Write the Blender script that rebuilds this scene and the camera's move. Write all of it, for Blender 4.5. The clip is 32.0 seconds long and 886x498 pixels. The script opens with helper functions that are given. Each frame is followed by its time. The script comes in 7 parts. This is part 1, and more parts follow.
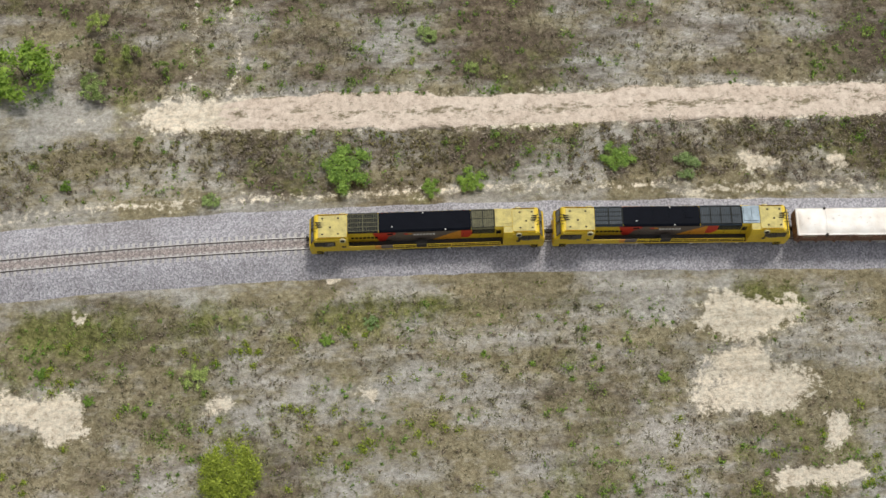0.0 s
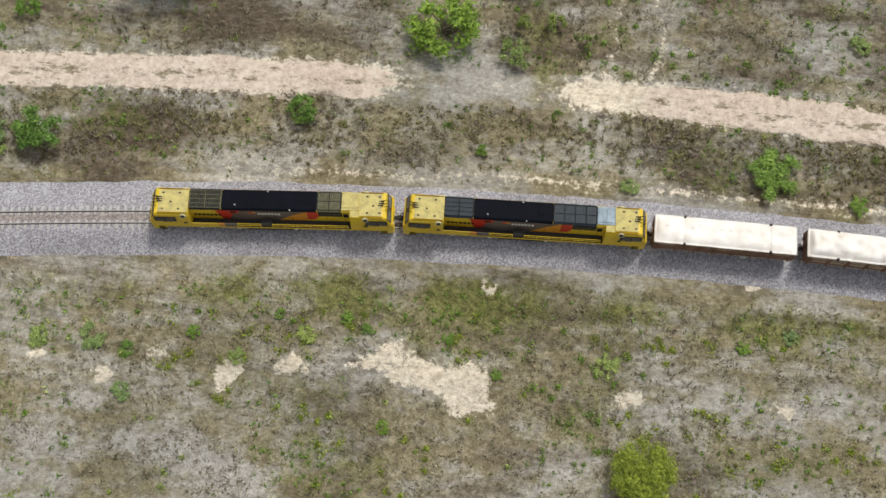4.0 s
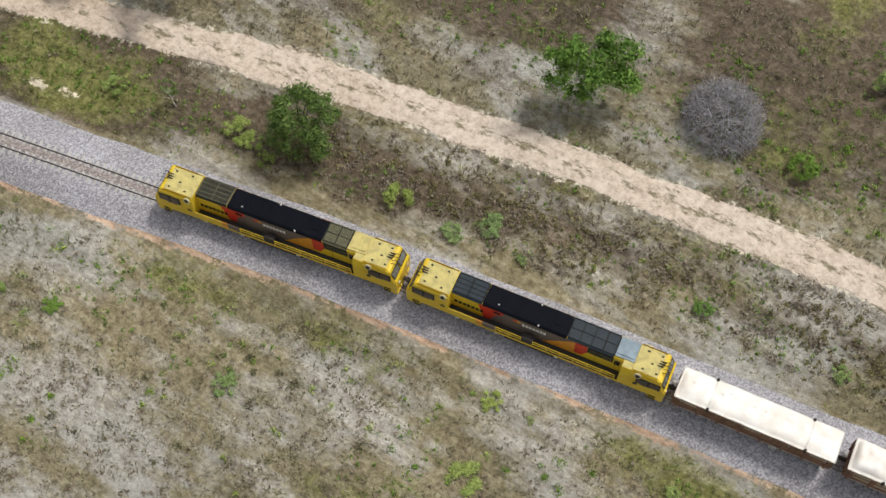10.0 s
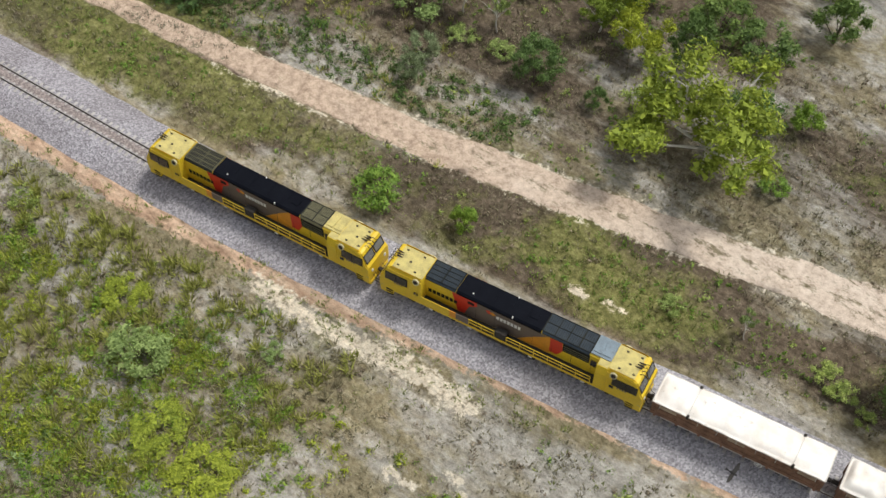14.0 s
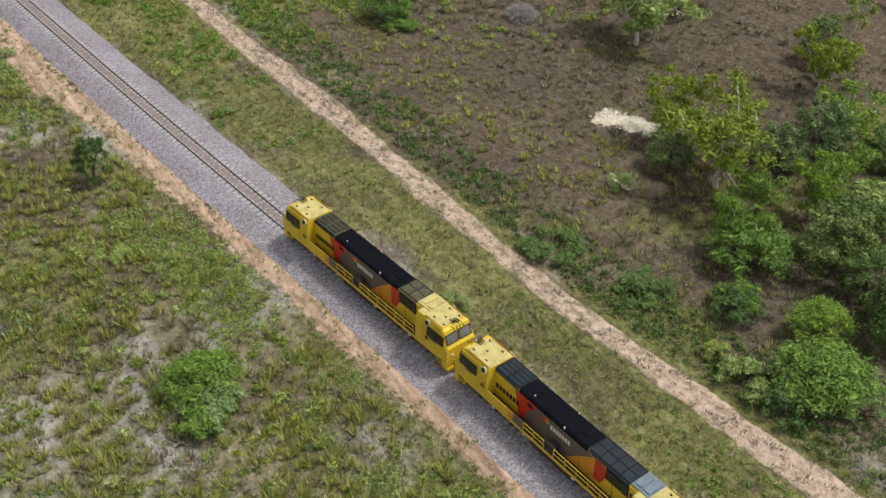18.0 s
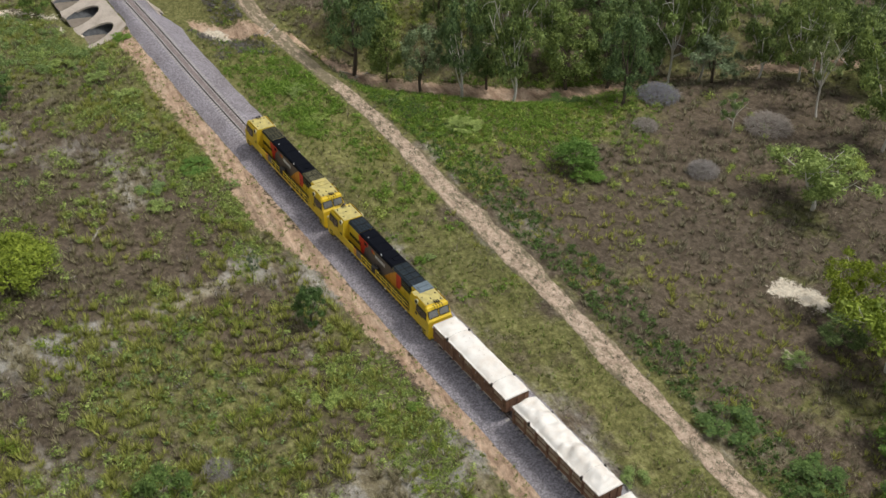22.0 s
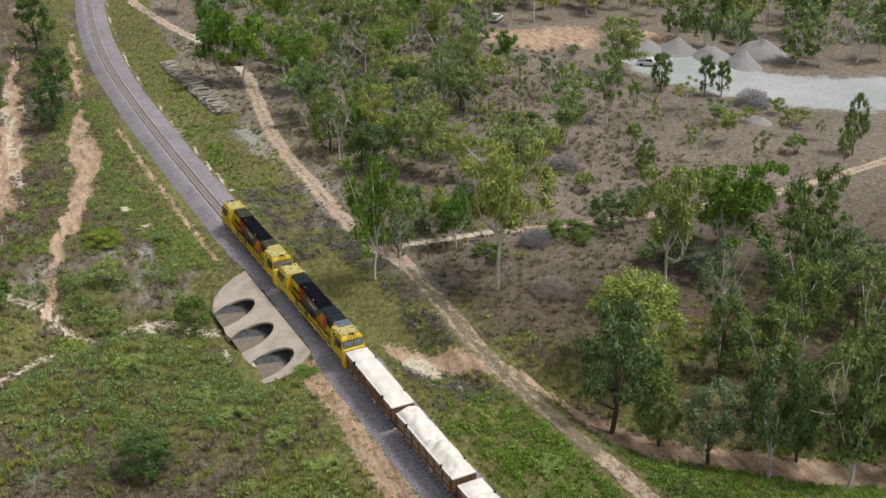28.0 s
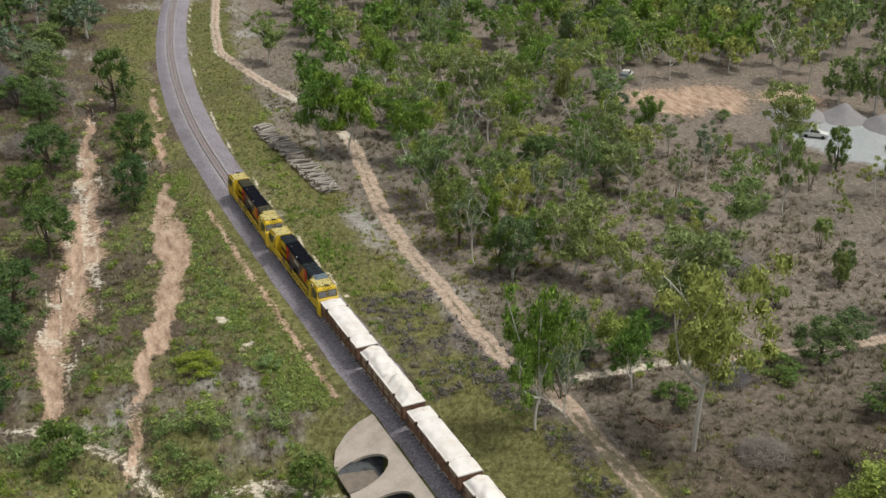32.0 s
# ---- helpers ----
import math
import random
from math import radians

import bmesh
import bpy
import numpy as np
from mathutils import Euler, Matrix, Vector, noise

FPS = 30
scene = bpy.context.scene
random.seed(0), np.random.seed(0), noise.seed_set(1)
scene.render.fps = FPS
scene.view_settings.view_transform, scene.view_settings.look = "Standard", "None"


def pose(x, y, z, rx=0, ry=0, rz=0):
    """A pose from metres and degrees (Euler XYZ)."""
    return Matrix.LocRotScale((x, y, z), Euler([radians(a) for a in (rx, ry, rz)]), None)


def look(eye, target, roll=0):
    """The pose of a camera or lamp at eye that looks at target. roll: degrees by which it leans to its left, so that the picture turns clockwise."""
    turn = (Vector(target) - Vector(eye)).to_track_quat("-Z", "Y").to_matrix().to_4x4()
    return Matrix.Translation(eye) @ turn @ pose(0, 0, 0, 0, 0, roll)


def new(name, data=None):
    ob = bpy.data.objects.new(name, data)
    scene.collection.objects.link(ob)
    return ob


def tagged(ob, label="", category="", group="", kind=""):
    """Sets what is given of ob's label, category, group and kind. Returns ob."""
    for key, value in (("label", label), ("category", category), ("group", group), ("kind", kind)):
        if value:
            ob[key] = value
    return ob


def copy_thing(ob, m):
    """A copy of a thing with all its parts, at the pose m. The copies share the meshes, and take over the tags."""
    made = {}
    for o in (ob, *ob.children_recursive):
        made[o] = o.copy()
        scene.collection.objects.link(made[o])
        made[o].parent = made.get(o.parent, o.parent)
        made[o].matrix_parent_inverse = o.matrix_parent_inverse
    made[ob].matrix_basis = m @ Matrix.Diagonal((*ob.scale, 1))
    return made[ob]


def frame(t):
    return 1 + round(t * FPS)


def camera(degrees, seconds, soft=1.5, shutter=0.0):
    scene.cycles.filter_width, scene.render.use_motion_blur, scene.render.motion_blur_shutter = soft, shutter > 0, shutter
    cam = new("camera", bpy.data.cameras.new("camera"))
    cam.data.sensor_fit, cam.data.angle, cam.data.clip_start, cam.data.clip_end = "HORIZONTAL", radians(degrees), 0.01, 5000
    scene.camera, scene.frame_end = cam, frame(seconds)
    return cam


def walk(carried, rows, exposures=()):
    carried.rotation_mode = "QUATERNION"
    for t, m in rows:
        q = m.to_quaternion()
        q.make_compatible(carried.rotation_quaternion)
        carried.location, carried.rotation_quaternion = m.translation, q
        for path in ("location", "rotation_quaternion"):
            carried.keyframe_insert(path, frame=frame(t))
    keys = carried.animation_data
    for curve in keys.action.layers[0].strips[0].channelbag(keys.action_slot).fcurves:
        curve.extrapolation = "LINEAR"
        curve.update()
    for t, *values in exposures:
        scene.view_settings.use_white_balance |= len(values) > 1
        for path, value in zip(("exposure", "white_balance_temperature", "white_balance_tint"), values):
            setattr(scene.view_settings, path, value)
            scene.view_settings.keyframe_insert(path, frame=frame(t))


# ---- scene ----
# ------------------------------------------------------------------ camera
cam = camera(41.87, 32.0)
PATH = [
    (0, (0.00, -0.00, 101.28), (0.68, 16.68, 54.15), -1.17),
    (0.5, (-4.24, 0.85, 101.98), (-3.65, 16.98, 54.66), -0.49),
    (1, (-8.07, 1.17, 101.91), (-7.71, 17.04, 54.50), -0.68),
    (1.5, (-12.17, 1.22, 101.91), (-11.99, 16.99, 54.47), -0.73),
    (2, (-16.32, 0.98, 101.50), (-16.33, 16.83, 54.08), -0.69),
    (2.5, (-20.58, 0.86, 100.84), (-20.81, 16.62, 53.40), -0.43),
    (4.5, (-38.84, 1.81, 97.04), (-40.76, 18.00, 49.77), 0.92),
    (5, (-43.80, 2.18, 96.01), (-46.55, 18.87, 48.96), 0.99),
    (5.5, (-48.41, 2.62, 94.93), (-52.25, 19.76, 48.12), 0.44),
    (6, (-52.86, 2.54, 93.71), (-58.03, 20.19, 47.22), -0.39),
    (6.5, (-57.69, 2.25, 92.32), (-63.75, 20.15, 46.03), -0.46),
    (7, (-62.31, 1.83, 90.93), (-69.23, 19.85, 44.80), -1.05),
    (7.5, (-67.27, 0.69, 89.33), (-75.39, 18.93, 43.49), -1.41),
    (8, (-72.87, 0.92, 89.30), (-81.63, 18.65, 43.38), -1.34),
    (8.5, (-78.00, 0.21, 88.26), (-87.86, 18.07, 42.61), -1.72),
    (9, (-83.62, -0.47, 87.37), (-94.04, 17.56, 41.92), -1.30),
    (9.5, (-88.94, -1.43, 86.43), (-100.02, 16.87, 41.24), -1.04),
    (10, (-94.84, -2.84, 85.27), (-106.50, 15.80, 40.36), -0.24),
    (10.5, (-99.96, -4.25, 84.05), (-112.39, 14.73, 39.50), -0.12),
    (11, (-104.53, -5.12, 83.05), (-117.87, 13.93, 38.79), -0.94),
    (11.5, (-109.42, -6.44, 81.88), (-123.57, 12.93, 38.00), -1.05),
    (12, (-114.47, -8.05, 80.96), (-129.57, 11.44, 37.47), -1.18),
    (12.5, (-119.93, -10.48, 80.15), (-135.66, 9.48, 37.09), -0.48),
    (13, (-124.78, -12.12, 78.69), (-141.51, 8.16, 36.15), -0.45),
    (13.5, (-128.78, -13.55, 76.69), (-146.65, 7.32, 34.92), -0.73),
    (15.5, (-146.27, -21.96, 67.41), (-166.79, 3.43, 29.54), 1.69),
    (16, (-150.41, -21.92, 65.87), (-172.79, 3.88, 29.35), 1.36),
    (16.5, (-155.00, -22.54, 64.98), (-180.98, 1.79, 29.87), 0.94),
    (17, (-158.99, -23.81, 63.35), (-187.01, 0.81, 30.06), 1.99),
    (17.5, (-163.16, -23.52, 61.96), (-192.53, 1.28, 29.98), 2.20),
    (18, (-167.01, -22.77, 60.78), (-200.23, -1.76, 29.89), 1.42),
    (18.5, (-170.77, -21.86, 60.14), (-206.26, -4.47, 29.51), 0.88),
    (19, (-174.25, -20.64, 59.98), (-209.94, -3.57, 29.39), 0.80),
    (19.5, (-176.70, -20.06, 60.66), (-212.48, -3.00, 30.18), 0.79),
    (20, (-177.47, -19.84, 62.30), (-213.40, -2.95, 31.90), 0.79),
    (20.5, (-176.91, -20.54, 64.93), (-212.97, -3.80, 34.61), 0.82),
    (21, (-176.37, -21.76, 67.48), (-212.53, -5.17, 37.20), 0.72),
    (21.5, (-175.48, -23.56, 70.01), (-211.82, -7.10, 39.87), 0.65),
    (22, (-169.68, -28.05, 76.38), (-206.26, -11.69, 46.48), 0.47),
    (22.5, (-173.43, -28.98, 76.45), (-209.98, -12.75, 46.44), 0.52),
    (23, (-177.48, -30.14, 75.97), (-214.05, -13.98, 45.95), 0.68),
    (23.5, (-181.12, -31.38, 75.09), (-217.71, -15.36, 45.02), 0.76),
    (24, (-184.75, -32.73, 73.45), (-221.66, -16.69, 43.79), 0.95),
    (24.5, (-188.62, -34.63, 72.01), (-227.15, -17.97, 44.86), 1.52),
    (25, (-192.08, -35.10, 70.43), (-232.54, -18.20, 46.41), 1.65),
    (25.5, (-196.27, -35.46, 69.02), (-237.38, -18.52, 46.17), 1.66),
    (27.5, (-214.94, -32.41, 70.21), (-256.34, -16.88, 46.87), -0.16),
    (28, (-219.55, -32.06, 70.16), (-261.69, -16.69, 48.06), -0.17),
    (28.5, (-224.16, -31.82, 69.82), (-266.73, -16.63, 48.44), -0.18),
    (29, (-228.60, -31.59, 69.61), (-271.36, -16.81, 48.33), -0.21),
    (29.5, (-233.29, -31.37, 69.02), (-276.37, -17.45, 47.81), -0.29),
    (30, (-237.65, -31.09, 68.68), (-280.80, -17.34, 47.49), -0.45),
    (30.5, (-242.18, -30.97, 68.33), (-285.39, -17.38, 47.16), -0.49),
    (31, (-246.40, -31.42, 68.19), (-289.64, -17.94, 47.01), -0.51),
    (31.5, (-250.74, -32.09, 67.91), (-294.03, -18.74, 46.75), -0.50),
    (32, (-254.66, -33.39, 68.26), (-297.94, -20.11, 47.04), -0.40),
]
walk(cam, [(t, look(eye, target, roll)) for t, eye, target, roll in PATH],
     exposures=[(0.0, -0.09), (5.0, -0.06), (10.5, 0.0), (13.2, 0.14), (16.0, -0.18), (18.0, 0.08), (20.0, 0.04), (22.0, -0.15), (24.5, -0.17), (27.5, -0.12), (32.0, -0.17)])

# ------------------------------------------------------------------ light: a high, veiled sun under a bright overcast sky
SUN_AT = (32.0, 64.0)                      # turn from +y towards +x, elevation, in degrees
world = bpy.data.worlds.new("overcast")
scene.world = world
world.use_nodes = True
wn = world.node_tree.nodes
sky = wn.new("ShaderNodeTexSky")
sky.sky_type, sky.sun_disc = "NISHITA", False
sky.sun_elevation, sky.sun_rotation = radians(SUN_AT[1]), radians(SUN_AT[0])
sky.air_density, sky.dust_density, sky.ozone_density = 1.6, 3.0, 0.6
veil = wn.new("ShaderNodeHueSaturation")      # cloud takes most of the blue out of the sky
veil.inputs["Saturation"].default_value = 0.16
world.node_tree.links.new(sky.outputs[0], veil.inputs["Color"])
world.node_tree.links.new(veil.outputs[0], wn["Background"].inputs[0])
wn["Background"].inputs[1].default_value = 0.108
sun = new("sun", bpy.data.lights.new("sun", "SUN"))
sun.data.energy, sun.data.angle, sun.data.color = 2.25, radians(9), (1.0, 0.965, 0.88)
sun.rotation_euler = (Vector((0, 0, 1)).rotation_difference(Vector((
    math.sin(radians(SUN_AT[0])) * math.cos(radians(SUN_AT[1])),
    math.cos(radians(SUN_AT[0])) * math.cos(radians(SUN_AT[1])),
    math.sin(radians(SUN_AT[1])))))).to_euler()
scene.view_settings.exposure = 0.0


# ------------------------------------------------------------------ materials
def nodes_of(name):
    m = bpy.data.materials.new(name)
    m.use_nodes = True
    nt = m.node_tree
    return m, nt, nt.nodes["Principled BSDF"], nt.links


def noise_node(nt, scale, detail=4.0, rough=0.6, coord="Object"):
    tc = nt.nodes.new("ShaderNodeTexCoord")
    n = nt.nodes.new("ShaderNodeTexNoise")
    n.inputs["Scale"].default_value, n.inputs["Detail"].default_value, n.inputs["Roughness"].default_value = scale, detail, rough
    nt.links.new(tc.outputs[coord], n.inputs["Vector"])
    return n


def ramp_node(nt, source, stops):
    r = nt.nodes.new("ShaderNodeValToRGB")
    els = r.color_ramp.elements
    while len(els) < len(stops):
        els.new(0.5)
    for e, (p, c) in zip(els, stops):
        e.position, e.color = p, (*c, 1) if len(c) == 3 else c
    nt.links.new(source, r.inputs[0])
    return r


def mix_node(nt, fac, a, b, blend="MIX"):
    m = nt.nodes.new("ShaderNodeMix")
    m.data_type, m.blend_type = "RGBA", blend
    for sock, v in ((m.inputs[0], fac), (m.inputs[6], a), (m.inputs[7], b)):
        if isinstance(v, (int, float)):
            sock.default_value = v
        elif isinstance(v, tuple):
            sock.default_value = (*v, 1)
        else:
            nt.links.new(v, sock)
    return m.outputs[2]


def bump(nt, bsdf, height, strength=0.4, distance=0.02):
    b = nt.nodes.new("ShaderNodeBump")
    b.inputs["Strength"].default_value, b.inputs["Distance"].default_value = strength, distance
    nt.links.new(height, b.inputs["Height"])
    nt.links.new(b.outputs[0], bsdf.inputs["Normal"])


def paint(name, colour, rough=0.5, metal=0.0, grime=0.35, dirt=(0.10, 0.08, 0.06), scale=1.3, relief=0.15):
    """Paint or plain stuff with grime at two scales."""
    m, nt, b, links = nodes_of(name)
    big, small = noise_node(nt, scale, 5.0, 0.65), noise_node(nt, scale * 14, 3.0)
    patch = ramp_node(nt, big.outputs[0], [(0.42, (0, 0, 0)), (0.72, (1, 1, 1))])
    fine = ramp_node(nt, small.outputs[0], [(0.35, (0.86,) * 3), (0.7, (1.06,) * 3)])
    fac = nt.nodes.new("ShaderNodeMath")
    fac.operation, fac.inputs[1].default_value = "MULTIPLY", grime
    links.new(patch.outputs[0], fac.inputs[0])
    col = mix_node(nt, fac.outputs[0], colour, dirt)
    links.new(mix_node(nt, 1.0, col, fine.outputs[0], "MULTIPLY"), b.inputs["Base Color"])
    rr = ramp_node(nt, big.outputs[0], [(0.3, (rough,) * 3), (0.8, (min(1, rough + 0.2),) * 3)])
    links.new(rr.outputs[0], b.inputs["Roughness"])
    b.inputs["Metallic"].default_value = metal
    bump(nt, b, small.outputs[0], relief, 0.01)
    return m


def leaf_material(name, dark, light, gloss=0.6, through_light=0.28):
    """Leaves that differ from one another, some of their light passing through."""
    m, nt, b, links = nodes_of(name)
    geo = nt.nodes.new("ShaderNodeNewGeometry")
    info = nt.nodes.new("ShaderNodeObjectInfo")
    r = ramp_node(nt, geo.outputs["Random Per Island"], [(0.0, dark), (0.6, tuple((a + c) / 2 for a, c in zip(dark, light))), (1.0, light)])
    per = ramp_node(nt, info.outputs["Random"], [(0.0, (0.74, 0.84, 0.98)), (0.4, (0.94, 0.97, 0.94)), (0.7, (1.05, 1.04, 0.94)), (1.0, (1.22, 1.16, 0.86))])
    col = mix_node(nt, 1.0, r.outputs[0], per.outputs[0], "MULTIPLY")
    links.new(col, b.inputs["Base Color"])
    b.inputs["Roughness"].default_value = gloss
    b.inputs["Specular IOR Level"].default_value = 0.3
    tr = nt.nodes.new("ShaderNodeBsdfTranslucent")
    links.new(col, tr.inputs[0])
    mx = nt.nodes.new("ShaderNodeMixShader")
    mx.inputs[0].default_value = through_light
    links.new(b.outputs[0], mx.inputs[1])
    links.new(tr.outputs[0], mx.inputs[2])
    links.new(mx.outputs[0], nt.nodes["Material Output"].inputs[0])
    return m


YELLOW = paint("yellow_paint", (0.76, 0.535, 0.022), 0.42, grime=0.30, dirt=(0.50, 0.36, 0.06), scale=0.9)
ROOF_YELLOW = paint("dusty_yellow_roof", (0.61, 0.52, 0.19), 0.75, grime=0.75, dirt=(0.28, 0.23, 0.11), scale=1.3)
BLACK_ROOF = paint("sooty_black_roof", (0.004, 0.005, 0.009), 0.6, grime=0.5, dirt=(0.011, 0.013, 0.019), scale=1.0)

GREY_SIDE = paint("dark_grey_paint", (0.135, 0.105, 0.088), 0.5, grime=0.3, dirt=(0.17, 0.13, 0.10))
RED = paint("red_paint", (0.62, 0.035, 0.012), 0.45, grime=0.2)
ORANGE = paint("orange_paint", (0.72, 0.30, 0.02), 0.45, grime=0.2)
WHITE = paint("white_paint", (0.78, 0.78, 0.76), 0.5, grime=0.2)
GRILLE = paint("dark_grille", (0.022, 0.024, 0.024), 0.65, grime=0.4, dirt=(0.06, 0.056, 0.04))
OLIVE_GRILLE = paint("dusty_olive_grille", (0.13, 0.122, 0.062), 0.65, grime=0.6, dirt=(0.035, 0.033, 0.024), scale=2.2)
BLUE_GRILLE = paint("blue_grey_grille", (0.020, 0.032, 0.046), 0.45, grime=0.35, dirt=(0.055, 0.072, 0.085))
for sheet in (BLACK_ROOF, GRILLE):
    sheet.node_tree.nodes["Principled BSDF"].inputs["Specular IOR Level"].default_value = 0.06
BLUE_GRILLE.node_tree.nodes["Principled BSDF"].inputs["Specular IOR Level"].default_value = 0.25
SILVER = paint("bare_metal_sheet", (0.20, 0.26, 0.31), 0.45, 0.3, grime=0.55, dirt=(0.09, 0.11, 0.13), scale=2.0)
DARK = paint("dark_running_gear", (0.028, 0.025, 0.023), 0.75, grime=0.4, dirt=(0.07, 0.05, 0.035))
STEEL = paint("worn_steel", (0.30, 0.27, 0.25), 0.4, 0.8, grime=0.3, dirt=(0.14, 0.09, 0.06))
RAIL_STEEL = paint("rail_steel", (0.16, 0.125, 0.10), 0.55, 0.4, grime=0.5, dirt=(0.10, 0.06, 0.04), scale=0.5)
RAIL_TOP = paint("polished_rail_head", (0.52, 0.50, 0.48), 0.3, 0.9, grime=0.15)
# the grey base colour stands in for sky mirrored in the panes
WINDSCREEN = paint("sky_grey_windscreen_glass", (0.20, 0.205, 0.20), 0.16, grime=0.5, dirt=(0.05, 0.05, 0.048), scale=0.8)
GLASS = paint("dark_cab_glass", (0.012, 0.014, 0.016), 0.12, grime=0.1)
VENT_RING = paint("pale_yellow_ring", (0.74, 0.68, 0.42), 0.6, grime=0.3)
RUST = paint("rusty_brown_steel", (0.25, 0.135, 0.085), 0.8, grime=0.8, dirt=(0.08, 0.045, 0.032), scale=1.6)
def tarpaulin_material():
    """White sheeting with soot smudges, and rust washed out along the folds."""
    m, nt, b, links = nodes_of("white_tarpaulin")
    soft, smudge, fold = noise_node(nt, 0.55, 5, 0.65), noise_node(nt, 1.9, 7, 0.72), noise_node(nt, 7.0, 4, 0.6)
    col = mix_node(nt, ramp_node(nt, soft.outputs[0], [(0.40, (0, 0, 0)), (0.66, (0.7, 0.7, 0.7))]).outputs[0], (0.88, 0.85, 0.81), (0.70, 0.61, 0.52))
    col = mix_node(nt, ramp_node(nt, smudge.outputs[0], [(0.60, (0, 0, 0)), (0.74, (0.75, 0.75, 0.75))]).outputs[0], col, (0.34, 0.25, 0.18))
    links.new(col, b.inputs["Base Color"])
    b.inputs["Roughness"].default_value = 0.65
    bump(nt, b, fold.outputs[0], 0.5, 0.03)
    return m


TARP = tarpaulin_material()
TARP_EDGE = paint("grey_tarpaulin_hem", (0.62, 0.60, 0.57), 0.7, grime=0.4, dirt=(0.4, 0.36, 0.3))
TIMBER = paint("weathered_pale_plate", (0.42, 0.33, 0.24), 0.85, grime=0.6, dirt=(0.18, 0.10, 0.06), scale=1.2)
CONCRETE = paint("weathered_concrete", (0.56, 0.49, 0.425), 0.85, grime=0.7, dirt=(0.33, 0.27, 0.22), scale=0.45, relief=0.15)
# dark grey with near-black blotches, for the inside of the culvert pipes
PIPE = paint("dark_pipe_concrete", (0.105, 0.11, 0.118), 0.9, grime=0.8, dirt=(0.025, 0.025, 0.028), scale=1.8)
SILT = paint("grey_brown_silt", (0.25, 0.21, 0.17), 0.95, grime=0.7, dirt=(0.12, 0.105, 0.085), scale=0.9, relief=0.5)
SLEEPER = paint("concrete_sleeper", (0.50, 0.48, 0.46), 0.9, grime=0.6, dirt=(0.27, 0.24, 0.22), scale=2.0)
BARK_PALE = paint("pale_gum_bark", (0.66, 0.63, 0.58), 0.8, grime=0.3, dirt=(0.36, 0.32, 0.27), scale=1.5, relief=0.5)
BARK_DARK = paint("dark_bark", (0.11, 0.085, 0.065), 0.95, grime=0.5, dirt=(0.05, 0.04, 0.03), scale=2.0, relief=0.6)
GREY_WOOD = paint("weathered_grey_timber", (0.44, 0.405, 0.36), 0.9, grime=0.5, dirt=(0.16, 0.13, 0.11), scale=1.5, relief=0.5)
LEAF_GUM = leaf_material("gum_leaves", (0.13, 0.195, 0.05), (0.47, 0.57, 0.20))
LEAF_OLIVE = leaf_material("olive_gum_leaves", (0.16, 0.20, 0.055), (0.52, 0.58, 0.22))
LEAF_WOOD = leaf_material("creek_tree_leaves", (0.075, 0.122, 0.04), (0.335, 0.425, 0.15))
LEAF_BRIGHT = leaf_material("bright_leaves", (0.085, 0.17, 0.022), (0.31, 0.46, 0.085))
LEAF_DARK = leaf_material("dark_leaves", (0.055, 0.105, 0.028), (0.20, 0.30, 0.085))
LEAF_YELLOW = leaf_material("yellow_green_leaves", (0.14, 0.19, 0.020), (0.44, 0.51, 0.070))
LEAF_HEATH = leaf_material("heath_leaves", (0.10, 0.092, 0.045), (0.33, 0.30, 0.165), 0.75, 0.25)
LEAF_GREY = leaf_material("grey_green_leaves", (0.125, 0.172, 0.085), (0.36, 0.43, 0.25))
TWIG = leaf_material("bare_grey_twigs", (0.135, 0.11, 0.10), (0.34, 0.298, 0.278), 0.9, 0.1)
TWIG_PALE = leaf_material("pale_mauve_twigs", (0.20, 0.175, 0.172), (0.42, 0.38, 0.378), 0.9, 0.1)
GRASS_DRY = leaf_material("dry_grass", (0.12, 0.10, 0.058), (0.42, 0.37, 0.24), 0.8, 0.2)
GRASS_GREEN = leaf_material("green_grass", (0.11, 0.14, 0.030), (0.38, 0.42, 0.12), 0.7, 0.3)
TUSSOCK = leaf_material("olive_tussock", (0.15, 0.165, 0.032), (0.52, 0.53, 0.15), 0.75, 0.3)
TUSSOCK_BROWN = leaf_material("dry_tussock", (0.12, 0.10, 0.056), (0.42, 0.365, 0.225), 0.8, 0.25)
BIRD_BLACK = paint("black_feathers", (0.012, 0.011, 0.011), 0.7, grime=0.2)


def mask_socket(nt, name):
    a = nt.nodes.new("ShaderNodeAttribute")
    a.attribute_name = name
    return a.outputs["Fac"]


def ragged(nt, mask, grain, lo=0.40, hi=0.60, amount=0.55):
    """A mask whose border is broken up by a noise."""
    a = nt.nodes.new("ShaderNodeMath")
    a.operation, a.inputs[1].default_value, a.inputs[2].default_value = "MULTIPLY_ADD", amount, -amount / 2
    nt.links.new(grain, a.inputs[0])
    s = nt.nodes.new("ShaderNodeMath")
    s.operation = "ADD"
    nt.links.new(a.outputs[0], s.inputs[0])
    nt.links.new(mask, s.inputs[1])
    return ramp_node(nt, s.outputs[0], [(lo, (0, 0, 0)), (hi, (1, 1, 1))]).outputs[0]


def soil_ramp(nt, source, pale, mid, dark):
    return ramp_node(nt, source, [(0.36, dark), (0.5, mid), (0.64, pale)]).outputs[0]


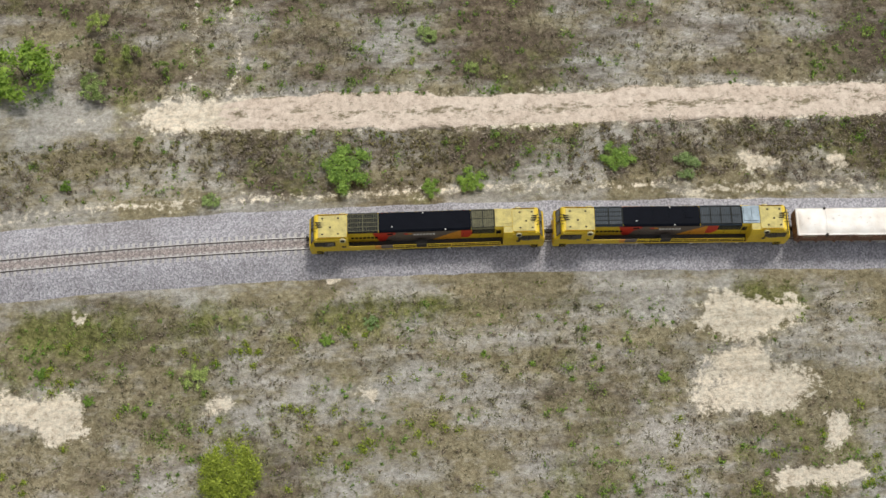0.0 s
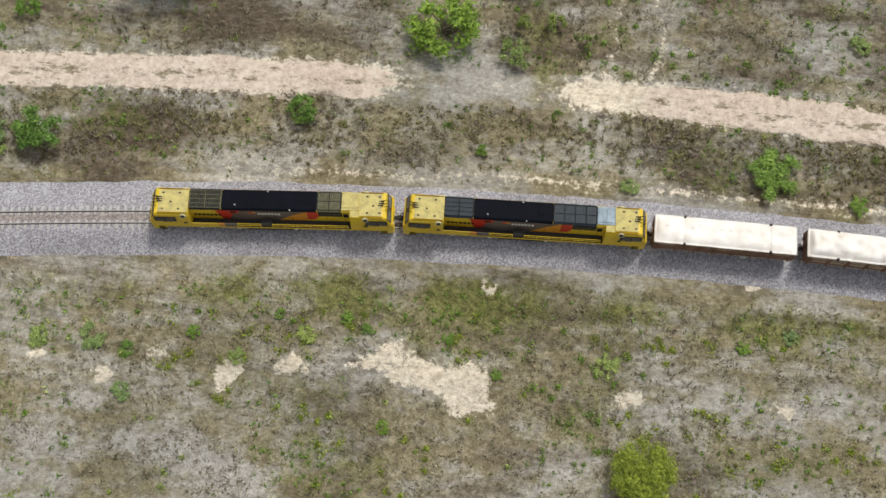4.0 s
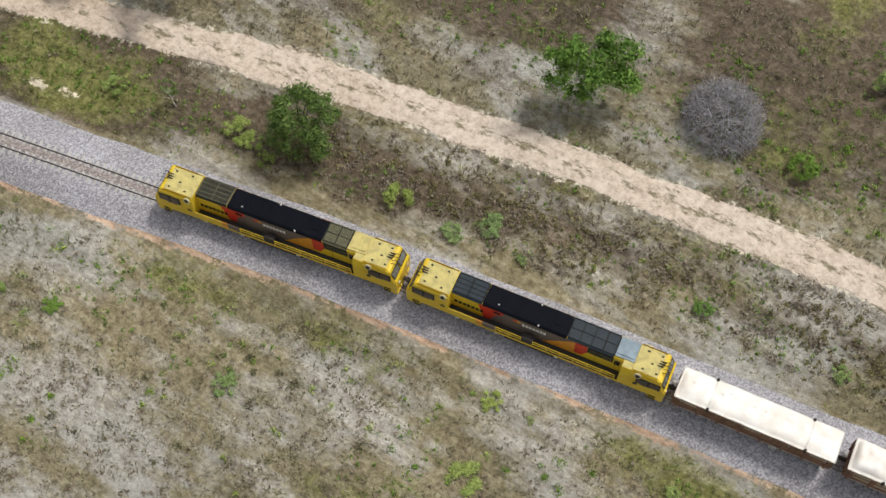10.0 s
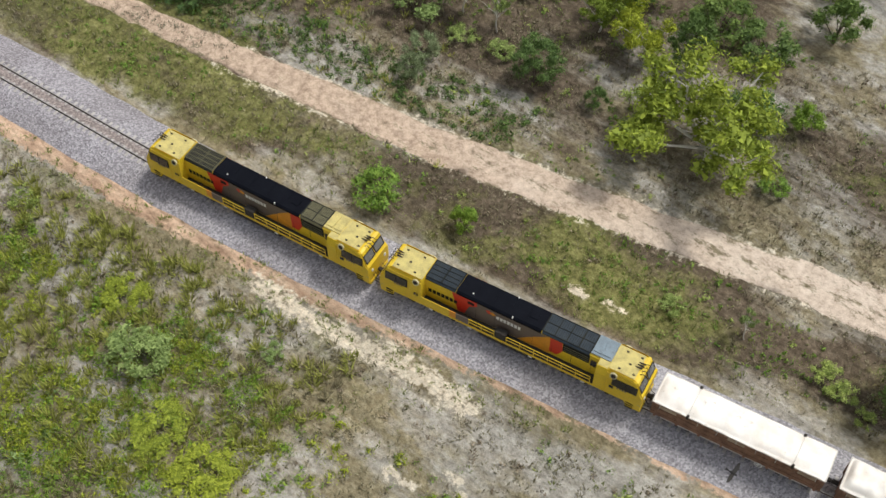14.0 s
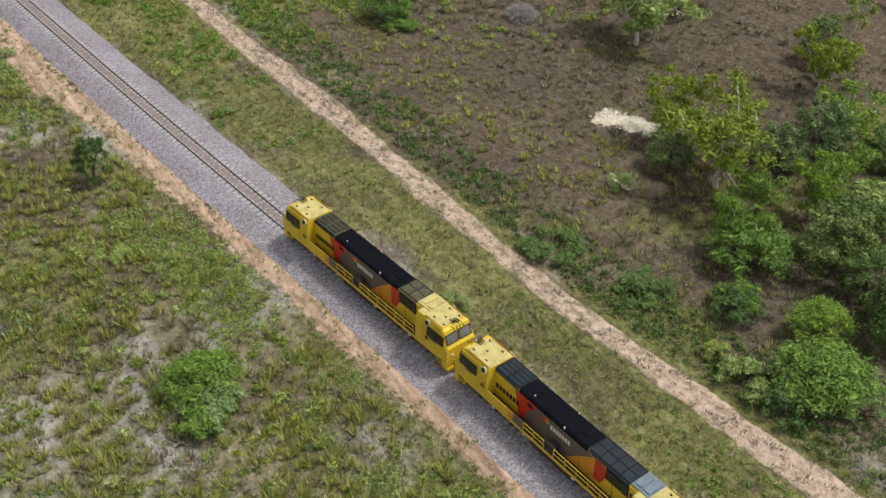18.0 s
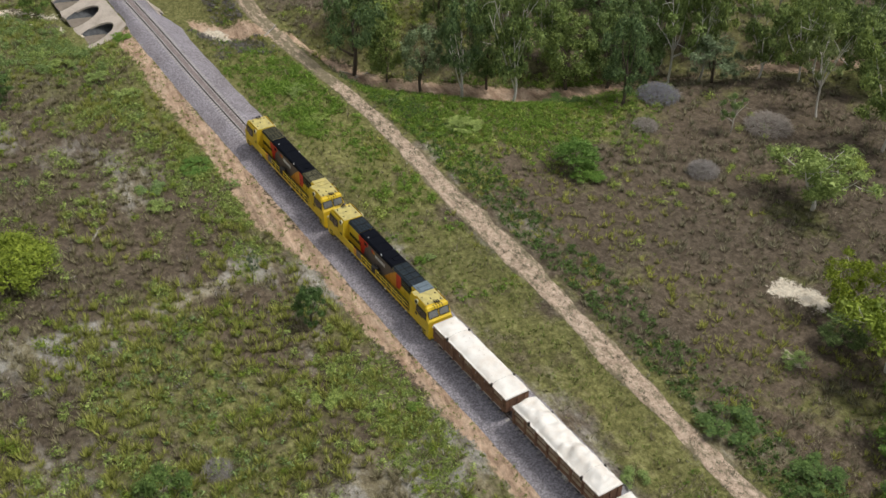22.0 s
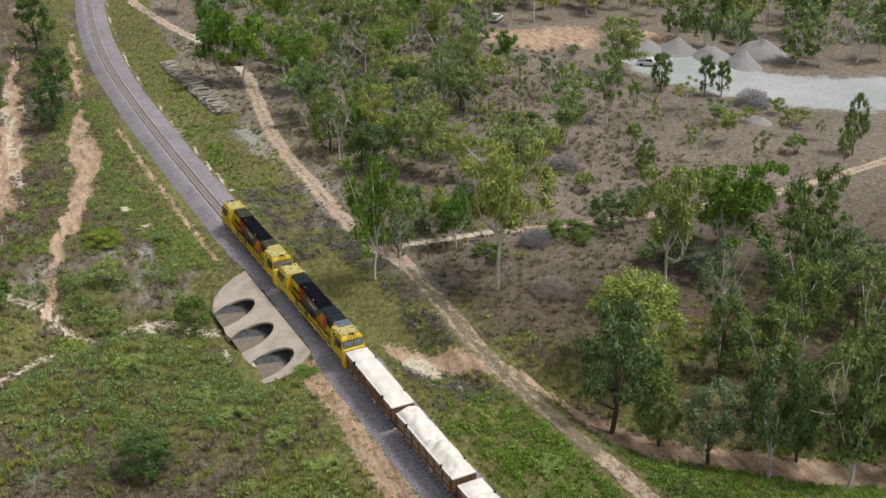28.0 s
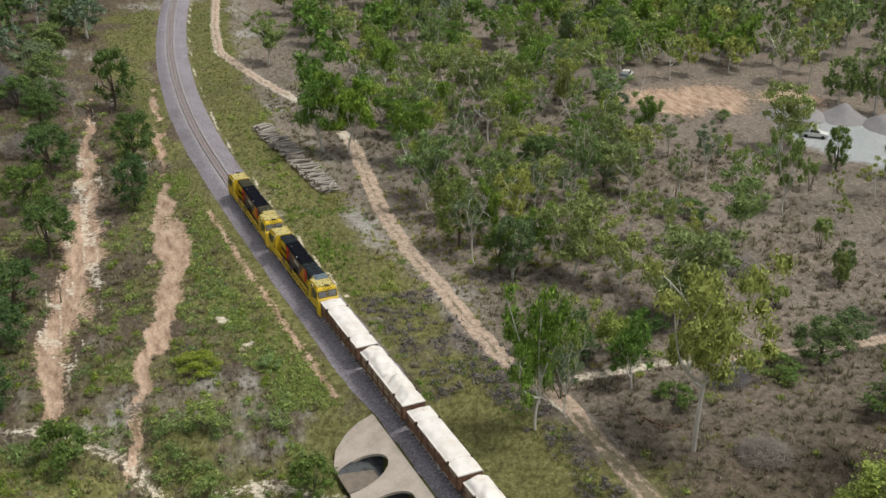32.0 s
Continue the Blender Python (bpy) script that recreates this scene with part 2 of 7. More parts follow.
def stretched(nt, scale, detail, rough, along):
    """A noise drawn out along x, the way the land was graded beside the line."""
    n = noise_node(nt, scale, detail, rough)
    mp = nt.nodes.new("ShaderNodeMapping")
    mp.inputs["Scale"].default_value, mp.inputs["Rotation"].default_value = (along, 1, 1), (0, 0, radians(8))
    nt.links.new(n.inputs["Vector"].links[0].from_socket, mp.inputs["Vector"])
    nt.links.new(mp.outputs[0], n.inputs["Vector"])
    return n


def ground_material():
    m, nt, b, links = nodes_of("dry_scrub_ground")
    wide, mid = noise_node(nt, 0.045, 5, 0.6), noise_node(nt, 0.30, 6, 0.72)
    streak = stretched(nt, 0.42, 5, 0.68, 0.28)
    fine, grit = noise_node(nt, 1.5, 7, 0.78), noise_node(nt, 9.0, 4, 0.7)
    dry = ramp_node(nt, fine.outputs[0], [(0.32, (0.125, 0.100, 0.062)), (0.44, (0.215, 0.178, 0.116)), (0.56, (0.305, 0.262, 0.180)), (0.70, (0.42, 0.372, 0.28))]).outputs[0]
    pale = ramp_node(nt, fine.outputs[0], [(0.3, (0.25, 0.226, 0.206)), (0.47, (0.385, 0.355, 0.338)), (0.66, (0.52, 0.492, 0.478))]).outputs[0]
    opening = stretched(nt, 0.17, 7, 0.72, 0.5)
    base = mix_node(nt, ramp_node(nt, opening.outputs[0], [(0.45, (0, 0, 0)), (0.57, (1, 1, 1))]).outputs[0], dry, pale)
    brown = ramp_node(nt, fine.outputs[0], [(0.3, (0.046, 0.034, 0.024)), (0.5, (0.126, 0.096, 0.073)), (0.72, (0.26, 0.208, 0.168))]).outputs[0]
    ashen = ramp_node(nt, fine.outputs[0], [(0.3, (0.10, 0.08, 0.068)), (0.5, (0.25, 0.205, 0.178)), (0.72, (0.44, 0.375, 0.335))]).outputs[0]
    brown = mix_node(nt, mask_socket(nt, "ashen"), brown, ashen)
    base = mix_node(nt, ragged(nt, mask_socket(nt, "litter"), streak.outputs[0], 0.35, 0.66, 1.3), base, brown)
    green = ramp_node(nt, fine.outputs[0], [(0.32, (0.062, 0.061, 0.025)), (0.46, (0.150, 0.146, 0.056)), (0.58, (0.245, 0.236, 0.10)), (0.72, (0.38, 0.36, 0.19))]).outputs[0]
    base = mix_node(nt, ragged(nt, mask_socket(nt, "lush"), mid.outputs[0], 0.38, 0.66, 1.3), base, green)
    washed = stretched(nt, 1.0, 6, 0.68, 0.30)
    orange = soil_ramp(nt, washed.outputs[0], (0.66, 0.485, 0.385), (0.525, 0.365, 0.28), (0.335, 0.22, 0.165))
    base = mix_node(nt, ragged(nt, mask_socket(nt, "orange"), fine.outputs[0], 0.43, 0.55, 1.5), base, orange)
    sand = soil_ramp(nt, fine.outputs[0], (0.78, 0.70, 0.62), (0.68, 0.59, 0.505), (0.46, 0.375, 0.30))
    base = mix_node(nt, ragged(nt, mask_socket(nt, "sand"), fine.outputs[0], 0.45, 0.58, 1.4), base, sand)
    gravel = soil_ramp(nt, grit.outputs[0], (0.56, 0.57, 0.60), (0.48, 0.49, 0.52), (0.36, 0.37, 0.40))
    base = mix_node(nt, ragged(nt, mask_socket(nt, "gravel"), mid.outputs[0], 0.42, 0.58, 0.9), base, gravel)
    tone = ramp_node(nt, wide.outputs[0], [(0.3, (0.76, 0.80, 0.78)), (0.7, (1.08, 1.09, 1.04))]).outputs[0]
    col = mix_node(nt, 1.0, base, tone, "MULTIPLY")
    blades = stretched(nt, 3.6, 6, 0.8, 0.6)
    speck = ramp_node(nt, blades.outputs[0], [(0.33, (0.62, 0.62, 0.59)), (0.5, (1.0, 1.0, 0.99)), (0.68, (1.24, 1.22, 1.19))]).outputs[0]
    swath = ramp_node(nt, stretched(nt, 0.9, 4, 0.6, 0.05).outputs[0], [(0.35, (0.80, 0.80, 0.78)), (0.65, (1.16, 1.15, 1.13))]).outputs[0]
    col = mix_node(nt, mask_socket(nt, "mown"), col, mix_node(nt, 1.0, col, swath, "MULTIPLY"))
    links.new(mix_node(nt, 1.0, col, speck, "MULTIPLY"), b.inputs["Base Color"])
    b.inputs["Roughness"].default_value = 0.95
    b.inputs["Specular IOR Level"].default_value = 0.15
    bump(nt, b, fine.outputs[0], 0.8, 0.22)
    return m


def road_material():
    m, nt, b, links = nodes_of("pale_sandy_soil")
    big, fine = stretched(nt, 0.22, 5, 0.65, 0.35), noise_node(nt, 1.5, 8, 0.82)
    col = soil_ramp(nt, fine.outputs[0], (0.75, 0.66, 0.57), (0.63, 0.53, 0.445), (0.42, 0.33, 0.26))
    pink = soil_ramp(nt, fine.outputs[0], (0.68, 0.54, 0.43), (0.50, 0.38, 0.29), (0.26, 0.185, 0.135))
    col = mix_node(nt, ragged(nt, mask_socket(nt, "rosy"), big.outputs[0], 0.25, 0.95, 1.1), col, pink)
    tuft = stretched(nt, 1.5, 6, 0.78, 0.45)
    between = nt.nodes.new("ShaderNodeMath")
    between.operation, between.inputs[1].default_value = "MULTIPLY_ADD", 0.17
    links.new(mask_socket(nt, "grown"), between.inputs[0])
    links.new(tuft.outputs[0], between.inputs[2])
    weeds = ramp_node(nt, fine.outputs[0], [(0.35, (0.12, 0.098, 0.058)), (0.65, (0.30, 0.255, 0.165))]).outputs[0]
    col = mix_node(nt, ramp_node(nt, between.outputs[0], [(0.60, (0, 0, 0)), (0.70, (1, 1, 1))]).outputs[0], col, weeds)
    links.new(col, b.inputs["Base Color"])
    b.inputs["Roughness"].default_value = 0.95
    bump(nt, b, fine.outputs[0], 0.8, 0.16)
    return m


def ballast_material():
    m, nt, b, links = nodes_of("crushed_stone_ballast")
    tc = nt.nodes.new("ShaderNodeTexCoord")
    v = nt.nodes.new("ShaderNodeTexVoronoi")
    v.inputs["Scale"].default_value = 8
    links.new(tc.outputs["Object"], v.inputs["Vector"])
    big, fine = noise_node(nt, 0.14, 5, 0.65), noise_node(nt, 2.2, 5, 0.7)
    stone = ramp_node(nt, v.outputs["Color"], [(0.1, (0.195, 0.19, 0.205)), (0.5, (0.325, 0.32, 0.342)), (0.9, (0.50, 0.49, 0.52))]).outputs[0]
    tone = ramp_node(nt, big.outputs[0], [(0.35, (0.82, 0.8, 0.8)), (0.68, (1.12, 1.12, 1.15))]).outputs[0]
    col = mix_node(nt, 1.0, stone, tone, "MULTIPLY")
    rusty = mix_node(nt, 1.0, stone, (0.84, 0.74, 0.66), "MULTIPLY")
    col = mix_node(nt, ragged(nt, mask_socket(nt, "tread"), fine.outputs[0], 0.3, 0.8, 0.6), col, rusty)
    aged = mix_node(nt, 1.0, col, (0.82, 0.775, 0.80), "MULTIPLY")
    col = mix_node(nt, mask_socket(nt, "old"), col, aged)
    links.new(col, b.inputs["Base Color"])
    b.inputs["Roughness"].default_value = 0.95
    bump(nt, b, v.outputs["Distance"], 0.7, 0.05)
    return m


GROUND, ROAD, BALLAST = ground_material(), road_material(), ballast_material()
GRAVEL = paint("grey_crushed_rock", (0.34, 0.325, 0.33), 0.95, grime=0.4, dirt=(0.20, 0.19, 0.20), scale=0.8, relief=0.8)


# ------------------------------------------------------------------ mesh tools
def mesh_of(name, verts, faces, material=None, smooth=False):
    me = bpy.data.meshes.new(name)
    me.from_pydata([tuple(map(float, v)) for v in verts], [], [tuple(map(int, f)) for f in faces])
    if smooth:
        me.polygons.foreach_set("use_smooth", [True] * len(me.polygons))
    if material:
        me.materials.append(material)
    me.update()
    return me


def fast_mesh(name, verts, faces, material, smooth=False):
    """Verts (n, 3) and faces (m, k) as arrays."""
    verts, faces = np.asarray(verts, np.float32), np.asarray(faces, np.int32)
    me, k = bpy.data.meshes.new(name), faces.shape[1]
    me.vertices.add(len(verts))
    me.vertices.foreach_set("co", verts.ravel())
    me.loops.add(faces.size)
    me.loops.foreach_set("vertex_index", faces.ravel())
    me.polygons.add(len(faces))
    me.polygons.foreach_set("loop_start", np.arange(0, faces.size, k, dtype=np.int32))
    me.polygons.foreach_set("use_smooth", np.full(len(faces), smooth, dtype=bool))
    me.update(calc_edges=True)
    me.validate()
    me.materials.append(material)
    return me


def part(name, bm, material, parent, label=""):
    """One mesh object out of a bmesh (or a ready mesh), under a thing or a part."""
    if isinstance(bm, bpy.types.Mesh):
        me = bm
    else:
        me = bpy.data.meshes.new(name)
        bm.normal_update()
        bm.to_mesh(me)
        bm.free()
        me.materials.append(material)
    ob = new(name, me)
    ob.parent = parent
    return tagged(ob, label) if label else ob


def thing(name, label, category, at=(0, 0, 0), group="", turn=0.0):
    ob = new(name)
    ob.empty_display_size = 0.3
    ob.location, ob.rotation_euler = at, (0, 0, turn)
    return tagged(ob, label, category, group)


def box(bm, x0, x1, y0, y1, z0, z1, edge=0.0):
    got = bmesh.ops.create_cube(bm, size=1.0, matrix=Matrix.Translation(((x0 + x1) / 2, (y0 + y1) / 2, (z0 + z1) / 2)) @ Matrix.Diagonal((x1 - x0, y1 - y0, z1 - z0, 1)))
    if edge:
        bmesh.ops.bevel(bm, geom=list({e for v in got["verts"] for e in v.link_edges}), offset=edge, segments=2, affect="EDGES")
    return bm


def rod(bm, a, b, r, sides=6, r2=None):
    a, b = Vector(a), Vector(b)
    d = b - a
    m = Matrix.Translation((a + b) / 2) @ d.to_track_quat("Z", "Y").to_matrix().to_4x4()
    bmesh.ops.create_cone(bm, cap_ends=True, segments=sides, radius1=r, radius2=r if r2 is None else r2, depth=d.length, matrix=m)
    return bm


def prism(bm, outline, y0, y1, axis="y"):
    """A flat outline of (a, z) points drawn out from y0 to y1 across the axis."""
    put = (lambda a, z, t: (a, t, z)) if axis == "y" else (lambda a, z, t: (t, a, z))
    lo, hi = [bm.verts.new(put(a, z, y0)) for a, z in outline], [bm.verts.new(put(a, z, y1)) for a, z in outline]
    n = len(outline)
    bm.faces.new(lo)
    bm.faces.new(hi[::-1])
    for i in range(n):
        bm.faces.new((lo[i], hi[i], hi[(i + 1) % n], lo[(i + 1) % n]))
    bmesh.ops.recalc_face_normals(bm, faces=bm.faces[:])
    return bm


def fresh():
    return bmesh.new()


# ------------------------------------------------------------------ the plan
TRACK_C = [-17.906, 55.593, 45.493, -111.776, -39.108, 33.421, 21.773, 43.004, 3.928]


# small bends of the line on top of the long curve: (x, metres towards +y)
BENDS = [(62, -0.15), (-50, -0.1), (-88, -0.2), (-112, 0.0), (-128, 0.15), (-142, -0.2), (-165, -0.6), (-182, -0.6), (-191, -0.25), (-202, 0.4), (-216, 1.05), (-232, 1.1), (-260, 0.75), (-287, 0.4), (-311, 0.08), (-330, 0.08), (-347, -0.2),
         (-375, -0.65), (-404, -1.0), (-430, -1.15), (-450, -1.2), (-466, -0.95), (-486, -0.38), (-508, 0.1), (-531, 0.57), (-602, 0.65)]
BEND_X = np.arange(-640.0, 100.0, 0.5)
BEND_Y = np.convolve(np.pad(np.interp(BEND_X, [a for a, _ in BENDS[::-1]], [b for _, b in BENDS[::-1]]), 16, "edge"), np.hanning(33) / np.hanning(33).sum(), "valid")


def track_y(x):
    x = np.asarray(x, float)
    return np.polyval(TRACK_C, (x + 270) / 330) + np.interp(x, BEND_X, BEND_Y)


TX = np.linspace(62, -602, 1661)
TY = track_y(TX)
TS = np.concatenate([[0], np.cumsum(np.hypot(np.diff(TX), np.diff(TY)))])


def on_track(s):
    """The place and the heading (radians) at s metres along the line, in the train's direction."""
    x, y = np.interp(s, TS, TX), np.interp(s, TS, TY)
    x2, y2 = np.interp(s + 0.6, TS, TX), np.interp(s + 0.6, TS, TY)
    x1, y1 = np.interp(s - 0.6, TS, TX), np.interp(s - 0.6, TS, TY)
    return x, y, math.atan2(y2 - y1, x2 - x1)


def line_distance(px, py, line):
    """Distance of points to a polyline, and how far along it (0 to 1) the nearest place is."""
    best, along = np.full(px.shape, 1e9), np.zeros(px.shape)
    n = len(line) - 1
    for i in range(n):
        (ax, ay), (bx, by) = line[i][:2], line[i + 1][:2]
        dx, dy = bx - ax, by - ay
        t = np.clip(((px - ax) * dx + (py - ay) * dy) / (dx * dx + dy * dy), 0, 1)
        d = np.hypot(px - ax - t * dx, py - ay - t * dy)
        near = d < best
        best[near], along[near] = d[near], ((i + t) / n)[near]
    return best, along


def value_noise(x, y, cell, seed):
    """Smooth noise from -1 to 1 on a lattice of that cell."""
    rng = np.random.RandomState(seed)
    table = rng.uniform(-1, 1, (256, 256))
    u, v = np.asarray(x) / cell, np.asarray(y) / cell
    i, j = np.floor(u).astype(int), np.floor(v).astype(int)
    f, g = u - i, v - j
    f, g = f * f * (3 - 2 * f), g * g * (3 - 2 * g)
    at = lambda a, b: table[a % 256, b % 256]
    return (at(i, j) * (1 - f) + at(i + 1, j) * f) * (1 - g) + (at(i, j + 1) * (1 - f) + at(i + 1, j + 1) * f) * g


MAIN_ROAD = [(62, 48.5), (25, 50), (9, 50), (-8, 51), (-23, 51.5), (-46, 51), (-66, 50), (-87, 48.5), (-109, 46.2), (-131, 42.6), (-150, 38.2), (-171, 33),
             (-193, 28.6), (-210, 26.1), (-221, 24.1), (-231, 23.2), (-242, 22.4), (-252, 21.7), (-265, 20.4), (-278, 19.2), (-291, 18.1), (-307, 15.7), (-322, 13.6), (-333, 12.4), (-345, 11.4), (-358, 10.6)]
NORTH_TRACK = [(-352, 10.9), (-358, 9.2), (-366, 7.3), (-377, 6.5), (-386, 6.0), (-396, 5.2), (-410, 5.0), (-426, 6.3), (-441, 7.8), (-449, 7.2)]
FAR_TRACK = [(-470, 3), (-483, -1), (-509, -7), (-532, -5), (-555, -2), (-600, 6)]
SIDE_TRACK = [(-358, 11.5), (-358, 25), (-356, 36), (-355, 48), (-355, 68), (-357, 81), (-361, 98), (-366, 125)]
# bare clay, as (x, y, half width)
GULLY = [(-484, -35.8, 0.5), (-450, -36.8, 1.3), (-430, -37.1, 2.6), (-410, -38.4, 3.3), (-390, -40.9, 3.4), (-378, -42.4, 2.2), (-366, -43.4, 0.9)]
CLAY_TRACK = [(-486, -23.4, 0.8), (-457, -24.6, 1.0), (-428, -26, 1.2), (-415, -25.9, 2.4), (-398, -26.9, 2.5), (-388, -29.3, 1.8), (-372, -33.3, 0.9), (-358, -36, 0.6)]
CREEK = [(-280, 110), (-291, 75), (-293, 60), (-294, 45), (-300, 35), (-307, 24), (-313, 20), (-320, 17), (-330, 9), (-341, -3), (-347, -15), (-353, -22), (-353, -31), (-348, -38), (-342, -46), (-335, -62), (-330, -120)]
NORTH_CREEK = [(-353, -31), (-366, -42), (-372, -60)]

SAND_SPOTS = [(28, 28, 5, 2.2), (28, 23, 2.6, 2.6), (29, 21, 5, 2), (35, 17, 1.6, 1.6), (-37, 23, 3.0, 1.5), (-33, 22.4, 1.7, 1.9), (-41, 24, 2.2, 1.0), (-49, 23, 3.0, 0.9), (-55, 21.3, 0.9, 1.1),
              (-65, 21, 1.2, 0.7), (-71, 21.5, 0.9, 0.9), (-6, 23, 0.9, 1.5), (-19, 23, 1.9, 0.8), (-33, 32, 1.7, 0.6), (33, 43, 2.2, 0.9), (40, 43, 1.6, 0.8), (33, 13, 4, 1.2), (-9, 33, 1.2, 0.4),
              (-156.3, 8.1, 1.6, 0.6), (-153, 8.8, 1.4, 0.6), (-148.8, 9.4, 1.5, 0.5), (-153, 29, 1.4, 0.5), (-157.5, 28, 1.2, 0.4), (-241.8, 45.8, 3.0, 2.1), (-240.3, 35.3, 0.7, 0.5), (-233.5, 37.9, 0.8, 0.4), (-330, 5.3, 4.0, 1.4), (-325, 7.4, 1.6, 0.7), (-341, -15.5, 1.3, 0.5), (-344, -19.5, 1.6, 0.5), (-338.6, -13, 1.1, 0.5), (-349, -27, 1.6, 0.5), (-349, -32, 2.0, 0.5), (28, 39.5, 3.2, 0.8), (-60, 21.9, 0.9, 0.7), (-76, 20.7, 0.7, 0.6),
              (-377, -20.3, 1.9, 0.6), (-384, -23.2, 1.4, 0.5), (-351, -23.5, 1.6, 0.7)]
CLAY_SPOTS = [(-446, 71, 9, 7), (-446, 82, 8.5, 7), (-451, 63, 4, 3.5), (-440, 94, 5, 4)]
WEST_PATH = [(-300, -40), (-278, -38.4), (-264, -38.2), (-250, -37), (-236, -36.5)]
TRAIL = [(-263, -38), (-265.3, -27.4), (-266.8, -14.8), (-268.3, -7.4)]
JUNCTION = [[(-22.5, 75), (-22, 62), (-22.5, 53)], [(-18, 75), (-18.2, 62), (-17.4, 56.5), (-19, 53)]]
LUSH_SPOTS = [(-288, 40, 8, 15), (-300, -14, 14, 4), (-240, -20, 26, 10), (-275, 34, 12, 6), (-330, -20, 16, 9), (-300, 14, 22, 5), (-320, -2, 20, 5), (-395, -20, 24, 6), (-290, 24, 16, 5), (-213, 29, 12, 3.5)]
PALE_VERGE = [(-195, 17.2), (-176, 12.6), (-170, 12.9), (-164, 14.2), (-157, 14.8)]
LOT = [(-421, 91), (-410, 94), (-398, 101), (-390, 113), (-386, 135), (-380, 165)]


CX = -346.5
CULVERT_AT = on_track(float(np.interp(-CX, -TX, TS)))


SLAB_V, SLAB_Z, SLAB_FALL, FAR_FALL = 2.7, -0.85, 0.336, 1.0


def smooth_step(a, b, v):
    t = np.clip((v - a) / (b - a), 0, 1)
    return t * t * (3 - 2 * t)


def bare_band(x, y, line):
    """1 inside a band of changing width, falling past 0.5 at its wandering edge."""
    wx, wy = x + 1.2 * value_noise(x, y, 5, 85), y + 1.0 * value_noise(x, y, 3.2, 86)
    d, along = line_distance(wx, wy, line)
    half = np.interp(along * (len(line) - 1), np.arange(len(line)), [p[2] for p in line])
    return np.clip(1.0 - 0.5 * (d / half) ** 1.5, 0, 1)


def height(x, y):
    """The lie of the land."""
    x, y = np.asarray(x, float), np.asarray(y, float)
    off = np.abs(y - track_y(np.clip(x, -602, 62))) * 0.985
    d1, _ = line_distance(x, y, CREEK)
    d2, _ = line_distance(x, y, NORTH_CREEK)
    z = -0.92 + 0.22 * value_noise(x, y, 9, 3) + 0.10 * value_noise(x, y, 3.1, 4) + 0.05 * value_noise(x, y, 1.1, 5)
    roads = np.minimum(line_distance(x, y, MAIN_ROAD)[0], np.minimum(line_distance(x, y, NORTH_TRACK)[0], line_distance(x, y, SIDE_TRACK)[0]))
    flat = np.maximum(1 - smooth_step(4.2, 7.5, off), 1 - smooth_step(1.8, 4.0, roads))
    z = z * (1 - flat) - 0.92 * flat
    cut = np.maximum(bare_band(x, y, GULLY), 0.6 * bare_band(x, y, CLAY_TRACK))
    z = z - 0.55 * cut * (0.6 + 0.8 * np.abs(value_noise(x * 0.25, y, 1.4, 91)))
    bed = (1 - smooth_step(2.2, 8.5, d1)) * 2.9 + (1 - smooth_step(2, 6, d2)) * 1.0
    z = z - bed * smooth_step(3.0, 8.5, off) * (1 - 0.7 * (1 - smooth_step(2.0, 4.5, roads)))
    # the cut in which the culvert's slabs lie
    u = (x - CULVERT_AT[0]) * math.cos(CULVERT_AT[2]) + (y - CULVERT_AT[1]) * math.sin(CULVERT_AT[2]) + 1.0
    vs = -(x - CULVERT_AT[0]) * math.sin(CULVERT_AT[2]) + (y - CULVERT_AT[1]) * math.cos(CULVERT_AT[2])
    v, near = np.abs(vs), vs > 0
    foot = np.where(near, SLAB_V + 6.2, SLAB_V + 2.2)
    slab = SLAB_Z - np.where(near, SLAB_FALL, FAR_FALL) * (v - SLAB_V) - 0.10
    under = (1 - smooth_step(10.4, 11.6, np.abs(u))) * smooth_step(2.9, 3.7, v) * (1 - smooth_step(foot - 1.5, foot - 0.4, v))
    toe = np.clip(z, -3.25, -3.0) + np.where(near, 0.16, 0.30) * np.maximum(0, v - foot - 1.6)
    deep = np.where(v < 2.7, z, np.where(v < foot, np.minimum(z, slab) - 1.9 * under, np.minimum(z, toe)))
    w = 1 - smooth_step(12.6, 16.5, np.abs(u))
    return z * (1 - w) + np.maximum(deep, -4.9) * w


def axis_steps(lo, hi, step, out_lo, out_hi, grow=1.35):
    inner = list(np.arange(lo, hi + step / 2, step))
    d, v = step, hi
    while v < out_hi:
        d *= grow
        v += d
        inner.append(v)
    d, v = step, lo
    while v > out_lo:
        d *= grow
        v -= d
        inner.insert(0, v)
    return np.array(inner)


GX, GY = axis_steps(-610, 66, 0.85, -4000, 4000), axis_steps(-75, 175, 0.85, -4000, 4000)
GXX, GYY = np.meshgrid(GX, GY, indexing="ij")
px, py = GXX.ravel(), GYY.ravel()
inside = (px > -640) & (px < 90) & (py > -100) & (py < 200)


def spots(x, y, some):
    m = np.zeros(x.shape)
    x = x + 1.5 * value_noise(x, y, 3.4, 81) + 0.6 * value_noise(x, y, 1.3, 82)
    y = y + 1.1 * value_noise(x, y, 3.0, 83) + 0.5 * value_noise(x, y, 1.2, 84)
    for sx, sy, rx, ry in some:
        d = np.hypot((x - sx) / rx, (y - sy) / ry)
        m = np.maximum(m, np.clip(1.1 - 0.6 * d, 0, 1))
    return m


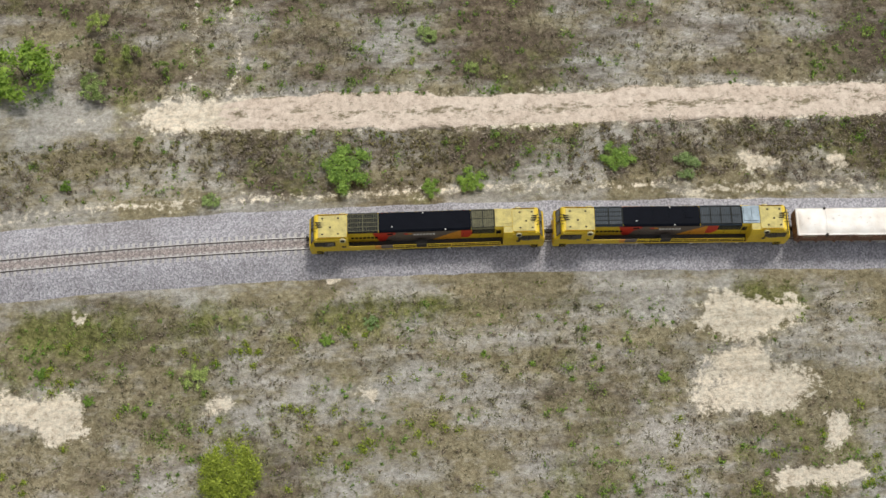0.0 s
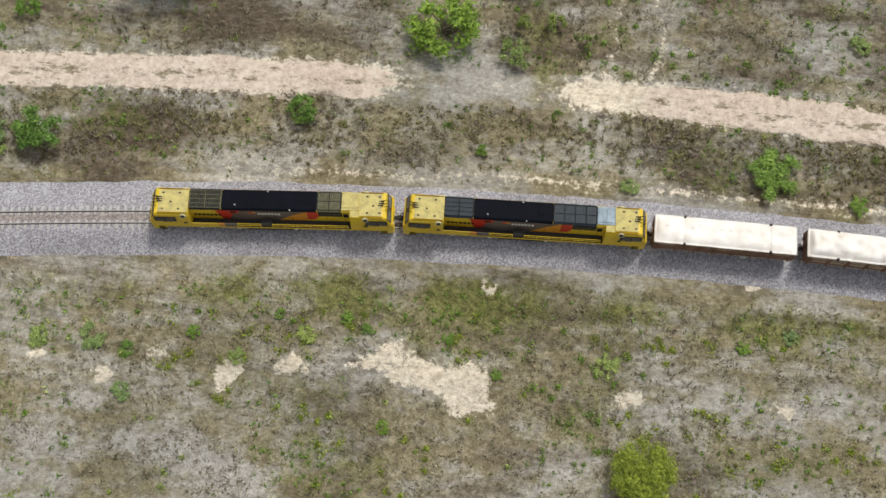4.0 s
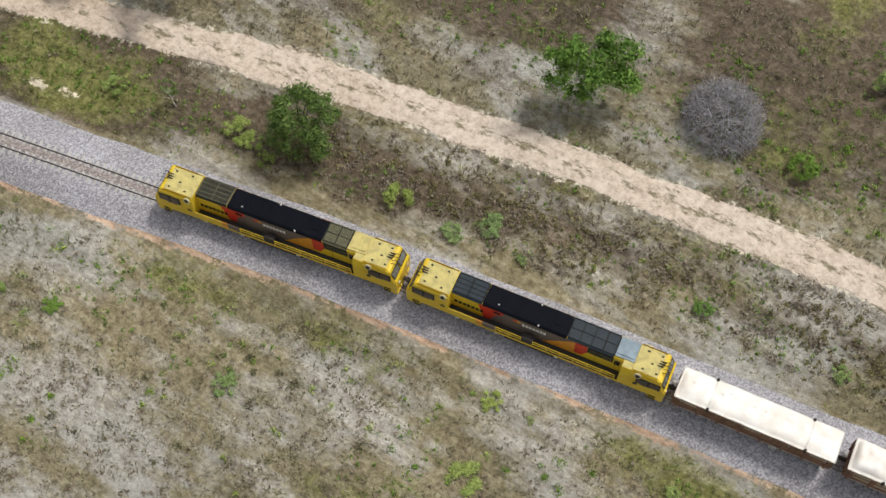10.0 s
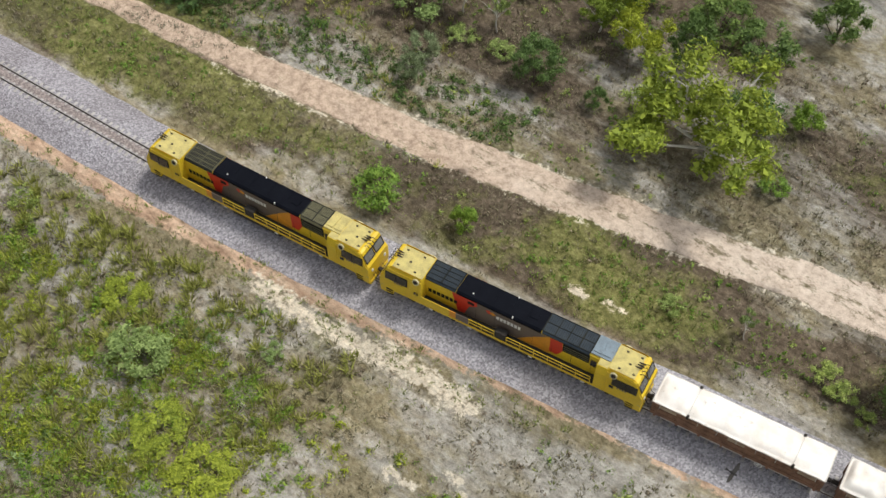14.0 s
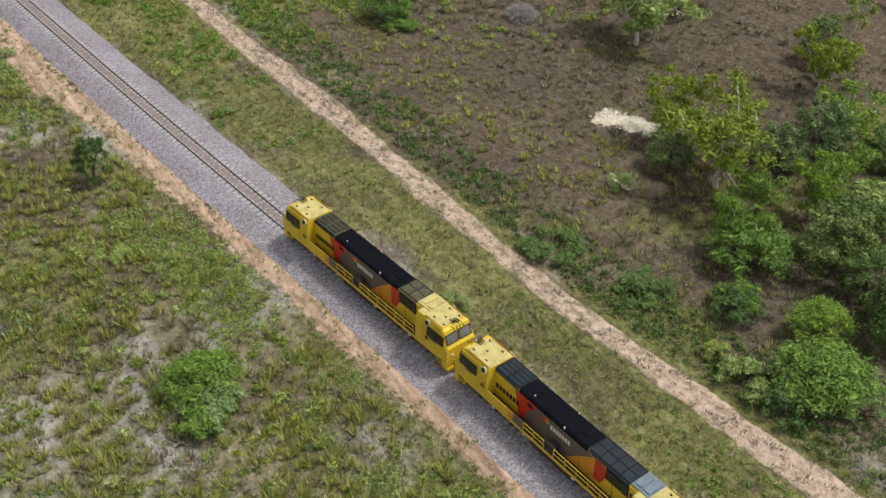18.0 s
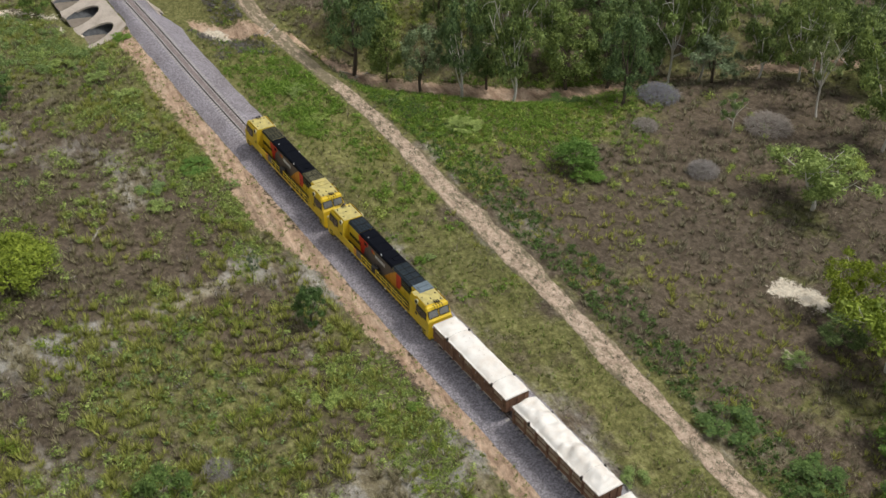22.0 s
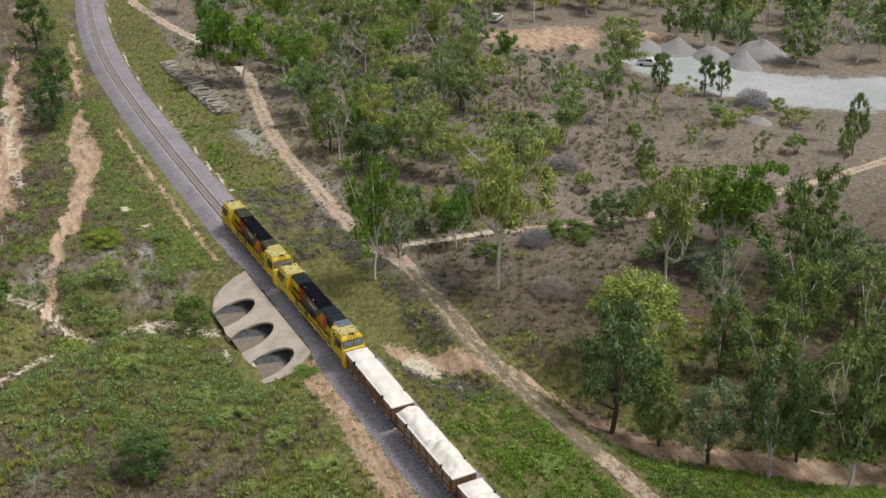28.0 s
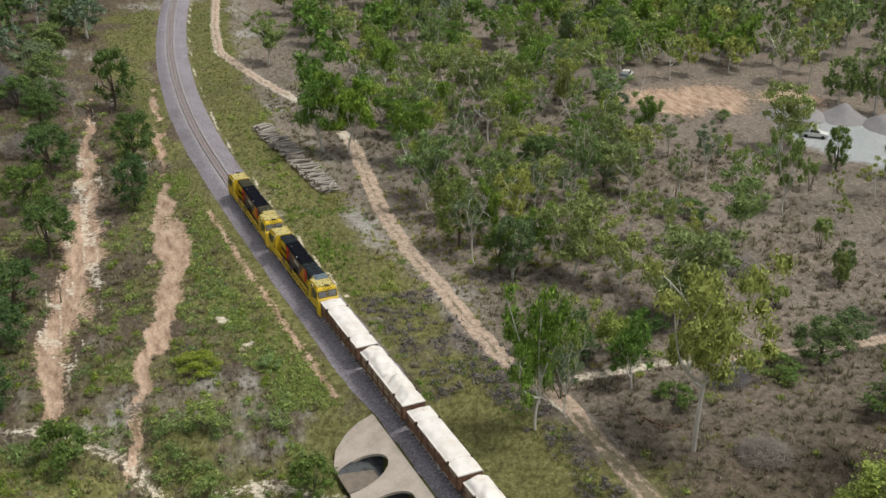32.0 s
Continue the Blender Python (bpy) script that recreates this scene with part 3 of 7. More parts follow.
def masks(x, y):
    """Where the ground is bare sand, orange soil, green, leaf-strewn or gravelled, from 0 to 1."""
    side = y - track_y(np.clip(x, -602, 62))
    d_main = line_distance(x, y, MAIN_ROAD)[0]
    d_far = np.minimum(line_distance(x, y, NORTH_TRACK)[0], line_distance(x, y, FAR_TRACK)[0])
    d_side = line_distance(x, y, SIDE_TRACK)[0]
    d_creek = np.minimum(line_distance(x, y, CREEK)[0], line_distance(x, y, NORTH_CREEK)[0])
    n1, n2 = value_noise(x, y, 14, 11), value_noise(x, y, 5, 12)
    n3 = value_noise(x, y, 32, 13)
    sand = spots(x, y, SAND_SPOTS)
    faded = 1 - smooth_step(-46, -40, x) * (1 - smooth_step(-29, -24, x))
    narrow = smooth_step(-188, -215, x)
    strip = (0.95 - 0.42 * d_main / (1.6 - 0.7 * narrow)) * (0.42 + 0.58 * faded) * (1 - 0.42 * narrow)
    sand = np.maximum(sand, strip * smooth_step(-318, -300, x))
    sand = np.maximum(sand, np.clip(0.9 - 0.5 * d_far / 1.3, 0, 1))
    sand = np.maximum(sand, np.clip(0.75 - 0.5 * d_side / 1.3, 0, 1))
    for ruts in JUNCTION:
        sand = np.maximum(sand, np.clip(0.58 - 0.5 * line_distance(x, y, ruts)[0] / 1.1, 0, 1))
    sand = np.maximum(sand, np.clip(0.72 - 0.5 * line_distance(x, y, PALE_VERGE[1:])[0] / 2.0, 0, 1))
    sand = np.maximum(sand, np.clip(0.56 - 0.3 * d_creek / 1.8, 0, 1) * (side < -8))
    half = 0.45 + 0.55 * smooth_step(-150, -185, x) + 0.45 * smooth_step(-225, -260, x) + 0.30 * n1 * smooth_step(-150, -190, x)
    half = half + 0.75 * np.exp(-((x + 280) / 7) ** 2)
    orange = np.clip(1.0 - 0.5 * np.abs(side + 3.05 + half) / np.maximum(half, 0.2), 0, 1) * smooth_step(-62, -85, x) * (0.80 + 0.20 * n2 + 0.12 * smooth_step(-150, -200, x)) * (1 - smooth_step(-336, -341, x))
    for sx, sy, rx, ry in CLAY_SPOTS:
        orange = np.maximum(orange, np.clip(1.1 - 0.6 * np.hypot((x + 1.5 * n2 - sx) / rx, (y + 2 * n1 - sy) / ry), 0, 1))
    orange = np.maximum(orange, np.clip(0.86 - 0.5 * line_distance(x + 0.8 * n2, y + 0.8 * n2, WEST_PATH)[0] / 1.1, 0, 1))
    sand = np.maximum(sand, 0.52 * np.clip(1.1 - np.abs(side - 5.0 + 0.4 * n2) / 1.5, 0, 1) * smooth_step(-75, -50, x))
    orange = np.maximum(orange, np.maximum(0.90 * bare_band(x, y, GULLY), bare_band(x, y, CLAY_TRACK)) * (0.82 + 0.46 * value_noise(x * 0.3, y, 2.2, 93)))
    veins = (np.abs(value_noise(x * 0.10, y, 1.7, 94)) < 0.10) | (np.abs(value_noise(x * 0.14, y, 2.6, 95)) < 0.07)
    sand = np.maximum(sand, 0.52 * veins * (bare_band(x, y, GULLY) > 0.45))
    orange = np.maximum(orange, np.clip(0.98 - 0.22 * d_creek, 0, 1) * (side > 7) * (0.72 + 0.35 * n1))
    sand = np.maximum(sand, 0.64 * np.clip(1.2 - np.abs(side - 4.3) / 0.6, 0, 1) * (x < -385) * (0.85 + 0.4 * n2))
    orange = np.maximum(orange, np.clip(0.66 - 0.4 * np.abs(side + 5.2) / 0.9, 0, 1) * (x < -362) * (x > -420))
    n4 = value_noise(x, y, 7.5, 14)
    lush = 0.17 + 0.16 * n1 + 0.22 * n2 + 0.16 * n4
    west = smooth_step(-185, -230, x)
    lush = lush + west * np.where(side < 0, -0.04 + 0.30 * n3 + 0.14 * n4, 0.12 + 0.10 * n3)
    lush = lush + 0.30 * smooth_step(3.2, 4.5, side) * (1 - smooth_step(13, 19, side)) * smooth_step(-175, -200, x)
    lush = lush + 0.35 * (1 - smooth_step(6, 22, d_creek)) + 0.30 * np.exp(-((side + 6.8) / 2.6) ** 2) * (1 - 0.85 * smooth_step(-200, -185, x) * (1 - smooth_step(-150, -135, x))) + 0.10 * np.exp(-((side - 9) / 3.0) ** 2)
    for sx, sy, rx, ry in LUSH_SPOTS:
        lush = lush + 0.34 * np.clip(1.4 - np.hypot((x - sx) / rx, (y - sy) / ry), 0, 1)
    lush = lush + 0.24 * smooth_step(-365, -395, x) * (1 - smooth_step(13, 18, np.abs(side)))
    lush = lush - 0.34 * smooth_step(-322, -335, x) * smooth_step(11, 15, side)
    strip_n = smooth_step(3.8, 5.5, side) * (1 - smooth_step(14, 18, side)) * smooth_step(-140, -152, x) * (1 - smooth_step(-205, -220, x))
    lush = lush + 0.24 * strip_n
    woods = smooth_step(16, 27, side) * smooth_step(-145, -185, x)
    litter = np.clip(0.22 + 0.25 * n1 + (0.20 + 0.50 * smooth_step(-100, -116, x) * (1 - smooth_step(-150, -165, x))) * np.exp(-((side - 9.5) / 3.2) ** 2) + 0.5 * woods + (0.27 + 0.16 * smooth_step(-40, -60, x)) * smooth_step(51, 56, y) * smooth_step(-150, -120, x) + 0.12 * smooth_step(17, 22, side) * smooth_step(-100, -125, x) * (1 - smooth_step(-155, -180, x)) + np.where(side < 0, 0.55 * smooth_step(-225, -255, x), 0.40 * west) + 0.22 * n4, 0, 1)
    litter = litter - 0.3 * smooth_step(-185, -175, x) * (1 - smooth_step(-135, -120, x)) * (side < -3)
    trail = np.clip(1.2 - line_distance(x + 0.6 * n2, y, TRAIL)[0] / 1.4, 0, 1)
    litter, lush = litter - 0.5 * trail, lush - 0.5 * trail
    dry = (1 - smooth_step(-276, -262, x)) * smooth_step(-310, -300, x) * smooth_step(-8, -11, side)
    lush = lush - 0.28 * dry
    litter = litter + 0.35 * strip_n
    gravel = np.clip(1.3 - 0.8 * line_distance(x, y, LOT)[0] / 9.5, 0, 1)
    return {"sand": sand, "orange": orange, "lush": lush - (0.04 - 0.12 * n1) * woods, "litter": litter, "gravel": gravel, "mown": (1 - smooth_step(11, 17, np.abs(side))) * (1 - smooth_step(-320, -335, x)), "ashen": smooth_step(-325, -365, x) * smooth_step(8, 16, side)}


gz = np.full(px.shape, -0.92)
gz[inside] = height(px[inside], py[inside])
nx, ny = len(GX), len(GY)
idx = np.arange(nx * ny).reshape(nx, ny)
quads = np.stack([idx[:-1, :-1], idx[1:, :-1], idx[1:, 1:], idx[:-1, 1:]], -1).reshape(-1, 4)
ground_me = fast_mesh("ground", np.stack([px, py, gz], -1), quads, GROUND, True)
got = masks(px, py)
for name, vals in got.items():
    layer = ground_me.attributes.new(name, "FLOAT", "POINT")
    layer.data.foreach_set("value", np.where(inside | (name in ("lush", "litter")), np.clip(vals, 0, 1), 0).astype(np.float32))
ground = tagged(new("ground", ground_me), "dry grey-brown scrub ground with green patches and bare sand", "ground", kind="structure")


# ------------------------------------------------------------------ ballast, sleepers, rails
def sweep(name, s_values, profile, material, smooth=True, wobble=None):
    """A strip along the line with a cross profile of (offset to the train's left, z) points."""
    verts, faces, k = [], [], len(profile)
    for i, s in enumerate(s_values):
        x, y, a = on_track(s)
        nxn, nyn = -math.sin(a), math.cos(a)
        for j, (o, z) in enumerate(profile):
            if wobble:
                o, z = wobble(x, y, o, z, j, k)
            verts.append((x + nxn * o, y + nyn * o, z))
    for i in range(len(s_values) - 1):
        for j in range(k - 1):
            a = i * k + j
            faces.append((a, a + 1, a + k + 1, a + k))
    return fast_mesh(name, verts, faces, material, smooth)


def ballast_edge(x, y, o, z, j, k):
    if abs(o) > 2.2:
        f = (abs(o) - 2.2) / 3
        if o > 0:
            o -= 0.55 * f * min(1.0, max(0.0, (-225 - x) / 40))
        if -365 < x < -329:
            o = math.copysign(1.75 + (abs(o) - 1.75) * (0.45 + 0.55 * min(1.0, max(0.0, abs(x + 347) - 10) / 8)), o)
        o += math.copysign(0.35 * f * float(value_noise(x, y, 2.3, 21 + (o > 0))) + 0.25 * f * float(value_noise(x, y, 9, 31)), o)
    return o, z


SB = np.arange(0.5, TS[-1] - 1, 0.8)
PROFILE = [(-4.4, -1.25), (-3.8, -0.95), (-3.3, -0.84), (-2.6, -0.62), (-1.75, -0.27), (-1.15, -0.185), (-0.55, -0.178), (-0.42, -0.166), (0, -0.163), (0.42, -0.166), (0.55, -0.178), (1.15, -0.185), (1.75, -0.27), (2.5, -0.62), (3.0, -0.82), (3.35, -0.94), (3.9, -1.25)]
ballast_me = sweep("ballast", SB, PROFILE, BALLAST, True, ballast_edge)
tread = ballast_me.attributes.new("tread", "FLOAT", "POINT")
tread.data.foreach_set("value", np.tile([max(0.0, 1 - abs(o) / 1.1) for o, _ in PROFILE], len(SB)).astype(np.float32))
old = ballast_me.attributes.new("old", "FLOAT", "POINT")
old.data.foreach_set("value", np.repeat(smooth_step(-130, -290, np.interp(SB, TS, TX)), len(PROFILE)).astype(np.float32))
ballast = tagged(new("ballast", ballast_me), "bed of grey crushed stone under the railway track", "track bed", kind="structure")
track = thing("railway_track", "single narrow-gauge track with steel rails on concrete sleepers", "railway track")
track["kind"] = "structure"
GAUGE = 1.137
HEAD = [(-0.036, -0.045), (-0.036, -0.004), (0.0, 0.0), (0.036, -0.004), (0.036, -0.045)]
WEB = [(-0.066, -0.158), (-0.066, -0.145), (-0.013, -0.125), (-0.013, -0.045), (0.013, -0.045), (0.013, -0.125), (0.066, -0.145), (0.066, -0.158)]
for sign in (-1, 1):
    rail = part("rail", sweep("rail_web", SB, [(sign * GAUGE / 2 + o, z) for o, z in WEB], RAIL_STEEL, False), None, track)
    part("rail_head", sweep("rail_head", SB, [(sign * GAUGE / 2 + o, z) for o, z in HEAD], RAIL_TOP, False), None, rail, "polished running surface")

bm = fresh()
prism(bm, [(-1.075, -0.34), (-1.075, -0.175), (-0.75, -0.150), (-0.35, -0.165), (0.35, -0.165), (0.75, -0.150), (1.075, -0.175), (1.075, -0.34)], -0.115, 0.115, axis="x")
sleeper_me = bpy.data.meshes.new("sleeper")
bm.to_mesh(sleeper_me)
bm.free()
sleeper_me.materials.append(SLEEPER)
far_verts, far_faces = [], []
sv = np.array([v.co for v in sleeper_me.vertices])
sf = [tuple(p.vertices) for p in sleeper_me.polygons]
count = 0
for s in np.arange(1.0, TS[-1] - 2, 0.685):
    x, y, a = on_track(s)
    m = pose(x, y, 0, 0, 0, math.degrees(a))
    if -206 < x < 0 and count < 300:
        ob = new("sleeper", sleeper_me)
        ob.parent, ob.matrix_local = track, m
        count += 1
    else:
        at = len(far_verts)
        far_verts += [tuple(m @ Vector(v)) for v in sv]
        far_faces += [tuple(i + at for i in f) for f in sf]
tagged(part("sleepers_beyond", mesh_of("sleepers_beyond", far_verts, far_faces, SLEEPER), None, track), "", "", "", "stuff")


# ------------------------------------------------------------------ dirt roads: strips that dip under the ground at their ragged edges
def dirt_strip(name, line, width, label, step=0.9, lift=0.05, seed=1):
    """Width is one number, or a pair of lists (x, width)."""
    line = np.array(line, float)
    seg = np.concatenate([[0], np.cumsum(np.hypot(*np.diff(line, axis=0).T))])
    ss = np.arange(0, seg[-1], step)
    dense = np.stack([np.interp(ss, seg, line[:, k]) for k in (0, 1)], -1)
    kernel = np.ones(15) / 15
    pad = np.pad(dense, ((7, 7), (0, 0)), "edge")
    dense = np.stack([np.convolve(pad[:, k], kernel, "valid") for k in (0, 1)], -1)
    d = np.gradient(dense, axis=0)
    nrm = np.stack([-d[:, 1], d[:, 0]], -1) / np.maximum(np.hypot(d[:, 0], d[:, 1]), 1e-6)[:, None]
    if isinstance(width, tuple):
        width = np.interp(-dense[:, 0], [-a for a in width[0]], width[1])
    taper = np.minimum(1, np.minimum(ss, seg[-1] - ss) / 7) ** 0.6
    cols = [(-0.62, -0.16), (-0.5, -0.015), (-0.36, 1.0), (-0.2, 0.45), (0.0, 1.1), (0.2, 0.45), (0.36, 1.0), (0.5, -0.015), (0.62, -0.16)]
    verts = []
    for k, (f, h) in enumerate(cols):
        wob = value_noise(dense[:, 0], dense[:, 1], 2.2, seed + k) * 0.42 * abs(f) * 2 + value_noise(dense[:, 0], dense[:, 1], 5.5, seed + 40 + k) * 0.30 * abs(f) * 2 + value_noise(dense[:, 0], dense[:, 1], 13, seed + 20 + (f > 0)) * 0.25 * abs(f) * 2
        p = dense + nrm * ((width * f + np.sign(f) * wob * width * 0.25) * (0.15 + 0.85 * taper))[:, None]
        z = height(p[:, 0], p[:, 1]) + (lift * h if h > 0 else h) + 0.02 * value_noise(p[:, 0], p[:, 1], 1.0, 7) - 0.10 * (1 - taper)
        verts.append(np.column_stack([p, z]))
    n, k = len(dense), len(cols)
    v = np.stack(verts, 1).reshape(-1, 3)
    i = np.arange(n * k).reshape(n, k)
    f = np.stack([i[:-1, :-1], i[1:, :-1], i[1:, 1:], i[:-1, 1:]], -1).reshape(-1, 4)
    me = fast_mesh(name, v, f, ROAD, True)
    grown = me.attributes.new("grown", "FLOAT", "POINT")
    rutted = smooth_step(-300, -325, dense[:, 0])
    margin, middle = np.array([1.2, 1.0, 0.15, 0.0, 0.0, 0.0, 0.15, 1.0, 1.2]), np.array([0, 0, 0, 0.3, 1.0, 0.3, 0, 0, 0])
    early = 0.75 * (1 - smooth_step(-150, -200, dense[:, 0])) + 0.9 * rutted
    faint = smooth_step(-296, -306, dense[:, 0]) * (1 - smooth_step(-346, -354, dense[:, 0])) * (dense[:, 1] < 16)
    grown.data.foreach_set("value", (0.75 * faint[:, None] + margin[None, :] + middle[None, :] * early[:, None] + (0.58 * smooth_step(-192, -222, dense[:, 0]) - 0.58 * rutted)[:, None]).ravel().astype(np.float32))
    rosy = me.attributes.new("rosy", "FLOAT", "POINT")
    rosy.data.foreach_set("value", np.repeat(0.25 + 0.75 * smooth_step(-130, -190, dense[:, 0]) - 0.12 * rutted * (1 - faint), k).astype(np.float32))
    return tagged(new(name, me), label, "dirt road", kind="structure")


dirt_strip("road_1", MAIN_ROAD[:5], 4.0, "pale sandy dirt road running beside the railway", seed=101)
dirt_strip("road_2", [(-40, 51)] + MAIN_ROAD[6:] + [(-363, 10.0)], ([-40, -150, -175, -190, -212, -235, -265, -285, -300, -325, -363], [4.0, 4.0, 3.8, 3.2, 2.5, 2.6, 3.2, 2.8, 2.2, 2.6, 2.4]), "pale sandy dirt road narrowing to a rutted pinkish track", seed=131)
dirt_strip("road_3", NORTH_TRACK, 2.7, "rutted pale dirt track at the edge of the woods", seed=231)
dirt_strip("road_4", SIDE_TRACK[1:], 1.9, "narrow dirt track through dry woodland", seed=261)
dirt_strip("road_5", FAR_TRACK, 1.9, "narrow dirt track beside the railway", seed=291)


# ------------------------------------------------------------------ culvert under the line: a sloped slab on each side, three pipes
cxx, cyy, ca = CULVERT_AT
PIPE_U = (-9.4, -2.5, 4.4)
HOLE_W = 2.3
# for the side by the plain and the steep far side: fall, half length of a mouth, its centre down the slope, the slab's foot
SLOPES = {1: (SLAB_FALL, 3.3, 4.7, 6.3), -1: (FAR_FALL, 1.15, 1.6, 2.2)}


def culvert():
    th = thing("pipe_culvert", "pale concrete culvert slabs with three round pipes under the railway", "culvert", (cxx, cyy, 0), turn=ca)
    th["kind"] = "structure"
    for side in (1, -1):
        fall, HOLE_L, HOLE_AT, TOE = SLOPES[side]
        k0 = TOE / 6.3
        out = [(-11.6, 0.0, 1), (-13.3, 2.6 * k0, 1), (-13.0, 5.0 * k0, 1), (-12.3, TOE, 1)]
        for u in PIPE_U:
            open_at = math.acos((TOE - HOLE_AT) / HOLE_L)
            for k in range(25):
                a = open_at + (2 * math.pi - 2 * open_at) * k / 24
                out.append((u - HOLE_W * math.sin(a), HOLE_AT + HOLE_L * math.cos(a), 0))
            out += [(u + 2.9, TOE + 0.2, 1), (u + 4.0, TOE + 0.15, 1)] if u < 4 else []
        out += [(7.2, TOE, 1), (9.6, 5.2 * k0, 1), (11.2, 3.4 * k0, 1), (11.9, 1.6 * k0, 1), (11.9, 0.0, 1)]
        bm = fresh()
        top = [bm.verts.new((u, side * (SLAB_V + w), SLAB_Z - fall * w)) for u, w, _ in out]
        low = [bm.verts.new((u, side * (SLAB_V + w - 0.05), SLAB_Z - fall * w - (1.2 if edge else 0.30))) for u, w, edge in out]
        bm.faces.new(top)
        for i in range(len(out)):
            bm.faces.new((top[i], low[i], low[(i + 1) % len(out)], top[(i + 1) % len(out)]))
        bmesh.ops.recalc_face_normals(bm, faces=bm.faces[:])
        bmesh.ops.triangulate(bm, faces=[f for f in bm.faces if len(f.verts) > 4])
        part("headwall_slab", bm, CONCRETE, th, "sloped pale concrete slab scalloped round the pipe mouths")
    roof, floor_z = SLAB_Z - SLAB_FALL * 1.4, -3.45
    mid, tall = (roof + floor_z) / 2, (roof - floor_z) / 2 - 0.02
    for u in PIPE_U:
        bm = fresh()
        rings = []
        for v in (-9.0, -3.0, 4.0, 9.0):
            ring = []
            for k in range(32):
                a = 2 * math.pi * (k + 0.5) / 32
                z = mid + tall * math.sin(a)
                limit = SLAB_V + (SLAB_Z - z) / (SLAB_FALL if v > 0 else FAR_FALL) - 0.1
                ring.append(bm.verts.new((u + HOLE_W * 1.0 * math.cos(a), math.copysign(min(abs(v), limit), v), z)))
            rings.append(ring)
        for a, b in zip(rings, rings[1:]):
            for k in range(32):
                bm.faces.new((a[k], b[k], b[(k + 1) % 32], a[(k + 1) % 32]))
        bmesh.ops.recalc_face_normals(bm, faces=bm.faces[:])
        pipe = part("pipe", bm, PIPE, th, "dark blotched concrete pipe")
        for side in (1,):
            bm = fresh()
            rows = [[bm.verts.new((u + HOLE_W * f * (0.98 if v < 9 else 1.25), side * v, floor_z + 0.14 + 0.10 * f * f + (v - 5.2) * 0.045)) for f in (-0.9, -0.45, 0.0, 0.45, 0.9)] for v in (5.2, 6.2, 7.2, 8.2, 9.0)]
            for a, b in zip(rows, rows[1:]):
                for k in range(4):
                    bm.faces.new((a[k], a[k + 1], b[k + 1], b[k]))
            part("silt", bm, SILT, pipe, "grey-brown silt on the pipe floor")
    return th


culvert()

# ------------------------------------------------------------------ the train
def wheelset(parent, x, r=0.48, gauge=GAUGE):
    bm = fresh()
    for sy in (-1, 1):
        rod(bm, (x, sy * (gauge / 2 - 0.05), r), (x, sy * (gauge / 2 + 0.07), r), r, 20)
        rod(bm, (x, sy * (gauge / 2 - 0.08), r), (x, sy * (gauge / 2 - 0.05), r), r + 0.028, 20)
    rod(bm, (x, -gauge / 2, r), (x, gauge / 2, r), 0.08, 10)
    part("wheelset", bm, STEEL, parent, "worn steel wheels on an axle")


def bogie(parent, x0, axles, length, half, r=0.48):
    bm = fresh()
    for sy in (-1, 1):
        box(bm, x0 - length / 2, x0 + length / 2, sy * half - 0.09, sy * half + 0.09, 0.50, 0.86, 0.03)
        for a in axles:
            box(bm, x0 + a - 0.17, x0 + a + 0.17, sy * half - 0.13, sy * half + 0.13, 0.32, 0.66, 0.03)
            rod(bm, (x0 + a + 0.33, sy * (half + 0.05), 0.5), (x0 + a + 0.33, sy * (half + 0.05), 0.92), 0.09, 8)
    box(bm, x0 - 0.35, x0 + 0.35, -half, half, 0.55, 0.85, 0.03)
    b = part("bogie", bm, DARK, parent, "dark cast steel bogie")
    for a in axles:
        wheelset(b, x0 + a, r)


def cab_outline(front, back, sill=1.22, low=0.50, top=3.86):
    """A cab seen from the side, nose at front (towards +x if front > back)."""
    d = 1 if front > back else -1
    return [(back, sill), (back, top), (front - d * 0.95, top), (front - d * 0.62, top - 0.14), (front - d * 0.20, 2.62), (front - d * 0.02, 2.42), (front, 1.30), (front - d * 0.06, low), (front - d * 1.1, low), (front - d * 1.35, sill)]


def tapered(bm, z_from, inset, top):
    """Leans the upper sides of a body inwards."""
    for v in bm.verts:
        if v.co.z > z_from:
            v.co.y *= 1 - inset * (v.co.z - z_from) / (top - z_from)


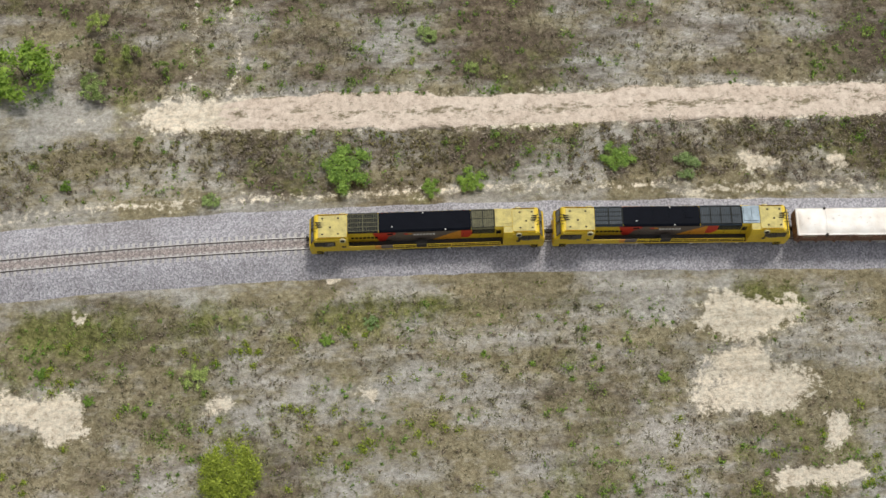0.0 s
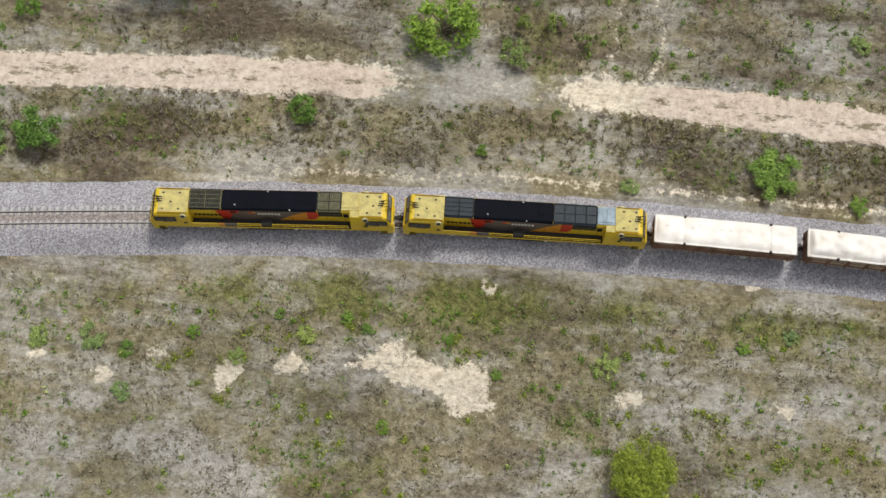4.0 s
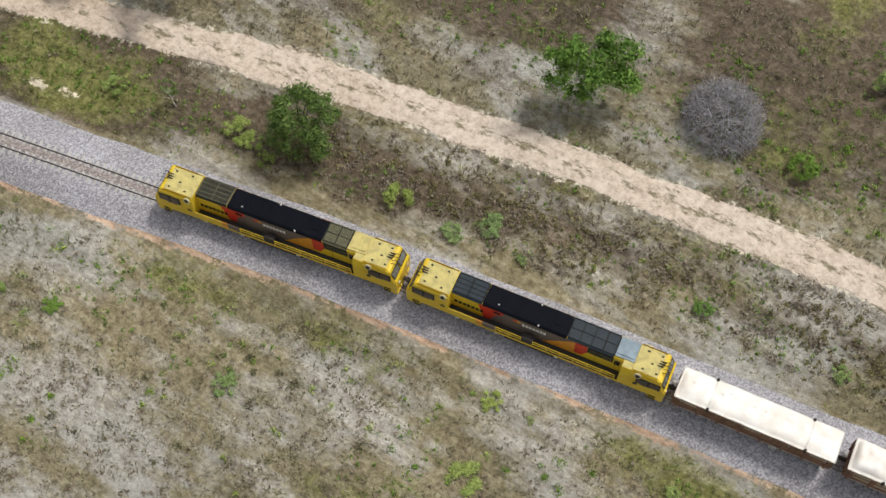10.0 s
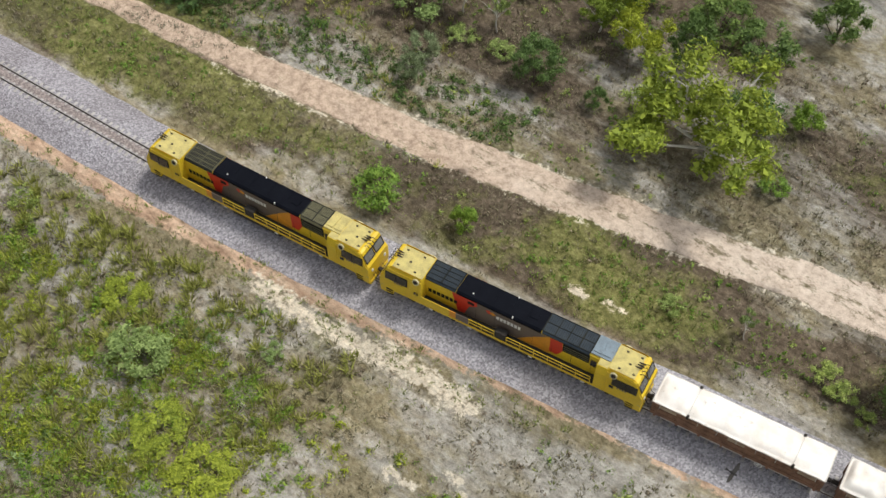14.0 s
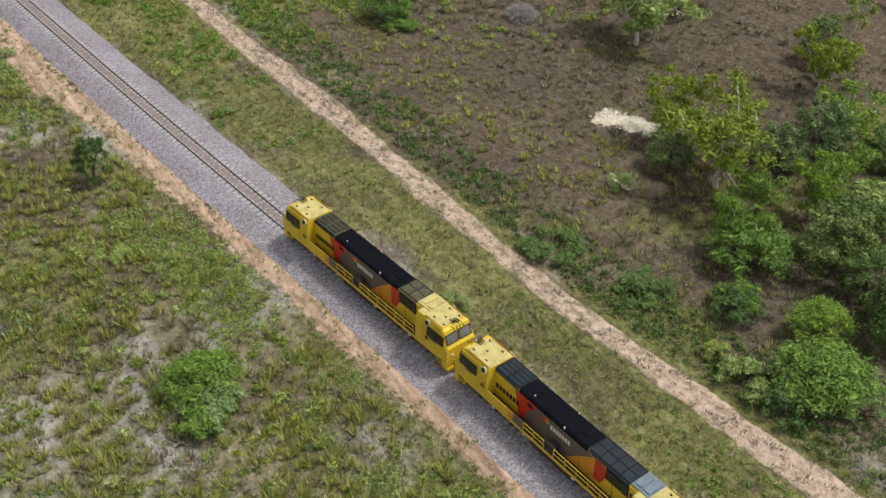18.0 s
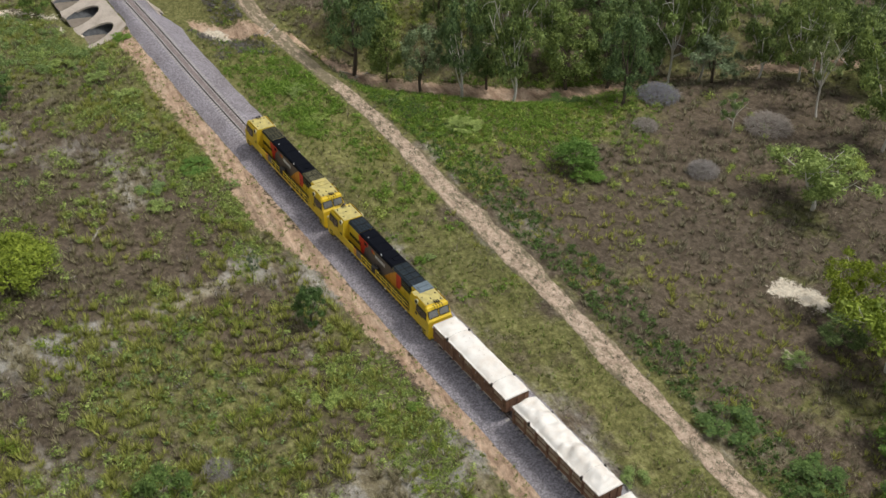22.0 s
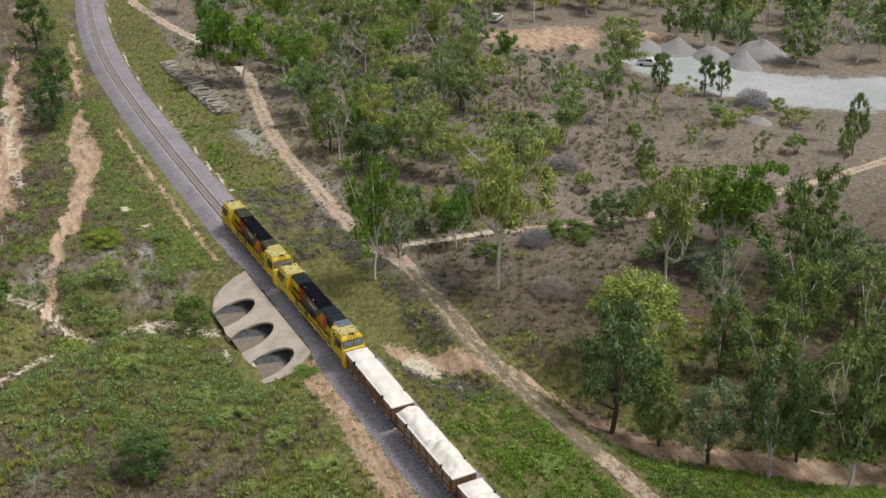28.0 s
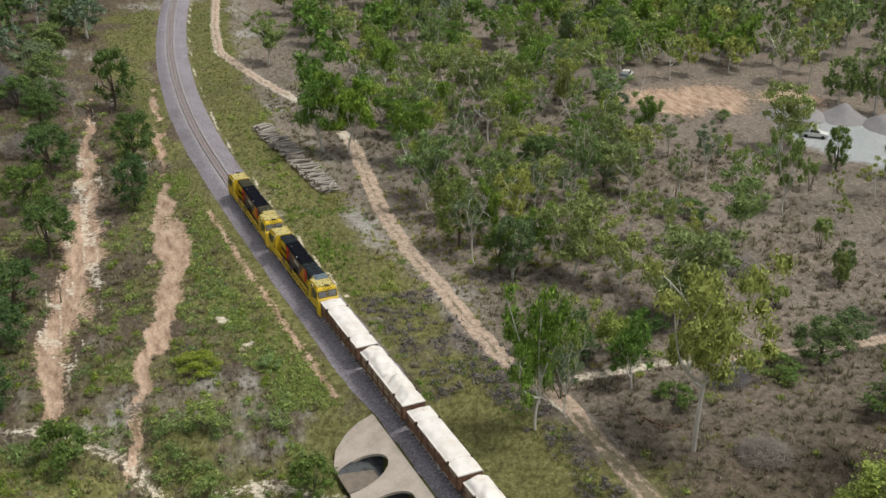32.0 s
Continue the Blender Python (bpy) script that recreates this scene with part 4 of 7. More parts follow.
def cab(loco, d):
    """The cab at the front (d = 1) or the back (d = -1) of a locomotive."""
    front, back = 10.7 * d, (7.15 if d > 0 else 7.75) * d
    bm = fresh()
    prism(bm, cab_outline(front, back), -1.38, 1.38)
    bmesh.ops.bevel(bm, geom=[e for e in bm.edges if abs(e.verts[0].co.y - e.verts[1].co.y) < 0.01 and min(v.co.z for v in e.verts) > 2.4], offset=0.10, segments=2, affect="EDGES")
    tapered(bm, 2.45, 0.10, 3.86)
    bmesh.ops.bevel(bm, geom=[e for e in bm.edges if abs(e.verts[0].co.y - e.verts[1].co.y) < 0.01 and min(v.co.z for v in e.verts) > 3.7], offset=0.16, segments=3, affect="EDGES")
    c = part("cab", bm, YELLOW, loco, "yellow driving cab")
    bm = fresh()
    a, b = sorted((front - d * 0.03, front - d * 0.3))
    box(bm, a, b, -1.385, 1.385, 1.28, 1.36)
    part("cab_moulding", bm, ROOF_YELLOW, c)
    bm = fresh()
    a, b = sorted((front - d * 0.98, back + d * 0.02))
    box(bm, a, b, -1.05, 1.05, 3.855, 3.885, 0.012)
    part("cab_roof", bm, ROOF_YELLOW, c, "dusty pale yellow roof")
    for k, (rx, ry) in enumerate(((0.5, 0.75), (0.5, -0.75), (2.1, 0.75), (2.1, -0.75), (1.3, 0.1))):
        bm = fresh()
        x = back + d * (0.35 + rx * (front - d * 0.98 - back) * d / 2.9)
        box(bm, x - 0.09, x + 0.09, ry - 0.06, ry + 0.06, 3.88, 3.945, 0.01)
        part("lifting_lug", bm, DARK, c)
    for sy in (-1, 1):
        lay = Matrix.Translation((0, sy * 1.342, 2.86)) @ Matrix.Rotation(sy * 0.098, 4, "X")
        a, b = sorted((front - d * 0.50, front - d * 2.42))
        bm = fresh()
        box(bm, a, b, -0.018, 0.018, -0.44, 0.44, 0.012)
        bm.transform(lay)
        frame_part = part("window_frame", bm, DARK, c, "black window surround")
        for w0, w1 in ((0.56, 1.42), (1.50, 2.36)):
            a, b = sorted((front - d * w0, front - d * w1))
            bm = fresh()
            box(bm, a, b, -0.034, 0.034, -0.38, 0.38, 0.02)
            bm.transform(lay)
            part("side_window", bm, GLASS, frame_part, "dark side window")
        bm = fresh()
        x = back + d * (0.42 if d > 0 else 0.55)
        rod(bm, (x, sy * 1.12, 3.50), (x, sy * 1.36, 3.56), 0.27, 20)
        p = part("vent_ring", bm, VENT_RING, c, "pale rounded vent ring")
        bm = fresh()
        rod(bm, (x, sy * 1.20, 3.53), (x, sy * 1.385, 3.566), 0.185, 16)
        part("round_vent", bm, DARK, p, "dark round vent")
        bm = fresh()
        box(bm, x - 0.17, x + 0.17, sy * 1.36, sy * 1.392, 1.95, 2.25, 0.01)
        part("small_window", bm, GLASS, c)
        bm = fresh()
        a, b = sorted((front - d * 1.25, front - d * 2.0))
        for k in range(4):
            box(bm, a + k * 0.2, a + k * 0.2 + 0.14, sy * 1.38, sy * 1.388, 2.22, 2.40)
        part("number_bars", bm, GREY_SIDE, c)
        bm = fresh()
        for x in (front - d * 2.6, front - d * 3.2 if d > 0 else front - d * 2.85):
            rod(bm, (x, sy * 1.43, 1.3), (x, sy * 1.43, 2.6), 0.018)
            for z in (1.35, 2.55):
                rod(bm, (x, sy * 1.36, z), (x, sy * 1.43, z), 0.015)
        part("grab_rail", bm, YELLOW, c)
        bm = fresh()
        for z in (0.52, 0.80, 1.08):
            a, b = sorted((front - d * 0.55, front - d * 1.15))
            box(bm, a, b, sy * 1.30, sy * 1.44, z - 0.02, z + 0.02)
        part("step", bm, DARK, c)
    lean = math.atan2(0.42, 1.10)
    for sy in (-1, 1):
        bm = fresh()
        box(bm, -0.015, 0.015, -0.50, 0.50, -0.34, 0.34, 0.01)
        bm.transform(Matrix.Translation((front - d * 0.355, sy * 0.62, 3.06)) @ Matrix.Rotation(-d * lean, 4, "Y"))
        part("windscreen", bm, WINDSCREEN, c, "windscreen pane with the sky's reflection painted in grey")
        bm = fresh()
        box(bm, -0.02, 0.03, -0.56, 0.56, -0.42, -0.36)
        box(bm, -0.02, 0.03, -0.56, 0.56, 0.36, 0.42)
        box(bm, -0.02, 0.03, -0.58, -0.52, -0.4, 0.4)
        box(bm, -0.02, 0.03, 0.52, 0.58, -0.4, 0.4)
        bm.transform(Matrix.Translation((front - d * 0.345, sy * 0.62, 3.06)) @ Matrix.Rotation(-d * lean, 4, "Y"))
        part("windscreen_frame", bm, DARK, c, "black windscreen surround")
        bm = fresh()
        rod(bm, (front - d * 0.05, sy * 0.85, 1.75), (front + d * 0.05, sy * 0.85, 1.75), 0.13, 14)
        part("headlight", bm, WHITE, c, "round pale headlight")
    for k in range(4):
        y = -0.45 + 0.30 * k
        bm = fresh()
        x0, x1, x2 = front - d * 0.80, front - d * 0.58, front - d * 0.36
        rod(bm, (x0, y, 3.82), (x1, y, 3.95), 0.026)
        rod(bm, (x1, y, 3.95), (x2, y, 3.80), 0.026)
        rod(bm, (x2, y, 3.80), (x2, y, 3.56), 0.026)
        part("roof_hoop", bm, DARK, c, "dark guard hoop over the windscreen")
    for k in range(3):
        bm = fresh()
        x, y = front - d * (1.05 + 0.05 * k), -0.35 + 0.2 * k
        rod(bm, (x - d * 0.18, y, 3.93), (x + d * 0.30, y, 3.95), 0.03, 8, 0.075)
        part("horn", bm, DARK, c, "dark horn on the cab roof")
    bm = fresh()
    a, b = sorted((front - d * 0.5, front + d * 0.02))
    box(bm, a, b, -1.25, 1.25, 0.22, 0.55, 0.04)
    part("pilot", bm, YELLOW, c)
    bm = fresh()
    a, b = sorted((front - d * 0.3, front + d * 0.46))
    box(bm, a, b, -0.14, 0.14, 0.72, 0.98, 0.04)
    box(bm, b - 0.22 if d > 0 else a, b if d > 0 else a + 0.22, -0.2, 0.2, 0.66, 1.04, 0.04)
    part("coupler", bm, DARK, loco, "dark steel automatic coupler")
    bm = fresh()
    for sy in (-0.5, 0.5, 0.75):
        pts = [(front, sy, 1.0), (front + d * 0.2, sy, 0.62), (front + d * 0.42, sy * 0.95, 0.6)]
        for p, q in zip(pts, pts[1:]):
            rod(bm, p, q, 0.025, 5)
    tagged(part("brake_hose", bm, DARK, loco), kind="stuff")


LEFT, RIGHT = 0.62, -1.36          # the hood stands to one side: its walkway runs along the train's left


def hood_outline():
    return [(RIGHT, 1.25), (RIGHT, 3.36), (-1.14, 3.67), (0.46, 3.69), (LEFT, 3.58), (LEFT, 1.25)]


def side_panel(loco, outline, material, name, label="", proud=0.014):
    """A painted panel lying on both upright sides of the hood; outline of (x, z) points."""
    for y, d, top in ((LEFT, 1, 9), (RIGHT, -1, 3.34)):
        bm = fresh()
        prism(bm, [(x, min(z, top)) for x, z in outline], y, y + d * proud)
        part(name, bm, material, loco, label)


def roof_grille(loco, x0, x1, material, bars, label, cols=2, across=4):
    y0, y1 = -1.12, 0.50
    bm = fresh()
    box(bm, x0, x1, y0, y1, 3.665, 3.715)
    g = part("roof_grille", bm, material, loco, label)
    for edge in ([(0.44, 3.60), (0.44, 3.705), (0.475, 3.705), (0.634, 3.595), (0.634, 3.46), (0.60, 3.46)],
                 [(-1.08, 3.60), (-1.08, 3.69), (-1.155, 3.69), (-1.375, 3.375), (-1.375, 3.30), (-1.30, 3.30)]):
        bm = fresh()
        prism(bm, edge, x0, x1, axis="x")
        part("roof_shoulder", bm, material, g)
    for i in range(cols + 1):
        x = x0 + (x1 - x0) * i / cols
        bm = fresh()
        box(bm, x - 0.045, x + 0.045, y0, y1, 3.715, 3.76, 0.008)
        part("grille_bar", bm, bars, g)
    for j in range(across + 1):
        yy = y0 + (y1 - y0) * j / across
        bm = fresh()
        box(bm, x0, x1, yy - 0.022, yy + 0.022, 3.716, 3.75)
        part("grille_bar", bm, bars, g)
    for k in range(int((x1 - x0) / 0.16)):
        bm = fresh()
        x = x0 + 0.08 + 0.16 * k
        box(bm, x - 0.012, x + 0.012, y0 + 0.03, y1 - 0.03, 3.714, 3.732)
        part("grille_slat", bm, bars, g)


def locomotive(label, second):
    loco = thing("locomotive", label, "locomotive", group="locomotives of the train")
    bm = fresh()
    box(bm, -9.6, 9.6, -1.36, 1.36, 0.98, 1.24, 0.03)
    part("underframe", bm, YELLOW, loco, "yellow frame with a walkway")
    bm = fresh()
    box(bm, -7.0, 7.2, 0.62, 1.33, 1.24, 1.262)
    part("walkway", bm, DARK, loco, "dark footplate")
    bm = fresh()
    prism(bm, hood_outline(), -6.95, 7.2, axis="x")
    part("hood", bm, YELLOW, loco, "long yellow engine hood set to one side")
    # roof panels, front to back
    if second:
        roof_grille(loco, 4.6, 7.12, BLUE_GRILLE, GRILLE, "dark blue-grey roof grille")
        black = (-2.35, 4.55)
        roof_grille(loco, -6.15, -2.4, BLUE_GRILLE, GRILLE, "blue-grey roof grille panels", 4, 2)
    else:
        roof_grille(loco, 4.35, 7.1, GRILLE, OLIVE_GRILLE, "dusty olive roof grille")
        black = (-4.0, 4.3)
        roof_grille(loco, -6.15, -4.05, OLIVE_GRILLE, GRILLE, "dusty olive roof grille", 2, 2)
    bm = fresh()
    prism(bm, [(-1.345, 3.385), (-1.13, 3.69), (0.47, 3.715), (0.632, 3.60), (0.632, 3.40), (0.60, 3.40), (0.60, 3.2), (-1.3, 3.2)], black[0], black[1], axis="x")
    r = part("black_roof", bm, BLACK_ROOF, loco, "sooty black hood roof")
    bm = fresh()
    box(bm, black[0] + 0.6, black[0] + 1.3, -0.65, -0.05, 3.68, 3.76, 0.03)
    part("exhaust", bm, BLACK_ROOF, r)
    for k in range(1, 5):
        x = black[0] + (black[1] - black[0]) * k / 5
        bm = fresh()
        box(bm, x - 0.02, x + 0.02, -1.12, 0.46, 3.68, 3.722)
        part("roof_seam", bm, BLACK_ROOF, r)
    for x, y in ((black[1] - 1.2, 0.2), (black[0] + 2.3, 0.60), (0.3, -1.1)):
        bm = fresh()
        rod(bm, (x, y, 3.62), (x, y, 3.79), 0.055, 8)
        part("lifting_eye", bm, WHITE, r, "small pale lifting eye")
    # livery
    rx = 4.75
    side_panel(loco, [(rx + 0.15, 3.40), (rx - 0.35, 1.30), (rx - 0.9, 1.30), (rx - 1.3, 2.5), (rx - 1.95, 2.95), (rx - 1.95, 3.40)], RED, "red_panel", "red slanted livery panel")
    side_panel(loco, [(rx - 0.9, 1.30), (rx - 1.3, 2.5), (rx - 1.95, 2.95), (rx - 1.95, 3.40), (-2.95, 3.40), (-1.9, 2.6), (-0.5, 1.30)], GREY_SIDE, "grey_panel", "dark grey livery panel")
    side_panel(loco, [(-2.97, 3.39), (-1.92, 2.6), (-0.55, 1.31), (-3.1, 1.31), (-3.25, 3.39)], ORANGE, "orange_panel", "orange slanted livery panel")
    side_panel(loco, [(-3.12, 3.42), (-3.12, 1.62), (-3.75, 1.62), (-4.15, 2.4), (-4.05, 3.42)], RED, "red_panel", "red livery panel", 0.016)
    for k in range(7):
        bm = fresh()
        x = 1.1 - 0.29 * k
        box(bm, x - 0.105, x + 0.105, LEFT + 0.014, LEFT + 0.024, 2.55, 2.95)
        part("lettering_bar", bm, WHITE, loco, "plain white lettering bar")
    for k, mm in enumerate((ORANGE, RED)):
        bm = fresh()
        prism(bm, [(1.55 + 0.3 * k, 2.75), (1.80 + 0.3 * k, 3.05), (1.5 + 0.3 * k, 3.2), (1.25 + 0.3 * k, 2.95)], LEFT + 0.014, LEFT + 0.024)
        part("emblem", bm, mm, loco)
    for k in range(7):
        bm = fresh()
        x = 6.75 - 0.36 * k
        box(bm, x - 0.14, x + 0.14, LEFT - 0.01, LEFT + 0.03, 2.05, 2.50, 0.02)
        part("louvre", bm, GRILLE, loco, "dark louvre opening")
    bm = fresh()
    box(bm, 3.05, 3.6, LEFT - 0.01, LEFT + 0.028, 2.85, 3.2, 0.01)
    part("vent", bm, GRILLE, loco, "dark vent in the red panel")
    bm = fresh()
    box(bm, -6.2, -4.12, LEFT - 0.01, LEFT + 0.026, 2.45, 3.44, 0.01)
    dark_panel = part("louvre_panel", bm, GRILLE, loco, "black louvre panel in the hood side")
    for k in range(3):
        bm = fresh()
        box(bm, -6.12, -4.2, LEFT + 0.02, LEFT + 0.06, 2.66 + 0.26 * k, 2.71 + 0.26 * k)
        part("louvre_bar", bm, OLIVE_GRILLE, dark_panel)
    for k in range(7):
        bm = fresh()
        x = -6.4 + 1.55 * k
        box(bm, x - 0.01, x + 0.01, LEFT, LEFT + 0.019, 1.3, 2.6)
        part("door_seam", bm, DARK, loco)
    bm = fresh()
    box(bm, 0.05, 0.95, 0.85, 1.34, 1.26, 2.05, 0.03)
    part("equipment_box", bm, DARK, loco, "dark equipment box on the walkway")
    # low parapet at the walkway's outer edge behind the front cab
    for x0, x1, mm in ((4.75, 7.15, YELLOW), (4.2, 4.73, ORANGE), (3.1, 4.18, GREY_SIDE)):
        bm = fresh()
        box(bm, x0, x1, 1.30, 1.355, 1.24, 2.02, 0.012)
        part("parapet", bm, mm, loco)
    for x0, x1 in ((1.0, 3.1), (-6.7, 0.0)):
        for z in (1.62, 2.02):
            bm = fresh()
            rod(bm, (x0, 1.335, z), (x1, 1.335, z), 0.030)
            part("handrail", bm, YELLOW, loco)
        n = max(2, round((x1 - x0) / 1.1))
        for k in range(n + 1):
            x = x0 + (x1 - x0) * k / n
            bm = fresh()
            rod(bm, (x, 1.335, 1.24), (x, 1.335, 2.02), 0.028)
            part("handrail_post", bm, YELLOW, loco)
    for sy in (-1, 1):
        for x in (-6.2, -2.0, 3.0, 6.3):
            bm = fresh()
            box(bm, x - 0.16, x + 0.16, sy * 1.30, sy * 1.40, 0.84, 0.93, 0.02)
            part("frame_bracket", bm, WHITE, loco, "pale bracket below the frame")
    # full-width room behind the hood
    bm = fresh()
    prism(bm, [(-1.36, 1.24), (-1.36, 3.15), (-1.18, 3.74), (1.14, 3.74), (1.36, 3.05), (1.36, 1.24)], -7.8, -6.95, axis="x")
    b = part("equipment_room", bm, YELLOW, loco, "full-width yellow compartment behind the hood")
    top = SILVER if second else ROOF_YELLOW
    bm = fresh()
    box(bm, -7.75, -6.2, -1.16, 0.52, 3.71, 3.80, 0.02)
    part("compartment_roof", bm, top, b, "bare metal roof sheet" if second else "dusty yellow roof with hatches")
    bm = fresh()
    box(bm, -7.75, -6.97, 0.55, 1.10, 3.735, 3.77, 0.02)
    part("roof_plate", bm, ROOF_YELLOW, b)
    for k in range(2):
        bm = fresh()
        box(bm, -7.6 + 0.7 * k, -7.0 + 0.7 * k, -0.95, 0.3, 3.795, 3.87, 0.02)
        part("hatch", bm, top, b)
    bm = fresh()
    box(bm, -6.75, -6.3, LEFT, LEFT + 0.03, 2.3, 3.1, 0.02)
    part("door_window", bm, GLASS, b)
    cab(loco, 1)
    cab(loco, -1)
    # below the frame
    bm = fresh()
    prism(bm, [(-1.05, 0.35), (-1.3, 0.55), (-1.3, 0.98), (1.3, 0.98), (1.3, 0.55), (1.05, 0.35)], -2.3, 2.3, axis="x")
    part("fuel_tank", bm, DARK, loco, "dark fuel tank slung below the frame")
    for x0 in (-6.3, 6.3):
        bogie(loco, x0, (-1.75, 0, 1.75), 5.1, 0.98)
    bm = fresh()
    rod(bm, (9.3, -0.6, 3.88), (9.3, -0.6, 4.6), 0.012, 5)
    part("aerial", bm, DARK, loco)
    return loco


def tarp_sheet(x0, x1, half, z, crown, lumps, seed, folds=0.03, straps=(-3.9, 3.6)):
    """A cover that rises in humps between its straps, closed below."""
    nxs, nys = max(14, int((x1 - x0) / 0.16)), 15
    marks = [x0, *straps, x1]
    verts, faces = [], []
    for i in range(nxs + 1):
        for j in range(nys + 1):
            u, v = i / nxs, j / nys * 2 - 1
            x, y = x0 + (x1 - x0) * u, half * v
            rim = min(1.0, min(u, 1 - u) * (x1 - x0) / 0.5) ** 0.6
            for a, b in zip(marks, marks[1:]):
                if a <= x <= b:
                    w = (2 * x - a - b) / (b - a)
                    hump = (1 - abs(w) ** 5) * (1.0 if b - a > 5 else 0.55)
            across = (1 - abs(v) ** 3)
            h = crown * across * (0.86 + 0.14 * hump) * rim
            h += lumps * rim * across * (0.5 + 0.5 * float(value_noise(x + seed * 7, y * 1.3, 1.3, 60 + seed)) + 0.35 * float(value_noise(x, y, 0.55, 61 + seed))) * (0.75 + 0.25 * hump)
            h += folds * float(value_noise(x * 1.0, y * 0.35, 0.45, 62 + seed)) * rim
            verts.append((x, y, z + h))
    k = nys + 1
    for i in range(nxs):
        for j in range(nys):
            a = i * k + j
            faces.append((a, a + k, a + k + 1, a + 1))
    border = [i * k for i in range(nxs + 1)] + [nxs * k + j for j in range(1, k)] + [i * k + nys for i in range(nxs - 1, -1, -1)] + [j for j in range(nys - 1, 0, -1)]
    at = len(verts)
    for b in border:
        x, y, _ = verts[b]
        verts.append((x, y, z - 0.10))
    n = len(border)
    for i in range(n):
        faces.append((border[i], border[(i + 1) % n], at + (i + 1) % n, at + i))
    return mesh_of("tarpaulin", verts, faces, TARP, True)


def wagon(label, lumpy, seed):
    w = thing("goods_wagon", label, "wagon", group="covered wagons of the train")
    half_l, half_w = 6.15, 1.27
    bm = fresh()
    box(bm, -half_l, half_l, -half_w, half_w, 0.98, 1.18, 0.02)
    part("underframe", bm, RUST, w, "rusty steel underframe")
    bm = fresh()
    for sy in (-1, 1):
        box(bm, -half_l, half_l, sy * half_w - 0.03, sy * half_w + 0.03, 1.18, 2.62)
    part("side_wall", bm, RUST, w, "rusty brown steel side walls")
    for sx in (-1, 1):
        bm = fresh()
        box(bm, sx * half_l - 0.04, sx * half_l + 0.04, -half_w, half_w, 1.18, 2.62)
        part("end_wall", bm, RUST, w, "rusty brown end wall")
        bm = fresh()
        for y in (-0.8, 0.0, 0.8):
            box(bm, sx * (half_l + 0.05) - 0.05, sx * (half_l + 0.05) + 0.05, y - 0.06, y + 0.06, 1.1, 2.6)
        part("end_rib", bm, RUST, w)
        bm = fresh()
        a, b = sorted((sx * (half_l - 0.1), sx * (half_l + 0.5)))
        box(bm, a, b, -0.13, 0.13, 0.70, 0.95, 0.03)
        part("coupler", bm, DARK, w)
    for sy in (-1, 1):
        for k in range(8):
            x = -half_l + 0.35 + k * (2 * half_l - 0.7) / 7
            bm = fresh()
            prism(bm, [(x - 0.09, 0.98), (x - 0.07, 2.60), (x + 0.07, 2.60), (x + 0.09, 0.98)], sy * half_w, sy * (half_w + 0.11))
            part("side_rib", bm, RUST, w, "rusty upright rib")
        for z in (1.45, 2.05):
            bm = fresh()
            box(bm, -half_l, half_l, sy * half_w + (0.03 if sy > 0 else -0.06), sy * half_w + (0.06 if sy > 0 else -0.03), z - 0.04, z + 0.04)
            part("side_rail", bm, RUST, w)
        bm = fresh()
        box(bm, -half_l - 0.05, half_l + 0.05, sy * half_w - 0.06, sy * half_w + 0.05, 2.60, 2.672, 0.02)
        part("top_rail", bm, TARP_EDGE, w, "pale top rail")
        for x in (-3.9, 3.6):
            bm = fresh()
            box(bm, x - 0.10, x + 0.10, sy * half_w - 0.05, sy * half_w + 0.14, 2.50, 2.95, 0.03)
            part("lashing_post", bm, DARK, w, "dark lashing post")
        for k in range(7):
            x = -half_l + 0.35 + (k + 0.5) * (2 * half_l - 0.7) / 7
            bm = fresh()
            box(bm, x - 0.62, x + 0.62, sy * (half_w + 0.032), sy * (half_w + 0.045), 1.56, 1.96)
            part("side_plate", bm, TIMBER if lumpy else RUST, w, "weathered pale side plate" if lumpy else "")
            bm = fresh()
            box(bm, x - 0.62, x + 0.62, sy * (half_w + 0.032), sy * (half_w + 0.045), 2.14, 2.50)
            part("side_plate", bm, TIMBER if lumpy or k in (0, 3, 6) else RUST, w, "weathered pale side plate" if lumpy or k in (0, 3, 6) else "")
        bm = fresh()
        rod(bm, (-5.4, sy * 1.20, 0.86), (5.4, sy * 1.20, 0.86), 0.05, 6)
        part("pull_rod", bm, TARP_EDGE, w, "pale rod below the frame")
        bm = fresh()
        for x in np.linspace(-5.6, 5.6, 9):
            rod(bm, (x, sy * (half_w + 0.02), 2.66), (x, sy * (half_w + 0.10), 2.2), 0.018, 5)
        tagged(part("lashing_ropes", bm, TARP_EDGE, w), kind="stuff")
        for x in (-2.6, -1.0, 1.2):
            bm = fresh()
            box(bm, x - 0.35, x + 0.35, sy * 1.05 - 0.06, sy * 1.05 + 0.06, 0.62, 0.95, 0.02)
            part("brake_gear", bm, DARK, w)
    for sx in (-1, 1):
        bm = fresh()
        box(bm, sx * half_l - 0.08, sx * half_l + 0.08, -half_w, half_w, 2.60, 2.70, 0.02)
        part("top_rail", bm, TARP_EDGE, w, "pale top rail")
    if lumpy:
        part("tarpaulin", tarp_sheet(-half_l - 0.02, half_l + 0.02, half_w + 0.02, 2.69, 0.40, 0.55, seed, 0.10), None, w, "soiled white tarpaulin bulging over the load")
    else:
        part("tarpaulin", tarp_sheet(-half_l - 0.02, half_l + 0.02, half_w + 0.02, 2.69, 0.24, 0.24, seed, 0.05), None, w, "white tarpaulin cover pulled over the load")
    rise = 0.62 if lumpy else 0.36
